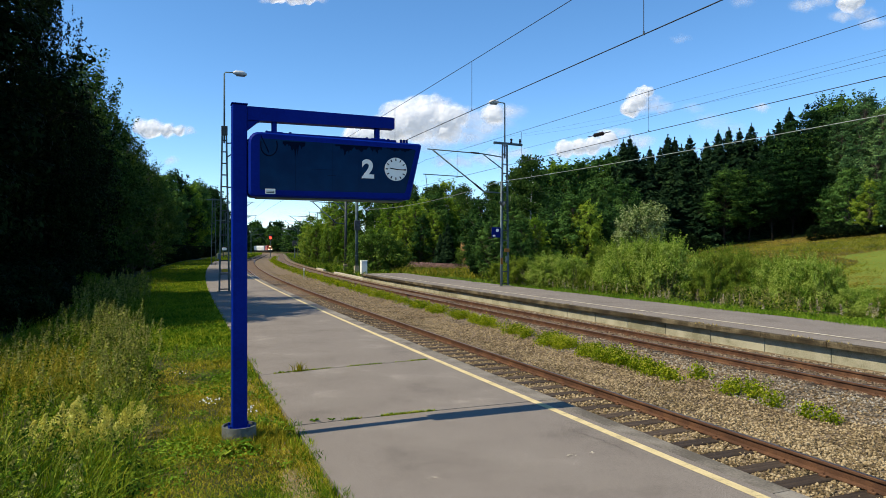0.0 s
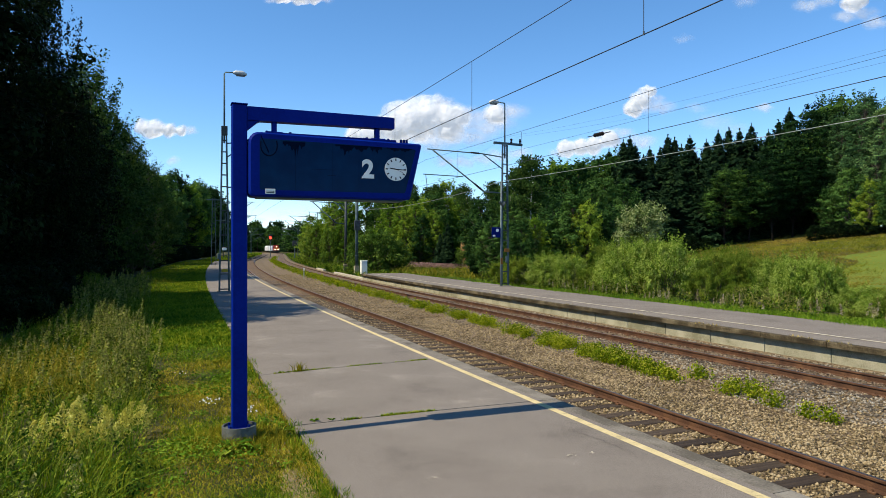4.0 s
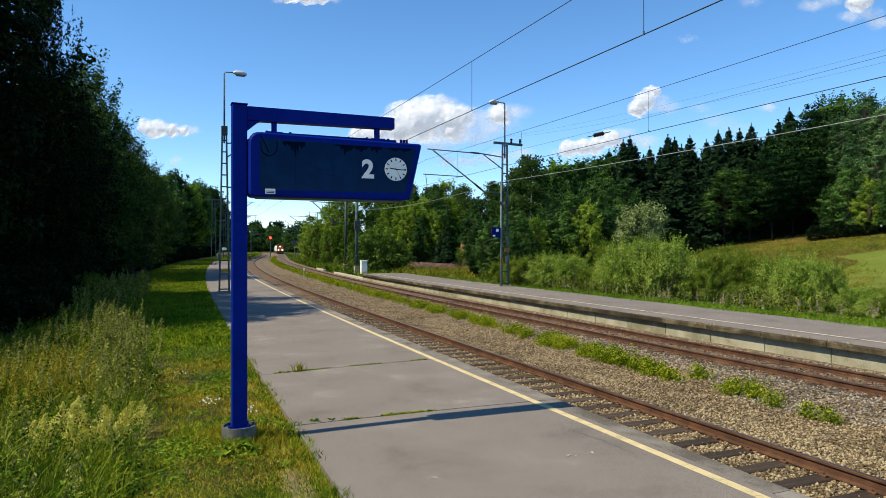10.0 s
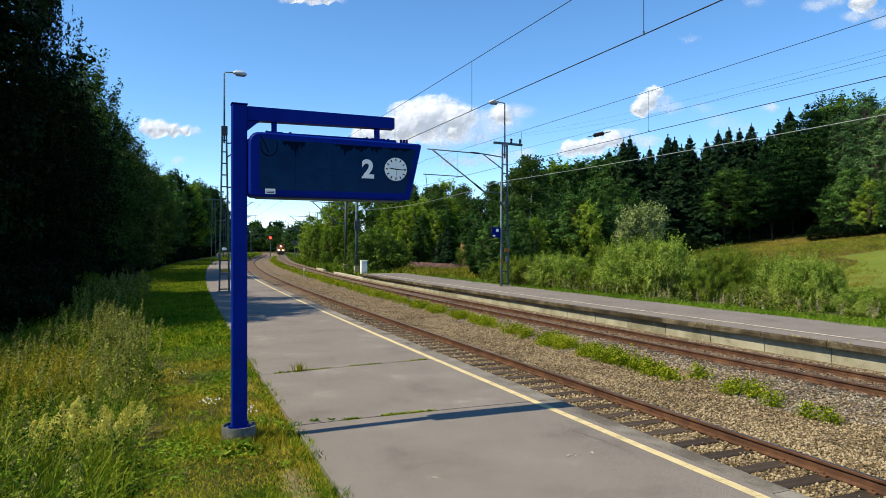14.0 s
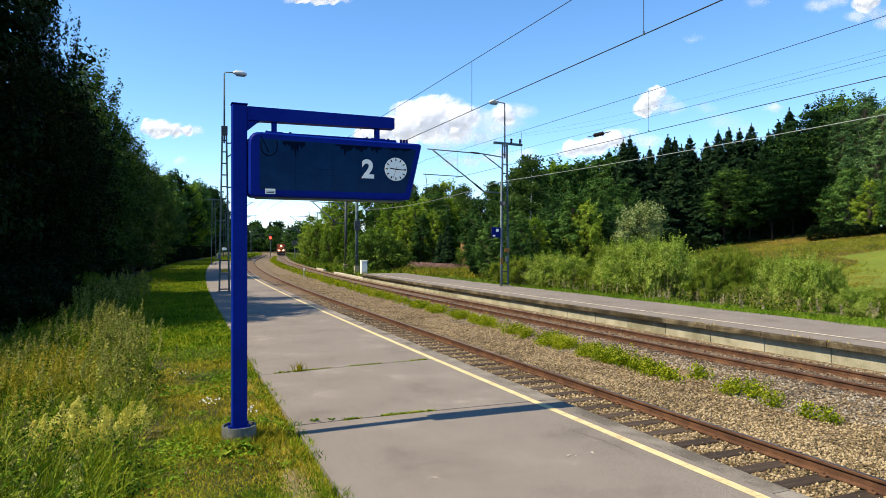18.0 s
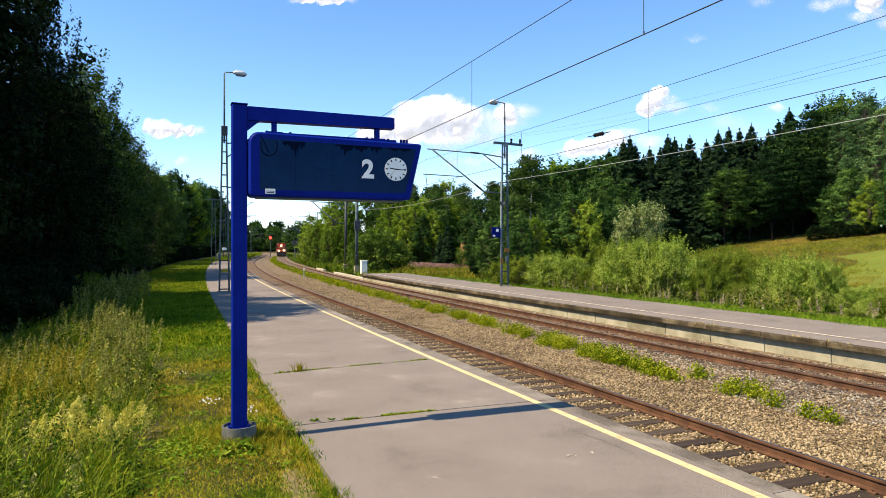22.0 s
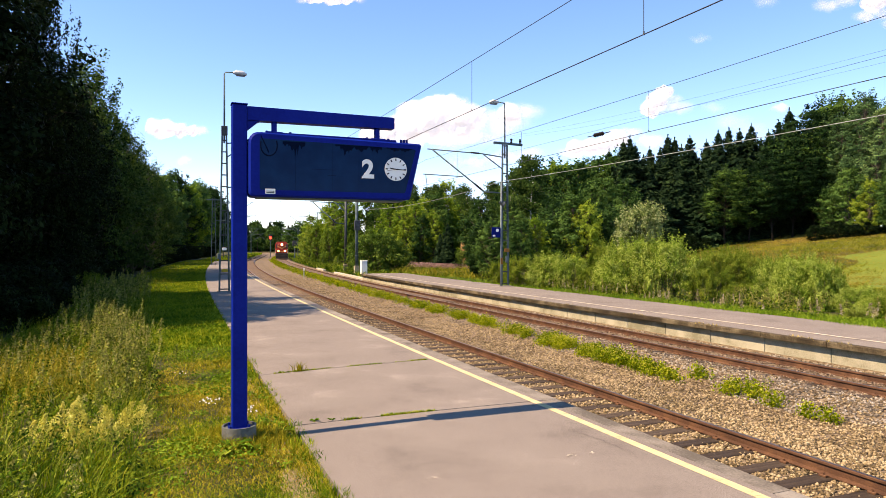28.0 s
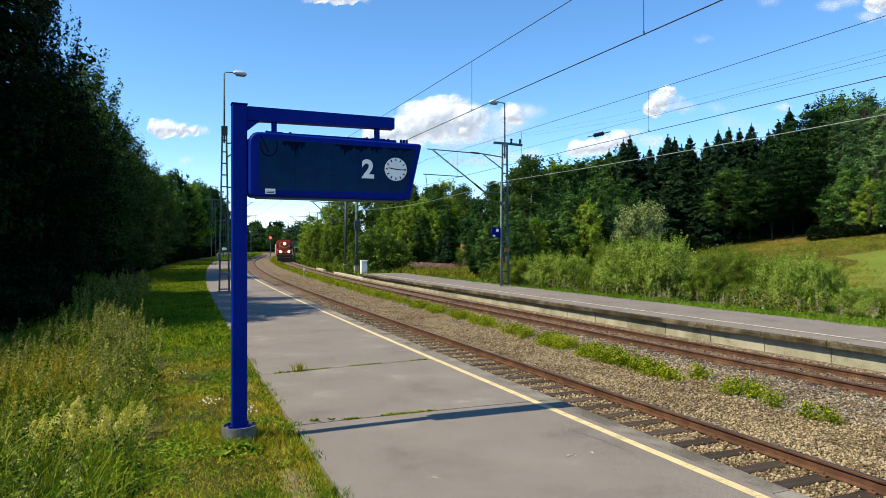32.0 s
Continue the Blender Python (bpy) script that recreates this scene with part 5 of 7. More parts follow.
g.box(-0.33, 0.33, -0.28, 0.28, -0.2, 0.12, c=0.015)
part("plinth", g, CONCRETE, cab)
cableway = Geo()
for i in range(14):
    m = place(56.5 + i * 1.05, 10.35, -0.42)
    cableway.box(-0.3, 0.3, -0.5, 0.5, -0.3, 0.02, m, c=0.02)
solo("cable_duct", cableway, PALE_CONCRETE, "row of pale concrete cable duct covers", "cable duct", kind="structure")

# masts farther along the line, both sides
for s, n, reach, up in ((118, 14.0, -5.4, 0.1), (142, 13.6, -5.0, 0.2), (200, 13.4, -5.0, 0.0), (133, -2.9, 5.0, 0.6), (205, -2.9, 4.9, 0.3), (262, -3.0, 4.9, 0.0)):
    mt = lattice_mast(place(s, n, -0.3), 8.9 + up, 0.5, 0.28, "distant grey catenary mast beside the line", 7, None, 0.10)
    cantilever(mt, reach, 8.1 + up, 7.95 + up, 5.75 + up, small=True)


def wire(name, pts, r, material, label, sag=0.0, step=2.0):
    """A wire that runs along the line through (s, n, z) supports, hanging by sag between them."""
    g = Geo()
    out = []
    for (s0, n0, z0), (s1, n1, z1) in zip(pts[:-1], pts[1:]):
        k = max(2, int((s1 - s0) / step))
        for i in range(k + (1 if s1 == pts[-1][0] else 0)):
            t = i / k
            p = on(s0 + (s1 - s0) * t, n0 + (n1 - n0) * t, 0)
            p.z += z0 + (z1 - z0) * t
            p.z -= 4 * sag * t * (1 - t)
            out.append(p)
    g.tube(out, r, 5, caps=False)
    return solo(name, g, material, label, "wire", smoothed=True)


ZC = RAIL_Z + 6.15
SUP_1 = [-27, 33.48, 89, 133, 205, 262, 320]
SUP_2 = [-27, 32.97, 68.3, 118, 142, 200, 300, 360]
wire("contact_wire", [(-27, TRACK_1, 5.36), (33.48, TRACK_1, 5.99)] + [(s, TRACK_1, ZC + 0.3) for s in SUP_1[2:]], 0.010, WIRE_METAL, "dark copper contact wire over the near track", 0.0)
wire("catenary_wire", [(-27, TRACK_1, 7.15)] + [(s, TRACK_1, 7.4) for s in SUP_1[1:]], 0.008, WIRE_METAL, "dark carrying wire over the near track", 0.33)
wire("contact_wire", [(-27, TRACK_2, 5.5), (32.97, TRACK_2, 6.06)] + [(s, TRACK_2, 6.05) for s in SUP_2[2:]], 0.010, WIRE_METAL, "dark copper contact wire over the far track", 0.0)
wire("catenary_wire", [(-27, TRACK_2, 7.3)] + [(s, TRACK_2, 7.55) for s in SUP_2[1:]], 0.008, WIRE_METAL, "dark carrying wire over the far track", 0.40)
wire("feeder_wire", [(-27, 13.9, 9.2), (32.97, 13.9, 9.28), (88, 14.0, 9.2), (118, 14.0, 9.0)], 0.003, WIRE_METAL, "thin grey feeder wire", 1.3)
wire("feeder_wire", [(-27, 14.5, 9.2), (32.97, 14.5, 9.28), (88, 14.5, 9.2), (118, 14.5, 9.0)], 0.003, WIRE_METAL, "thin grey feeder wire", 1.5)
wire("feeder_wire", [(-27, 12.9, 7.7), (32.97, 13.2, 8.1)], 0.006, WIRE_METAL, "dark tensioned wire with an insulator", 0.35)
wire("pale_cable", [(-27, 12.9, 6.5), (32.97, 13.3, 6.45), (62.2, 10.9, 6.3), (118, 13.6, 6.6)], 0.013, PALE_WIRE, "pale hanging cable along the masts", 0.5)
for n, z, starts in ((TRACK_1, 5.64, (-8.5, 1.5, 5.1, 11.65, 18.0, 24.5)), (TRACK_2, 5.76, (-6.0, 3.8, 12.88, 21.0, 28.0))):
    for s in starts:
        g = Geo()
        z, top = (5.64 + 0.0104 * s, 1.25) if n == TRACK_1 else (5.752 + 0.0093 * s, 1.26)
        g.tube([on(s, n, z), on(s, n, z + top)], 0.006, 5)
        dr = solo("dropper", g, WIRE_METAL, "thin dropper wire between the overhead wires", "wire", group="droppers")
        g = Geo()
        g.tube([on(s, n, z - 0.01), on(s, n, z + 0.05)], 0.014, 6)
        part("clamp", g, DARK_STEEL, dr)
ins = Geo()
mid = on(22.2, 13.1, 7.60)
fore = (on(24.4, 13.1, 7.66) - on(21.4, 13.1, 7.58)).normalized()
ins.tube([mid - fore * 0.9, mid - fore * 0.38], 0.02, 6)
ins.tube([mid + fore * 0.38, mid + fore * 0.9], 0.02, 6)
insulator(ins, mid - fore * 0.38, mid + fore * 0.38, 0.105, 4)
solo("line_insulator", ins, INSULATOR, "dark ribbed insulator in a tensioned wire", "insulator")

# signals
SIGNAL_RED = glow("signal_red", (1.0, 0.035, 0.015), 3.0)
for s, n, lit in ((215, 5.0, True), (150, 11.2, False)):
    sg = thing("railway_signal", place(s, n, -0.5), "railway signal showing red" if lit else "unlit railway signal seen from behind", "signal")
    g = Geo()
    g.tube([(0, 0, 0), (0, 0, 6.6 if lit else 4.2)], 0.09, 8)
    part("pole", g, GALVANISED, sg)
    g = Geo()
    g.box(-0.5, 0.5, -0.12, 0.12, 5.2 if lit else 3.2, 7.1 if lit else 4.4, c=0.06)
    part("board", g, DARK_STEEL, sg)
    g = Geo()
    z = 6.1 if lit else 3.8
    g.add([(0.42 * math.cos(a * math.pi / 8), -0.14, z + 0.42 * math.sin(a * math.pi / 8)) for a in range(16)], [tuple(range(16))])
    part("lens", g, SIGNAL_RED if lit else DARK_STEEL, sg)

marker = thing("marker_post", place(62.5, 5.6, -0.75), "slim pale marker post between the two tracks", "post")
g = Geo()
g.tube([(0, 0, -0.1), (0, 0, 1.15)], 0.045, 8)
part("post", g, PALE_WIRE, marker)
g = Geo()
g.box(-0.07, 0.07, -0.06, -0.045, 0.85, 1.12, c=0.004)
part("plate", g, SIGN_WHITE, marker)

# ---- the train ----
LOCO_RED = surface("loco_red", [(0.22, 0.014, 0.006), (0.31, 0.022, 0.009), (0.38, 0.036, 0.015)], 0.45, scale=2, fine=20, bump=0.02, coat=0.2)
LOCO_WHITE = surface("loco_white", [(0.60, 0.60, 0.58), (0.76, 0.76, 0.74)], 0.45, bump=0)
LOCO_BLACK = surface("loco_black", [(0.015, 0.013, 0.012), (0.04, 0.036, 0.033)], 0.7, scale=3, bump=0.1)
LOCO_GLASS = surface("loco_glass", [(0.02, 0.025, 0.03), (0.04, 0.05, 0.06)], 0.08, bump=0)
HALO_GLOW = glow("halo_glow", (1.0, 0.30, 0.08), 1.6)
LAMP_GLOW = glow("headlamp_glow", (1.0, 0.72, 0.34), 12.0)
WAGON_GREY = surface("wagon_grey", [(0.40, 0.42, 0.42), (0.58, 0.60, 0.60), (0.68, 0.70, 0.70)], 0.6, scale=1, fine=10, bump=0.05)


def wheel_set(parent, y, r=0.5):
    g = Geo()
    for side in (-1, 1):
        x = side * GAUGE / 2
        g.tube([(x - 0.065, y, r), (x + 0.065, y, r)], r, 20)
        g.tube([(x - side * 0.09, y, r), (x - side * 0.06, y, r)], r + 0.03, 20)
    g.tube([(-0.7, y, r), (0.7, y, r)], 0.09, 8)
    part("wheel_set", g, LOCO_BLACK, parent)


def locomotive():
    """A red diesel locomotive; its nose looks along -y."""
    lo = thing("locomotive", Matrix(), "red diesel locomotive with yellow chevron and lit headlamps", "locomotive")
    g = Geo()
    g.box(-1.50, 1.50, 0.3, 13.7, 1.05, 1.45, c=0.04)
    part("frame", g, LOCO_BLACK, lo)
    hood = rounded([(-1.02, 1.47), (1.02, 1.47), (1.0, 3.45), (0.62, 3.82), (-0.62, 3.82), (-1.0, 3.45)], [0.02, 0.02, 0.25, 0.25, 0.25, 0.25])
    body = part("hood", slab_of(hood, 0.95, 3.18, 0.06), LOCO_RED, lo, fix=True)
    g = Geo()
    g.box(-1.48, 1.48, 0.32, 0.40, 1.46, 2.35, c=0.02)
    part("end_plate", g, LOCO_RED, lo, "red plate across the end walkway")
    cabo = rounded([(-1.53, 1.47), (1.53, 1.47), (1.50, 3.7), (1.1, 4.22), (-1.1, 4.22), (-1.50, 3.7)], [0.02, 0.02, 0.2, 0.3, 0.3, 0.2])
    cabp = part("cab", slab_of(cabo, 3.2, 5.9, 0.04), LOCO_RED, lo, fix=True)
    for y in (3.17, 5.91):
        for x0, x1 in ((-1.40, -1.04), (1.04, 1.40)):
            g = Geo()
            g.box(x0, x1, y, y + 0.02, 2.62, 3.62, c=0.005)
            part("cab_window", g, LOCO_GLASS, cabp)
    for side in (-1, 1):
        g = Geo()
        g.box(side * 1.50 - 0.035, side * 1.50 + 0.035, 3.7, 5.3, 2.75, 3.55, c=0.01)
        part("cab_window", g, LOCO_GLASS, cabp)
    part("rear_hood", slab_of(hood, 5.92, 13.3, 0.06), LOCO_RED, lo, fix=True)
    g = Geo()
    for side in (-1, 1):
        g.add([(side * 0.04, 0.938, 2.50), (side * 0.97, 0.938, 3.05), (side * 0.97, 0.938, 3.22), (side * 0.04, 0.938, 2.68)], [(0, 1, 2, 3) if side > 0 else (3, 2, 1, 0)])
        g.add([(side * 0.04, 0.308, 1.72), (side * 1.40, 0.308, 2.18), (side * 1.40, 0.308, 2.30), (side * 0.04, 0.308, 1.84)], [(0, 1, 2, 3) if side > 0 else (3, 2, 1, 0)])
    part("chevron", g, surface("chevron_yellow", [(0.55, 0.30, 0.06), (0.68, 0.40, 0.10)], 0.5, bump=0), body, "yellow chevron stripe on the nose")
    g = Geo()
    g.box(-0.55, 0.55, 0.925, 0.945, 2.0, 2.42, c=0.01)
    part("grille", g, LOCO_BLACK, body)
    for x, z, r, y in ((-0.78, 1.93, 0.25, 0.30), (0.78, 1.93, 0.25, 0.30), (0.0, 3.48, 0.30, 0.94)):
        g = Geo()
        g.tube([(x, y + 0.02, z), (x, y - 0.10, z)], r + 0.05, 16)
        hous = part("lamp_housing", g, LOCO_BLACK, lo)
        # glowing ring added to give the lamp its amber halo
        g = Geo()
        g.tube([(x, y - 0.09, z), (x, y - 0.105, z)], r, 16)
        part("reflector", g, HALO_GLOW, hous, "amber halo of the lit lamp, made as a glowing ring")
        g = Geo()
        g.tube([(x, y - 0.10, z), (x, y - 0.115, z)], r * 0.66, 16)
        part("headlamp", g, LAMP_GLOW, hous, "lit white headlamp")
    g = Geo()
    g.box(-1.5, 1.5, 0.0, 0.3, 0.85, 1.4, c=0.03)
    part("buffer_beam", g, LOCO_BLACK, lo)
    for side in (-1, 1):
        g = Geo()
        g.tube([(side * 0.9, 0, 1.06), (side * 0.9, -0.5, 1.06)], 0.10, 10)
        g.tube([(side * 0.9, -0.5, 1.06), (side * 0.9, -0.56, 1.06)], 0.24, 14)
        part("buffer", g, LOCO_BLACK, lo)
        g = Geo()
        g.tube([(side * 1.42, 0.1, 1.4), (side * 1.42, 0.1, 2.45), (side * 1.42, 7.8, 2.45), (side * 1.42, 7.8, 1.4)], 0.022, 6)
        part("handrail", g, LOCO_WHITE, lo, "white handrail along the running board")
        g = Geo()
        for k in range(4):
            g.box(side * 1.30 - 0.18, side * 1.30 + 0.18, 0.02 + k * 0.02, 0.26, 0.35 + k * 0.28, 0.39 + k * 0.28)
        part("step", g, LOCO_BLACK, lo)
    g = Geo()
    g.extrude([(-1.4, 0.12), (1.4, 0.12), (1.4, 0.75), (-1.4, 0.75)], [((0, -0.15, 0), (1, 0, 0), (0, 0, 1)), ((0, 0.15, 0.1), (1, 0, 0), (0, 0, 1))])
    part("snow_plough", g, LOCO_BLACK, lo)
    g = Geo()
    g.tube([(0, 7.6, 3.5), (0, 7.6, 4.15)], 0.22, 10)
    part("exhaust", g, LOCO_BLACK, lo)
    for y in (2.3, 4.7, 9.3, 11.7):
        wheel_set(lo, y)
    g = Geo()
    g.box(-1.2, 1.2, 1.6, 5.4, 0.45, 1.03, c=0.05)
    g.box(-1.2, 1.2, 8.6, 12.4, 0.45, 1.03, c=0.05)
    part("bogie", g, LOCO_BLACK, lo)
    return lo


def wagon():
    wg = thing("freight_wagon", Matrix(), "pale grey covered freight wagon behind the locomotive", "wagon", "wagons of the train")
    side = rounded([(-1.45, 1.2), (1.45, 1.2), (1.45, 3.5), (0.9, 4.0), (-0.9, 4.0), (-1.45, 3.5)], [0.05, 0.05, 0.2, 0.3, 0.3, 0.2])
    body = part("body", slab_of(side, 0.5, 14.5, 0.04), WAGON_GREY, wg, fix=True)
    for s in (-1, 1):
        for i in range(6):
            g = Geo()
            y = 1.6 + i * 2.3
            g.box(s * 1.46 - 0.03, s * 1.46 + 0.03, y - 0.06, y + 0.06, 1.25, 3.5)
            part("rib", g, WAGON_GREY, body)
    g = Geo()
    g.box(-1.4, 1.4, 0.3, 14.7, 0.95, 1.2, c=0.03)
    part("underframe", g, LOCO_BLACK, wg)
    for y in (2.2, 4.0, 11.0, 12.8):
        wheel_set(wg, y, 0.46)
    return wg


loco = locomotive()
wagons = [wagon()]
for i in range(1):
    wagons.append(copy_thing(wagons[0], Matrix()))


# ---- clouds ----
CLOUD_D = 1600.0


def cloud_material():
    """White vapour: lit by the sun and by an added glow of its own, thin where its density runs out in fine shreds."""
    ma = bpy.data.materials.new("cloud_vapour")
    ma.use_nodes = True
    nd, ln = ma.node_tree.nodes, ma.node_tree.links
    den = nd.new("ShaderNodeAttribute")
    den.attribute_name = "vapour"
    tc = nd.new("ShaderNodeTexCoord")
    add = None
    for scale, amount in ((0.012, 1.3), (0.05, 0.7)):
        no = nd.new("ShaderNodeTexNoise")
        no.inputs["Scale"].default_value, no.inputs["Detail"].default_value, no.inputs["Roughness"].default_value = scale, 6, 0.65
        ln.new(tc.outputs["Object"], no.inputs["Vector"])
        mu = nd.new("ShaderNodeMath")
        mu.operation = "MULTIPLY_ADD"
        ln.new(no.outputs["Fac"], mu.inputs[0])
        mu.inputs[1].default_value = amount
        if add:
            ln.new(add.outputs[0], mu.inputs[2])
        else:
            mu.inputs[2].default_value = 0.0
        add = mu
    thick = nd.new("ShaderNodeMath")
    thick.operation = "MULTIPLY"
    ln.new(add.outputs[0], thick.inputs[0])
    ln.new(den.outputs["Fac"], thick.inputs[1])
    mr = nd.new("ShaderNodeMapRange")
    mr.interpolation_type = "SMOOTHSTEP"
    mr.inputs["From Min"].default_value, mr.inputs["From Max"].default_value = 0.06, 1.15
    ln.new(thick.outputs[0], mr.inputs["Value"])
    df = nd.new("ShaderNodeBsdfDiffuse")
    df.inputs["Color"].default_value = (0.52, 0.52, 0.53, 1)
    # emission added in place of sunlight scattered within the cloud
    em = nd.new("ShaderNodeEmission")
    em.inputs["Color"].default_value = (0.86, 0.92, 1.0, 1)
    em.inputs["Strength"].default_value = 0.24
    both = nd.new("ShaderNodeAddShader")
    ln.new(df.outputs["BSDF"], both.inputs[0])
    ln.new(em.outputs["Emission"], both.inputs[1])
    tr = nd.new("ShaderNodeBsdfTransparent")
    mx = nd.new("ShaderNodeMixShader")
    ln.new(mr.outputs["Result"], mx.inputs["Fac"])
    ln.new(tr.outputs["BSDF"], mx.inputs[1])
    ln.new(both.outputs["Shader"], mx.inputs[2])
    ln.new(mx.outputs["Shader"], nd["Material Output"].inputs["Surface"])
    return ma


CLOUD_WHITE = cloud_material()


def cloud(seed, lumps, label):
    """A cloud body of merging lumps (bearing, height, radius, thickness), bulging to front and back."""
    k = CLOUD_D / 1160
    cx = sum(l[0] for l in lumps) / len(lumps)
    cz = sum(l[1] for l in lumps) / len(lumps)
    a0, a1 = min(l[0] - 2.6 * l[2] for l in lumps), max(l[0] + 2.6 * l[2] for l in lumps)
    b0, b1 = min(l[1] - 1.6 * l[2] for l in lumps), max(l[1] + 1.6 * l[2] for l in lumps)
    gx, gz = np.meshgrid(np.arange(a0, a1, 1.5), np.arange(b0, b1, 1.5))
    wob = np.array([noise.fractal(Vector((x * 0.05, seed * 7.3, z * 0.05)), 1.0, 2.0, 4) for x, z in zip(gx.ravel(), gz.ravel())]).reshape(gx.shape)
    wob2 = np.array([noise.fractal(Vector((x * 0.05 + 40, seed * 3.1, z * 0.05)), 1.0, 2.0, 4) for x, z in zip(gx.ravel(), gz.ravel())]).reshape(gx.shape)
    hx, hz = gx + 5 * wob, gz + 5 * wob2
    den, bulge = np.zeros(gx.shape), np.zeros(gx.shape)
    for px, pz, r, hard in lumps:
        wide, high = (1.08, 0.9) if hard == 1 else (2.0, 0.85)
        d2 = ((hx - px) / (r * wide)) ** 2 + ((hz - pz) / (r * high)) ** 2
        weight = {1: 1.1, 0: 0.46, 2: 0.28}[hard]
        den = np.maximum(den, weight * np.clip(1.15 - d2 ** 0.7 * 0.75, 0, 1))
        bulge += (r * (1.0 if hard == 1 else 0.3) * np.sqrt(np.clip(1.3 - d2, 0, 2))) ** 3
    keep = den > 0.02
    idx = -np.ones(gx.shape, int)
    idx[keep] = np.arange(keep.sum())
    depth = (bulge ** (1 / 3) * 0.55 + 0.5 * wob)[keep] * k
    x, z = ((gx - cx) * k)[keep], ((cz - gz) * k)[keep]
    count = keep.sum()
    v = np.concatenate([np.stack([x, -depth, z], -1), np.stack([x, depth, z], -1)])
    q = np.stack([idx[:-1, :-1], idx[:-1, 1:], idx[1:, 1:], idx[1:, :-1]], -1).reshape(-1, 4)
    q = q[(q >= 0).all(1)]
    edge = np.concatenate([q[:, [0, 1]], q[:, [1, 2]], q[:, [2, 3]], q[:, [3, 0]]])
    key = np.sort(edge, 1) @ np.array([count, 1])
    _, first, times = np.unique(key, return_index=True, return_counts=True)
    rim = edge[first[times == 1]]
    f = np.concatenate([q[:, ::-1], q + count, np.stack([rim[:, 0], rim[:, 1], rim[:, 1] + count, rim[:, 0] + count], -1)])
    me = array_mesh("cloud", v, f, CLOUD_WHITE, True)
    at = me.attributes.new("vapour", "FLOAT", "POINT")
    at.data.foreach_set("value", np.tile(den[keep], 2).astype(np.float32))
    return solo("cloud", me, None, label, "cloud", Matrix.Translation(((cx - 784) * k, CLOUD_D, 2.27 + (441 - cz) * k)), group="clouds")


CLOUDS = [
    (cloud(1, [(712, 207, 32, 1), (742, 199, 31, 1), (772, 200, 30, 1), (800, 207, 27, 1), (688, 226, 28, 1), (655, 236, 22, 1), (622, 237, 15, 1), (740, 224, 32, 1), (790, 227, 28, 1), (825, 222, 22, 0), (842, 210, 24, 0), (872, 202, 20, 1), (850, 226, 22, 0), (895, 198, 18, 0), (700, 240, 22, 1), (770, 248, 26, 0), (860, 218, 26, 0), (830, 240, 22, 0)], "large white heaped cloud with a flat grey base"), 34),
    (cloud(2, [(1128, 178, 16, 1), (1142, 161, 13, 1), (1115, 192, 14, 1), (1142, 186, 16, 0), (1165, 188, 14, 0), (1150, 175, 12, 0)], "small white cloud with a ragged edge"), 40),
    (cloud(3, [(275, 226, 16, 1), (295, 229, 14, 1), (262, 233, 13, 1), (316, 231, 10, 1), (332, 230, 8, 0), (250, 224, 14, 1), (302, 285, 7, 0)], "small white cloud over the wood"), 26),
    (cloud(4, [(1000, 263, 15, 1), (1025, 259, 17, 1), (1050, 257, 16, 1), (1075, 246, 17, 1), (1098, 234, 10, 0), (985, 269, 10, 0), (1130, 250, 16, 0)], "low white cloud behind the spruce tops"), 22),
    (cloud(5, [(490, -6, 15, 1), (520, -8, 16, 1), (548, -3, 12, 1), (475, 0, 8, 0), (565, 0, 8, 0)], "white cloud high overhead"), 76),
    (cloud(6, [(1425, 8, 14, 0), (1500, 6, 16, 1), (1520, 22, 15, 0), (1490, 28, 12, 0), (1545, 40, 14, 0), (1515, -4, 16, 1), (1315, 2, 12, 2), (1450, 0, 14, 0)], "thin ragged white cloud"), 48),
    (cloud(7, [(785, 286, 12, 0), (820, 286, 14, 0), (850, 282, 15, 0), (880, 276, 14, 0), (915, 270, 12, 0), (800, 352, 12, 2), (905, 300, 14, 2)], "thin low white cloud"), 26),
    (cloud(9, [(455, 390, 9, 2), (500, 376, 9, 2), (545, 386, 11, 2), (600, 378, 11, 2), (450, 360, 9, 2), (535, 358, 10, 2)], "bank of pale cloud low over the far wood"), 14),
    (cloud(10, [(1225, 190, 12, 2), (1262, 215, 20, 2), (1290, 228, 18, 2), (1345, 191, 9, 0), (1205, 68, 10, 2)], "faint wisps of cloud"), 40),
]

# ---- small growth ----
GROW = np.random.default_rng(77)


def scatter(count, s0, s1, n0, n1, near=12.0):
    """Places in a stretch of the plan, thinning out with s."""
    u = GROW.uniform(0, 1, count)
    a, b = 1 / (s0 + near), 1 / (s1 + near)
    s = 1 / (a + (b - a) * u) - near
    return s, GROW.uniform(n0, n1, count)


def ground_points(s, n):
    p = on_many(s, n, np.zeros_like(s))
    p[:, 2] = ground_height(p[:, 0], p[:, 1])
    return p


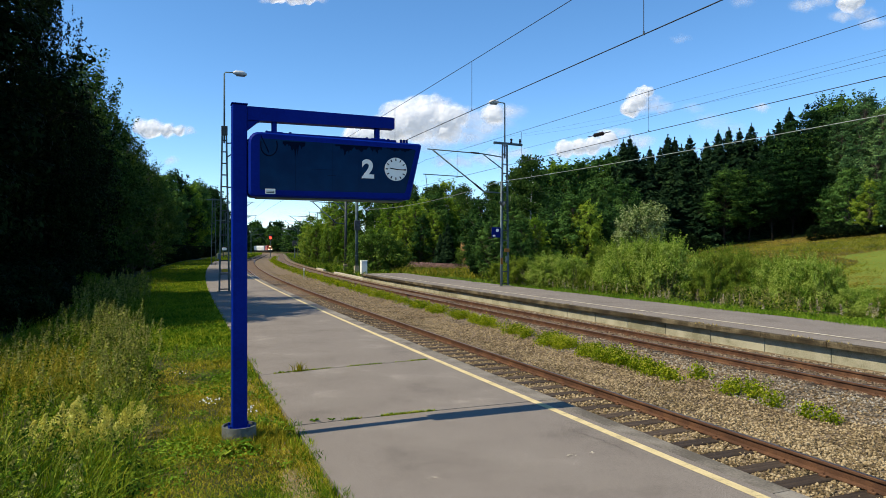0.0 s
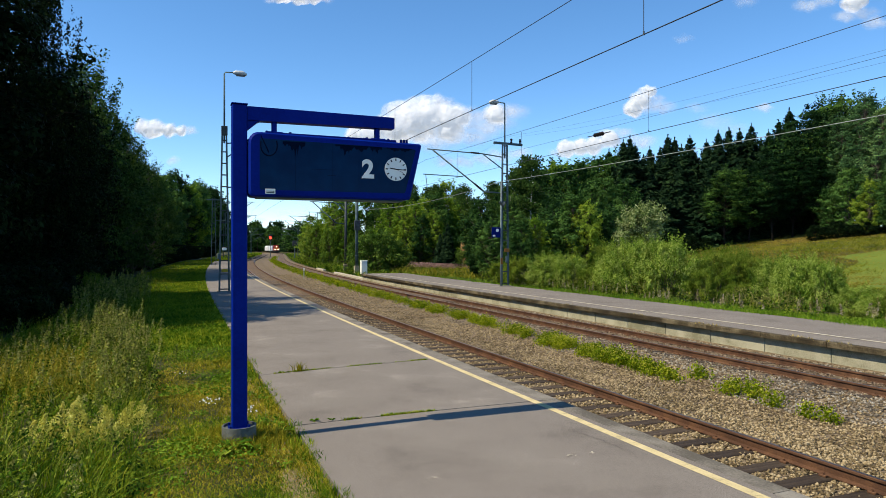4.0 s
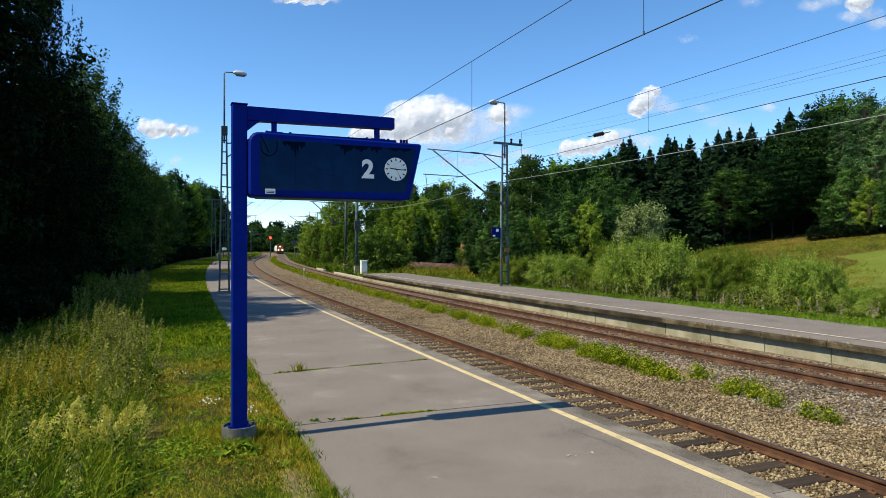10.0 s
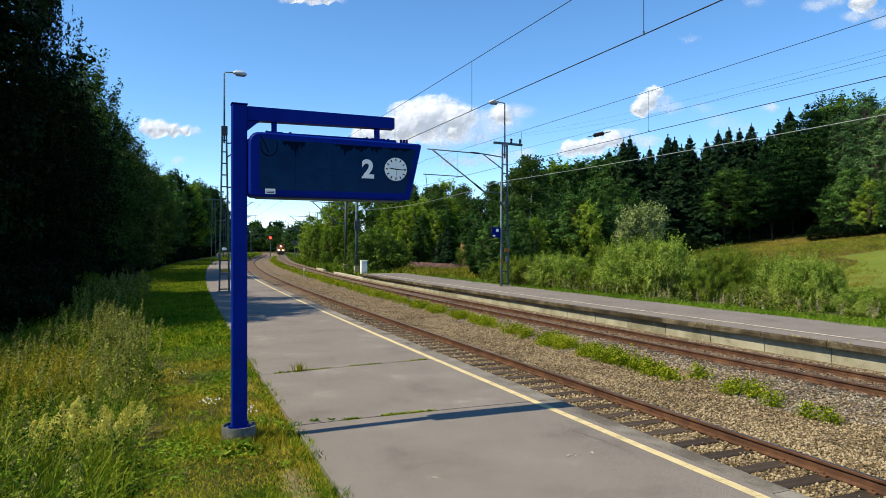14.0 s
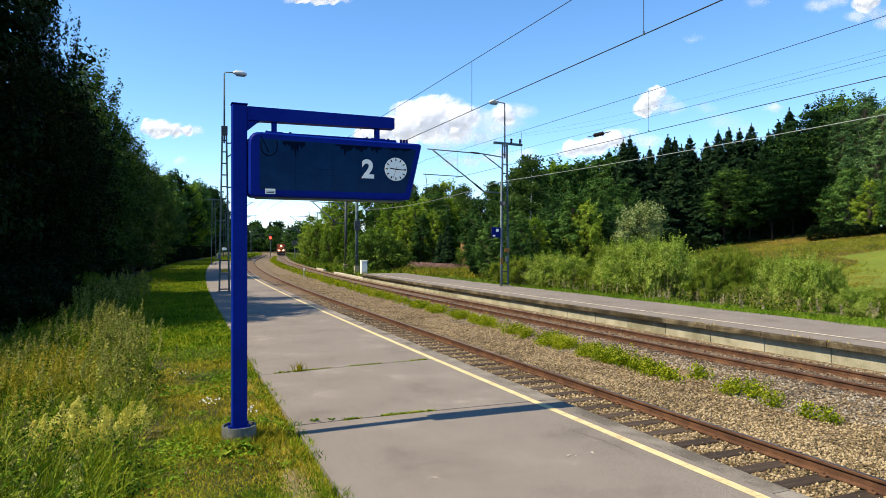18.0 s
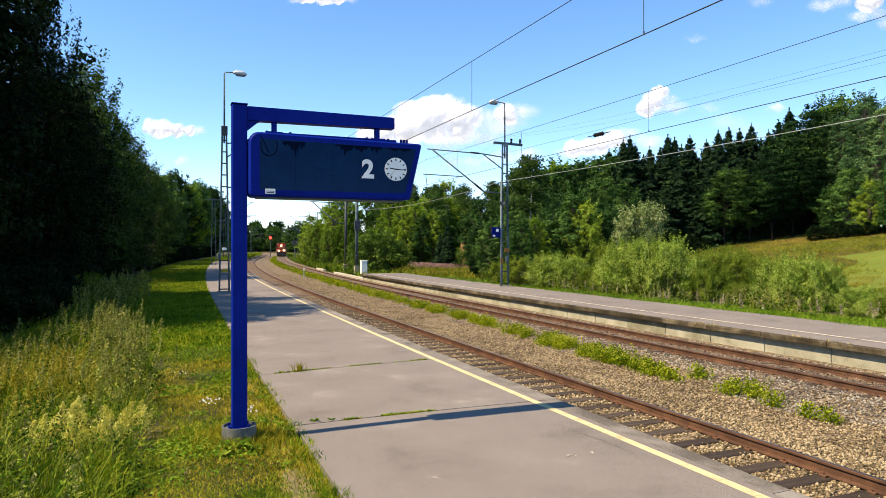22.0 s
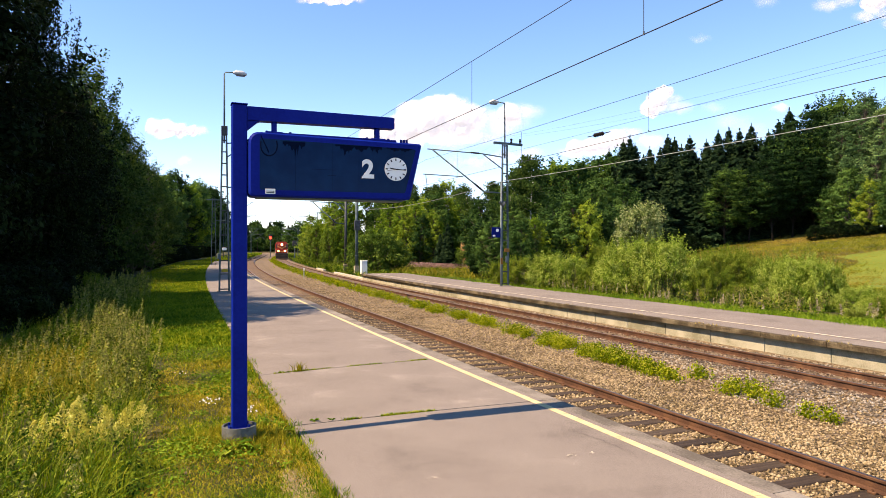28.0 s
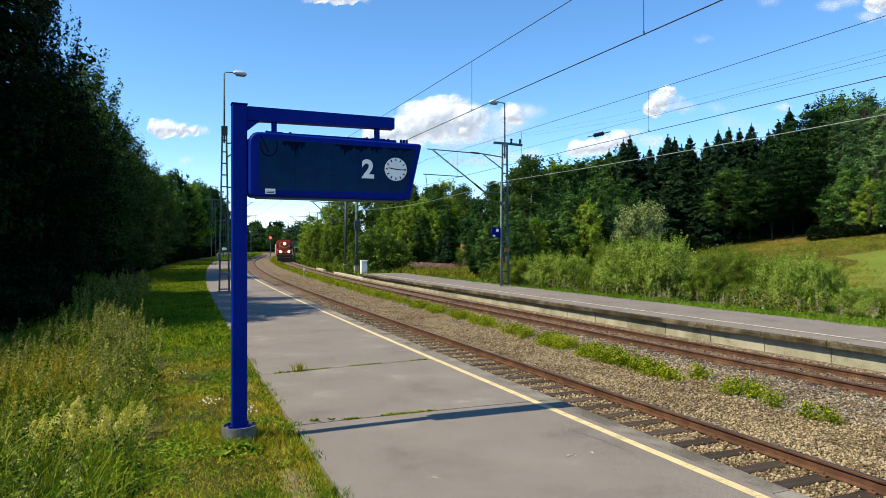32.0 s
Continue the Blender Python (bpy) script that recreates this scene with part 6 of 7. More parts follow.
def blades(p, height, width, lean=0.35):
    """Grass blades: a bent strip of three triangles each."""
    k = len(p)
    h = np.asarray(height) * GROW.uniform(0.5, 1.3, k)
    az = GROW.uniform(0, 2 * math.pi, k)
    d = np.stack([np.cos(az), np.sin(az), np.zeros(k)], -1)
    fl = GROW.uniform(0, 2 * math.pi, k)
    w = np.stack([np.cos(fl), np.sin(fl), np.zeros(k)], -1) * (np.asarray(width) * GROW.uniform(0.6, 1.3, k))[:, None] / 2
    ln = (lean * GROW.uniform(0.2, 1.6, k) * h)[:, None]
    up = np.zeros((k, 3))
    up[:, 2] = h
    mid = p + up * 0.55 + d * ln * 0.35
    tip = p + up + d * ln
    low = p - np.array([0, 0, 0.02])
    v = np.stack([low - w, low + w, mid + w * 0.8, mid - w * 0.8, tip], 1).reshape(-1, 3)
    i = np.arange(k)[:, None] * 5
    f = np.concatenate([i + [0, 1, 2], i + [0, 2, 3], i + [3, 2, 4]], 1).reshape(-1, 3)
    return v, f


def joined(parts_list):
    vs, fs, k = [], [], 0
    for v, f in parts_list:
        vs.append(v)
        fs.append(f + k)
        k += len(v)
    return np.concatenate(vs), np.concatenate(fs)


def stuff(name, vf, material, label, category):
    return solo(name, array_mesh(name, vf[0], vf[1], material), None, label, category, kind="stuff")


def patchy(s, n, scale, seed, cut):
    """Keeps places where a slow wave pattern is high."""
    a = np.sin(s * scale + seed) * np.sin(n * scale * 1.3 + seed * 2) + 0.6 * np.sin(s * scale * 2.3 + n * scale * 1.9 + seed * 3) + GROW.normal(0, 0.35, len(s))
    return a > cut


CLOVER = surface("clover_leaves", [(0.045, 0.105, 0.005), (0.095, 0.185, 0.01), (0.17, 0.26, 0.025)], 0.7, scale=0.8, fine=4, bump=0, spec=0.03, island_mix=0.4, translucent=0.12, span=(0.33, 0.67))
# grass round the foot of the post
k = 2200
a, r = GROW.uniform(0, 2 * math.pi, k), GROW.uniform(0.21, 0.55, k)
p = np.stack([POST.x + r * np.cos(a), POST.y + r * np.sin(a), np.zeros(k)], -1)
p[:, 2] = ground_height(p[:, 0], p[:, 1])
stuff("foot_grass", blades(p, 0.12, 0.007, 0.7), LAWN_OLIVE, "longer grass round the foot of the post", "grass")
# the lawn farther along
s, n = scatter(80000, 13, 125, -9.0, -3.6, 2)
stuff("far_lawn_grass", blades(ground_points(s, n), 0.10, 0.018 + 0.0007 * s, 0.8), GRASS_GREEN, "bright green lawn farther along the platform", "grass")


WORN = [(3.0, -3.92, 0.9, 0.22, 0.95), (1.0, -4.1, 0.9, 0.3, 0.9), (3.9, -4.9, 0.4, 0.1, 0.6), (-1.0, -4.3, 1.2, 0.4, 0.9)]


def trodden(s, n):
    """How worn the lawn is: bare and dried spots beside the platform rim."""
    out = 0.22 * np.sin(s * 1.3 + 1) * np.sin(n * 2.9 + s * 0.4)
    for a, b, wa, wb, depth in WORN:
        out = out + depth * np.exp(-((s - a) / wa) ** 2 - ((n - b) / wb) ** 2)
    return out


# lawn beside the near platform: olive and dry short grass with greener patches
s, n = scatter(430000, -4, 60, -6.3, -3.55, 6)
keep = n > -5.35 + GROW.normal(0, 0.18, len(s)) + 0.2 * np.sin(s * 1.3)
s, n = s[keep], n[keep]
wear = trodden(s, n) + GROW.normal(0, 0.22, len(s))
green = np.sin(s * 1.9 + 0.4) * np.sin(n * 2.3 + 2) + 0.6 * np.sin(s * 0.8 + n * 1.7) + GROW.normal(0, 0.45, len(s)) > np.interp(s, [8, 17], [0.3, -0.45])
near_p = ground_points(s, n)
wide = 0.0065 + 0.0005 * np.clip(s, 0, 60)
tall = 0.042 + 0.02 * np.sin(s * 2.2) * np.sin(n * 3.1)
pick = ~green & (wear < 0.72)
stuff("lawn_grass", blades(near_p[pick], tall[pick], wide[pick], 1.5), LAWN_OLIVE, "short olive and yellowing lawn grass beside the platform", "grass")
pick = green & (wear < 0.75)
stuff("green_lawn_grass", blades(near_p[pick], tall[pick] * 1.3, wide[pick], 1.3), GRASS_GREEN, "greener patches of short lawn grass", "grass")
STRAW = surface("straw", [(0.17, 0.12, 0.03), (0.33, 0.25, 0.075), (0.50, 0.40, 0.16)], 0.9, scale=0.9, fine=4, bump=0, spec=0.03, island_mix=0.6, translucent=0.15)
pick = (wear > 0.5) & (GROW.uniform(0, 1, len(s)) < 0.55)
stuff("trodden_grass", blades(near_p[pick], 0.03, wide[pick] * 1.1, 1.6), STRAW, "dry straw-coloured trodden grass beside the platform", "grass")
# earth and grit bared on the worn path
EARTH = surface("bare_earth", [(0.11, 0.082, 0.042), (0.20, 0.152, 0.08), (0.31, 0.245, 0.14)], 0.95, scale=4, fine=40, bump=0.5)
gs, gn = np.meshgrid(np.linspace(-3.5, 9, 120), np.linspace(-5.4, -3.62, 26))
p = on_many(gs.ravel(), gn.ravel(), np.zeros(gs.size))
p[:, 2] = ground_height(p[:, 0], p[:, 1]) + np.clip((trodden(gs, gn) - 0.5) * 0.12, -0.03, 0.012).ravel()
i, j = np.meshgrid(np.arange(119), np.arange(25))
a = (j * 120 + i).ravel()
solo("bare_earth", array_mesh("bare_earth", p, np.stack([a, a + 1, a + 121, a + 120], -1), EARTH, True), None, "bare trodden earth along the platform rim", "ground", kind="structure")
# clover and broad leaves in the lawn
s, n = scatter(150000, -5, 40, -6.3, -3.7, 8)
keep = (np.sin(s * 1.6 + 4) * np.sin(n * 2.1 + 8) + 0.6 * np.sin(s * 3.7 + n * 3.0 + 12) + GROW.normal(0, 0.25, len(s)) > np.interp(s, [8, 17], [0.45, -0.15])) & (trodden(s, n) < 0.6) & ((s > 4.2) | (GROW.uniform(0, 1, len(s)) < 0.25))
p = ground_points(s[keep], n[keep])
p[:, 2] += GROW.uniform(0.02, 0.10, len(p))
stuff("clover", leaf_cloud(p, 0.040, GROW, flat=0.35), CLOVER, "patches of clover and low broad leaves in the lawn", "plants")

# mat of leafy herbs under the meadow grass
s, n = scatter(120000, -5, 60, -9.2, -5.3, 6)
keep = patchy(s, n, 0.7, 6.0, -0.9)
p = ground_points(s[keep], n[keep])
tall = 0.18 + 0.15 * np.sin(s[keep] * 0.9) * np.sin(n[keep] * 1.4 + 1) + 0.08 * np.clip(-5.3 - n[keep], 0, 3)
p[:, 2] += tall * GROW.uniform(0.05, 1.25, len(p))
stuff("herb_mat", leaf_cloud(p, 0.036, GROW, up=0.5), WEED_LEAF, "low mat of leafy green herbs in the meadow", "plants")


def mounds(count, s0, s1, n0, n1, each, size, low, high):
    """Rounded clumps of leaves, lit on top and dark between."""
    s, n = scatter(count, s0, s1, n0, n1, 6)
    c = ground_points(s, n)
    r = GROW.uniform(0.12, 0.38, count)
    h = GROW.uniform(low, high, count) * np.interp(n, [n0, n1 - 0.9, n1], [1.25, 1.0, 0.45])
    pick = GROW.integers(0, count, count * each)
    d = GROW.normal(0, 1, (count * each, 3))
    d[:, 2] = np.abs(d[:, 2]) + 0.15
    d /= np.linalg.norm(d, axis=1)[:, None]
    q = c[pick] + d * np.stack([r[pick], r[pick], h[pick]], -1) * (GROW.uniform(0.55, 1.08, count * each) * (1 + 0.2 * np.sin(d[:, 0] * 7 + pick) * np.sin(d[:, 1] * 7)))[:, None]
    return leaf_cloud(q, size, GROW, normals=d * (1, 1, 1.3))


HERB_DARK = surface("dark_herb_leaves", [(0.008, 0.0322, 0.0023), (0.046, 0.1058, 0.0046), (0.1725, 0.23, 0.0184)], 0.65, scale=0.9, fine=4, bump=0, spec=0.03, island_mix=0.5, translucent=0.12, span=(0.33, 0.67))
MEADOW_MIX = surface("verge_blades", [(0.05, 0.085, 0.006), (0.12, 0.145, 0.012), (0.25, 0.225, 0.03)], 0.8, scale=0.25, fine=3, bump=0, spec=0.03, island_mix=0.45, translucent=0.2, span=(0.33, 0.67))
HERB_GREY = surface("grey_herb_leaves", [(0.034, 0.070, 0.006), (0.118, 0.162, 0.017), (0.30, 0.32, 0.055)], 0.7, scale=0.9, fine=4, bump=0, spec=0.03, island_mix=0.5, translucent=0.16, span=(0.33, 0.67))
stuff("herb_mounds", mounds(620, -4, 34, -8.3, -5.3, 230, 0.042, 0.18, 0.46), HERB_DARK, "rounded clumps of dark leafy herbs in the meadow", "plants")
stuff("grey_herb_mounds", mounds(150, -4, 30, -8.2, -5.5, 200, 0.036, 0.2, 0.44), HERB_GREY, "rounded clumps of grey-green herbs in the meadow", "plants")
stuff("lawn_herb_mounds", mounds(110, -3, 24, -5.7, -4.6, 110, 0.032, 0.05, 0.13), CLOVER, "low clumps of broad-leaved herbs in the lawn", "plants")


def bent_blades(p, height, width, lean, wind):
    """Long grass that arches over with the wind: a strip of seven triangles each."""
    k = len(p)
    h = height * GROW.uniform(0.6, 1.25, k)
    d = np.stack([GROW.normal(0, 0.5, k) + wind, GROW.normal(0, 0.5, k), np.zeros(k)], -1)
    fl = GROW.uniform(0, 2 * math.pi, k)
    w = np.stack([np.cos(fl), np.sin(fl), np.zeros(k)], -1) * (width * GROW.uniform(0.6, 1.3, k))[:, None] / 2
    rows = []
    for t in (0.0, 0.35, 0.65, 0.88):
        c = p + np.stack([0 * h, 0 * h, h * (t - 0.28 * lean * t ** 3)], -1) + d * (h * lean * t * t)[:, None]
        rows += [c - w * (1 - 0.5 * t), c + w * (1 - 0.5 * t)]
    rows.append(p + np.stack([0 * h, 0 * h, h * (1 - 0.34 * lean)], -1) + d * (h * lean)[:, None])
    v = np.stack(rows, 1).reshape(-1, 3)
    i = np.arange(k)[:, None] * 9
    f = np.concatenate([i + q for q in ([0, 1, 3], [0, 3, 2], [2, 3, 5], [2, 5, 4], [4, 5, 7], [4, 7, 6], [6, 7, 8])], 1).reshape(-1, 3)
    return v, f


# long grass in the meadow, thickest towards the camera
s, n = scatter(30000, -4.5, 30, -9.0, -5.35, 5)
keep = patchy(s, n, 0.8, 5.0, -0.5)
stuff("arching_grass", bent_blades(ground_points(s[keep], n[keep]), 0.55, 0.010, 0.75, 0.45), HERB_GREY, "long arching pale green grass in the meadow", "grass")
s, n = scatter(76000, -4.5, 90, -9.2, -5.4, 6)
keep = patchy(s, n, 0.8, 1.0, -0.7)
stuff("meadow_grass", bent_blades(ground_points(s[keep], n[keep]), 0.36, 0.010, 0.55, 0.3), GRASS_GREEN, "tall green meadow grass at the edge of the wood", "grass")
s, n = scatter(26000, -5, 70, -8.8, -5.7, 8)
keep = patchy(s, n, 0.55, 3.0, 0.45)
stuff("dry_meadow_grass", bent_blades(ground_points(s[keep], n[keep]), 0.55, 0.006, 0.4, 0.3), GRASS_DRY, "yellow-brown dry grass in the meadow", "grass")
s, n = GROW.uniform(-3.5, 3.8, 3600), GROW.uniform(-8.0, -5.6, 3600)
stuff("foreground_grass", bent_blades(ground_points(s, n), 0.60, 0.008, 0.75, 0.55), WEED_LEAF, "lush arching green grass in the meadow", "grass")


def herbs(s, n, tall, leaf, leaves_each, plume, plume_size, plume_long, p=None, lean=0.0, spire=1.0):
    """Upright herbs: thin stems, leaves up the stem and a plume of small flowers on top."""
    p = ground_points(s, n) if p is None else p
    k = len(p)
    h = tall * GROW.uniform(0.55, 1.25, k)
    top = p + np.stack([(GROW.normal(0, 0.10, k) + lean) * h, GROW.normal(0, 0.10, k) * h, h], -1)
    w = np.array([0.005, 0.0, 0.0])
    v = np.stack([p - w, p + w, top], 1).reshape(-1, 3)
    f = np.arange(k * 3).reshape(-1, 3)
    t = GROW.uniform(0.05, 0.92, (k, leaves_each))
    q = p[:, None] * (1 - t[..., None]) + top[:, None] * t[..., None] + GROW.normal(0, 1, (k, leaves_each, 3)) * (0.075 * (1.25 - t[..., None]))
    lv = leaf_cloud(q.reshape(-1, 3), leaf, GROW, up=0.4)
    t = GROW.uniform(0, 1, (k, plume))
    q = top[:, None] - (top - p)[:, None] * (t[..., None] * plume_long) + GROW.normal(0, 1, (k, plume, 3)) * (0.006 + 0.030 * spire * t[..., None])
    return joined([(v, f), lv]), leaf_cloud(q.reshape(-1, 3), plume_size, GROW, up=0.6, long=1.4)


s, n = scatter(420, -5, 40, -7.8, -5.6, 8)
a, b = herbs(s, n, 0.66, 0.045, 36, 46, 0.024, 0.3, lean=0.15)
stuff("tall_herbs", a, WEED_LEAF, "tall leafy green herbs at the edge of the wood", "plants")
stuff("herb_seed_heads", b, SEED_HEAD, "greyish seed heads on the tall herbs", "plants")
s = np.concatenate([GROW.uniform(6.8, 16, 130), GROW.normal(15.0, 1.4, 90)])
n = -5.72 - 0.095 * (s - 6.6) + GROW.normal(0, 0.26, len(s))
a, b = herbs(s, n, 0.88, 0.045, 46, 84, 0.026, 0.42, lean=0.14)
stuff("mugwort", a, HERB_GREY, "dense clump of tall grey-green mugwort", "plants")
stuff("mugwort_heads", b, SEED_HEAD, "grey seed heads of the mugwort", "plants")
s, n = GROW.normal(27, 4.5, 190), GROW.normal(-7.3, 0.5, 190)
a, b = herbs(s, n, 1.1, 0.08, 34, 56, 0.045, 0.4)
stuff("mugwort", a, HERB_GREY, "tall grey-green mugwort farther along the lawn", "plants")
stuff("mugwort_heads", b, SEED_HEAD, "grey seed heads of the mugwort", "plants")
s, n = np.concatenate([GROW.normal(5.2, 0.20, 16), GROW.normal(4.7, 0.2, 12), GROW.normal(5.6, 0.22, 12)]), np.concatenate([GROW.normal(-5.75, 0.16, 16), GROW.normal(-6.0, 0.16, 12), GROW.normal(-6.3, 0.2, 12)])
a, b = herbs(s, n, 0.46, 0.03, 16, 260, 0.021, 0.55, lean=0.28, spire=1.3)
stuff("cream_herbs", a, WEED_LEAF, "stems of cream flowering bedstraw", "plants")
stuff("cream_blossom", b, CREAM_FLOWER, "cream-yellow plumes of bedstraw flowers", "flowers")


# golden patch of withered herbs, and dark plumes along the foot of the wood
s, n = GROW.normal(9.4, 1.5, 230), GROW.normal(-6.9, 0.55, 230)
a, b = herbs(s, n, 0.48, 0.035, 12, 70, 0.024, 0.6, lean=0.1)
stuff("golden_herbs", a, WEED_LEAF, "stems of withering golden herbs", "plants")
stuff("golden_heads", b, GRASS_DRY, "golden-yellow withered herb heads in the meadow", "plants")
s, n = GROW.uniform(9, 20, 60), GROW.normal(-7.6, 0.3, 60)
a, b = herbs(s, n, 0.7, 0.05, 24, 70, 0.028, 0.42, lean=0.1)
stuff("wood_edge_herbs", a, WEED_LEAF, "tall herbs standing along the foot of the wood", "plants")
stuff("wood_edge_plumes", b, SEED_HEAD, "upright grey-green plumes against the dark wood", "plants")


def daisies(s, n, tall):
    p = ground_points(s, n)
    out = []
    for q in p:
        for _ in range(int(GROW.integers(3, 7))):
            c = q + np.array([GROW.normal(0, 0.05), GROW.normal(0, 0.05), tall * GROW.uniform(0.7, 1.1)])
            r, ang = GROW.uniform(0.010, 0.017), np.arange(8) * math.pi / 4
            ring = np.stack([c[0] + r * np.cos(ang), c[1] + r * np.sin(ang), np.full(8, c[2])], -1)
            v = np.concatenate([[c + (0, 0, r * 0.9), c - (0, 0, r * 0.7)], ring])
            f = np.array([[0, i + 2, (i + 1) % 8 + 2] for i in range(8)] + [[1, (i + 1) % 8 + 2, i + 2] for i in range(8)])
            out.append((v, f))
    return joined(out)


stuff("yarrow", daisies(np.array([6.4, 6.46, 6.3, 5.8, 5.65, 5.53, 6.5, 9.0]), np.array([-4.44, -4.59, -4.5, -4.1, -4.05, -4.0, -4.7, -4.9]), 0.20), WHITE_FLOWER, "small white yarrow flowers in the lawn", "flowers")


def rosette(s, n, size, leaves, label):
    """A low plant of broad arching leaves."""
    q = on(s, n)
    q.z = ground_at(q.x, q.y) if n < BACK_1 else 0.005
    weed = thing("weed", Matrix.Translation(q), label, "plant", "weeds of the platform")
    rr = random.Random(int(s * 100))
    for i in range(leaves):
        a = 2.4 * i + rr.uniform(-0.3, 0.3)
        le, w = size * rr.uniform(0.7, 1.2), size * 0.2
        d, sd = Vector((math.cos(a), math.sin(a), 0)), Vector((-math.sin(a), math.cos(a), 0))
        lift = rr.uniform(0.35, 1.1)
        p = [Vector((0, 0, 0)), d * le * 0.35 + Vector((0, 0, le * 0.38 * lift)), d * le * 0.7 + Vector((0, 0, le * 0.45 * lift)), d * le + Vector((0, 0, le * 0.32 * lift))]
        g = Geo()
        g.add([p[0], p[1] + sd * w * 0.8, p[2] + sd * w, p[3], p[2] - sd * w, p[1] - sd * w * 0.8, p[1] - Vector((0, 0, 0.01)), p[2] - Vector((0, 0, 0.012))],
              [(0, 6, 1), (1, 6, 7, 2), (2, 7, 3), (0, 5, 6), (5, 4, 7, 6), (4, 3, 7)])
        part("leaf", g, WEED_LEAF, weed)


rosette(4.41, -4.41, 0.24, 10, "broad-leaved dock at the foot of the post")
rosette(4.75, -4.02, 0.16, 8, "low green weed beside the post")
rosette(5.30, -3.30, 0.07, 7, "small weed in the platform joint")
rosette(5.27, -3.08, 0.05, 7, "small weed in the platform joint")
rosette(5.05, -3.72, 0.12, 7, "low green weed at the platform rim")
k = 60
p = on_many(8.95 + GROW.normal(0, 0.03, k), -2.86 + GROW.normal(0, 0.07, k), np.zeros(k))
stuff("joint_tuft", blades(p, 0.16, 0.012, 1.0), LAWN_OLIVE, "upright tuft of grass growing from the platform joint", "grass")
# growth in the platform joints
for js, n0, n1, count in ((5.2, -2.95, -1.5, 900), (9.27, -3.4, -0.2, 1100)):
    n = GROW.uniform(n0, n1, count)
    keep = np.sin(n * 5 + js) + 0.6 * np.sin(n * 13) + GROW.normal(0, 0.4, count) > -0.3
    n = n[keep]
    p = on_many(np.full(len(n), js) - (0.42 * n / BACK_1 if js > 9 else 0) + GROW.normal(0, 0.012, len(n)), n, np.zeros(len(n)))
    stuff("joint_moss", blades(p, 0.035, 0.016, 0.9), GRASS_GREEN, "moss and short grass in the platform joint", "moss")
# ragged grass along the platform rim
s, n = scatter(16000, -6, 60, -3.78, -3.50, 10)
keep = patchy(s, n, 2.2, 0.9, -0.2)
p = on_many(s[keep], n[keep], np.full(keep.sum(), -0.03))
stuff("rim_grass", blades(p, 0.075, 0.010, 0.8), GRASS_GREEN, "ragged grass creeping over the platform rim", "grass")

# verges beyond the platforms
for n0, n1, label in ((10.5, 16, "rough green verge beyond the far platform"), (-6, 0.2, "rough green verge beyond the near platform")):
    s, n = scatter(16000, 57 if n0 > 0 else 111, 330, n0, n1, 5)
    p = on_many(s, n, np.full(len(s), -0.55 if n0 > 0 else -0.3))
    stuff("verge_weeds", blades(p, 0.6, 0.08, 0.9), WEED_LEAF if n0 > 0 else GRASS_GREEN, label, "grass")
# hairline cracks in the asphalt
CRACK_DARK = surface("crack_filling", [(0.075, 0.064, 0.055), (0.11, 0.095, 0.082)], 0.95, scale=6, fine=60, bump=0.2)
for s0, n0, s1, n1, seed in ((3.7, -0.35, 2.6, -0.45, 3),):
    g, rr, wob = Geo(), random.Random(seed), 0.0
    rows = []
    for i in range(29):
        q = i / 28
        wob += rr.uniform(-0.035, 0.035)
        w = 0.0045 * math.sin(math.pi * (0.08 + 0.86 * q)) * rr.uniform(0.5, 1.3)
        s, n = s0 + (s1 - s0) * q, n0 + (n1 - n0) * q + wob
        rows.append((on(s, n - w, 0.0155), on(s, n + w, 0.0155)))
    g.add([p for pair in rows for p in pair], [(2 * i, 2 * i + 1, 2 * i + 3, 2 * i + 2) for i in range(28)])
    part("crack", g, CRACK_DARK, platform_1, "thin dark crack in the asphalt")
# pale scuffs on the platform
for js, n0, le in ((2.70, -2.65, 0.14), (2.78, -0.99, 0.09), (2.77, -0.71, 0.06)):
    g = Geo()
    rr = random.Random(int(js * 77))
    for i in range(9):
        m = place(js + rr.uniform(-0.04, 0.04), n0 + rr.uniform(-le, le) * 0.5, 0.0165, rr.uniform(-70, 70))
        w, h = rr.uniform(0.008, 0.03), rr.uniform(0.002, 0.005)
        g.add([(-w, -h, 0), (w * 0.8, -h * 0.6, 0), (w, h, 0), (-w * 0.7, h * 0.8, 0)], [(0, 1, 2, 3)], m)
    part("scuff", g, WHITE_PAINT, platform_1, "pale scuff mark on the asphalt")

TRACK_GREEN = surface("track_weed_leaves", [(0.050, 0.098, 0.004), (0.145, 0.205, 0.009), (0.31, 0.345, 0.024)], 0.7, scale=0.8, fine=4, bump=0, spec=0.03, island_mix=0.6, translucent=0.38)
CLUMPS = [(4.7, 5.58, 0.5), (5.05, 5.51, 0.5), (5.95, 5.67, 0.7), (6.6, 5.85, 0.9), (7.05, 5.8, 1.1), (8.4, 6.2, 0.8), (8.75, 5.6, 0.9), (9.4, 5.72, 1.2), (9.9, 5.8, 1.3), (10.6, 5.85, 1.2), (11.3, 5.9, 1.2)]

# ---- crushed stone ----
OCT_V = np.array([(1, 0, 0), (-1, 0, 0), (0, 1, 0), (0, -1, 0), (0, 0, 1), (0, 0, -1)], float)
OCT_F = np.array([(0, 2, 4), (2, 1, 4), (1, 3, 4), (3, 0, 4), (2, 0, 5), (1, 2, 5), (3, 1, 5), (0, 3, 5)])
BED_N = [u for u, v in profile[2:]][::-1]
BED_Z = [v for u, v in profile[2:]][::-1]


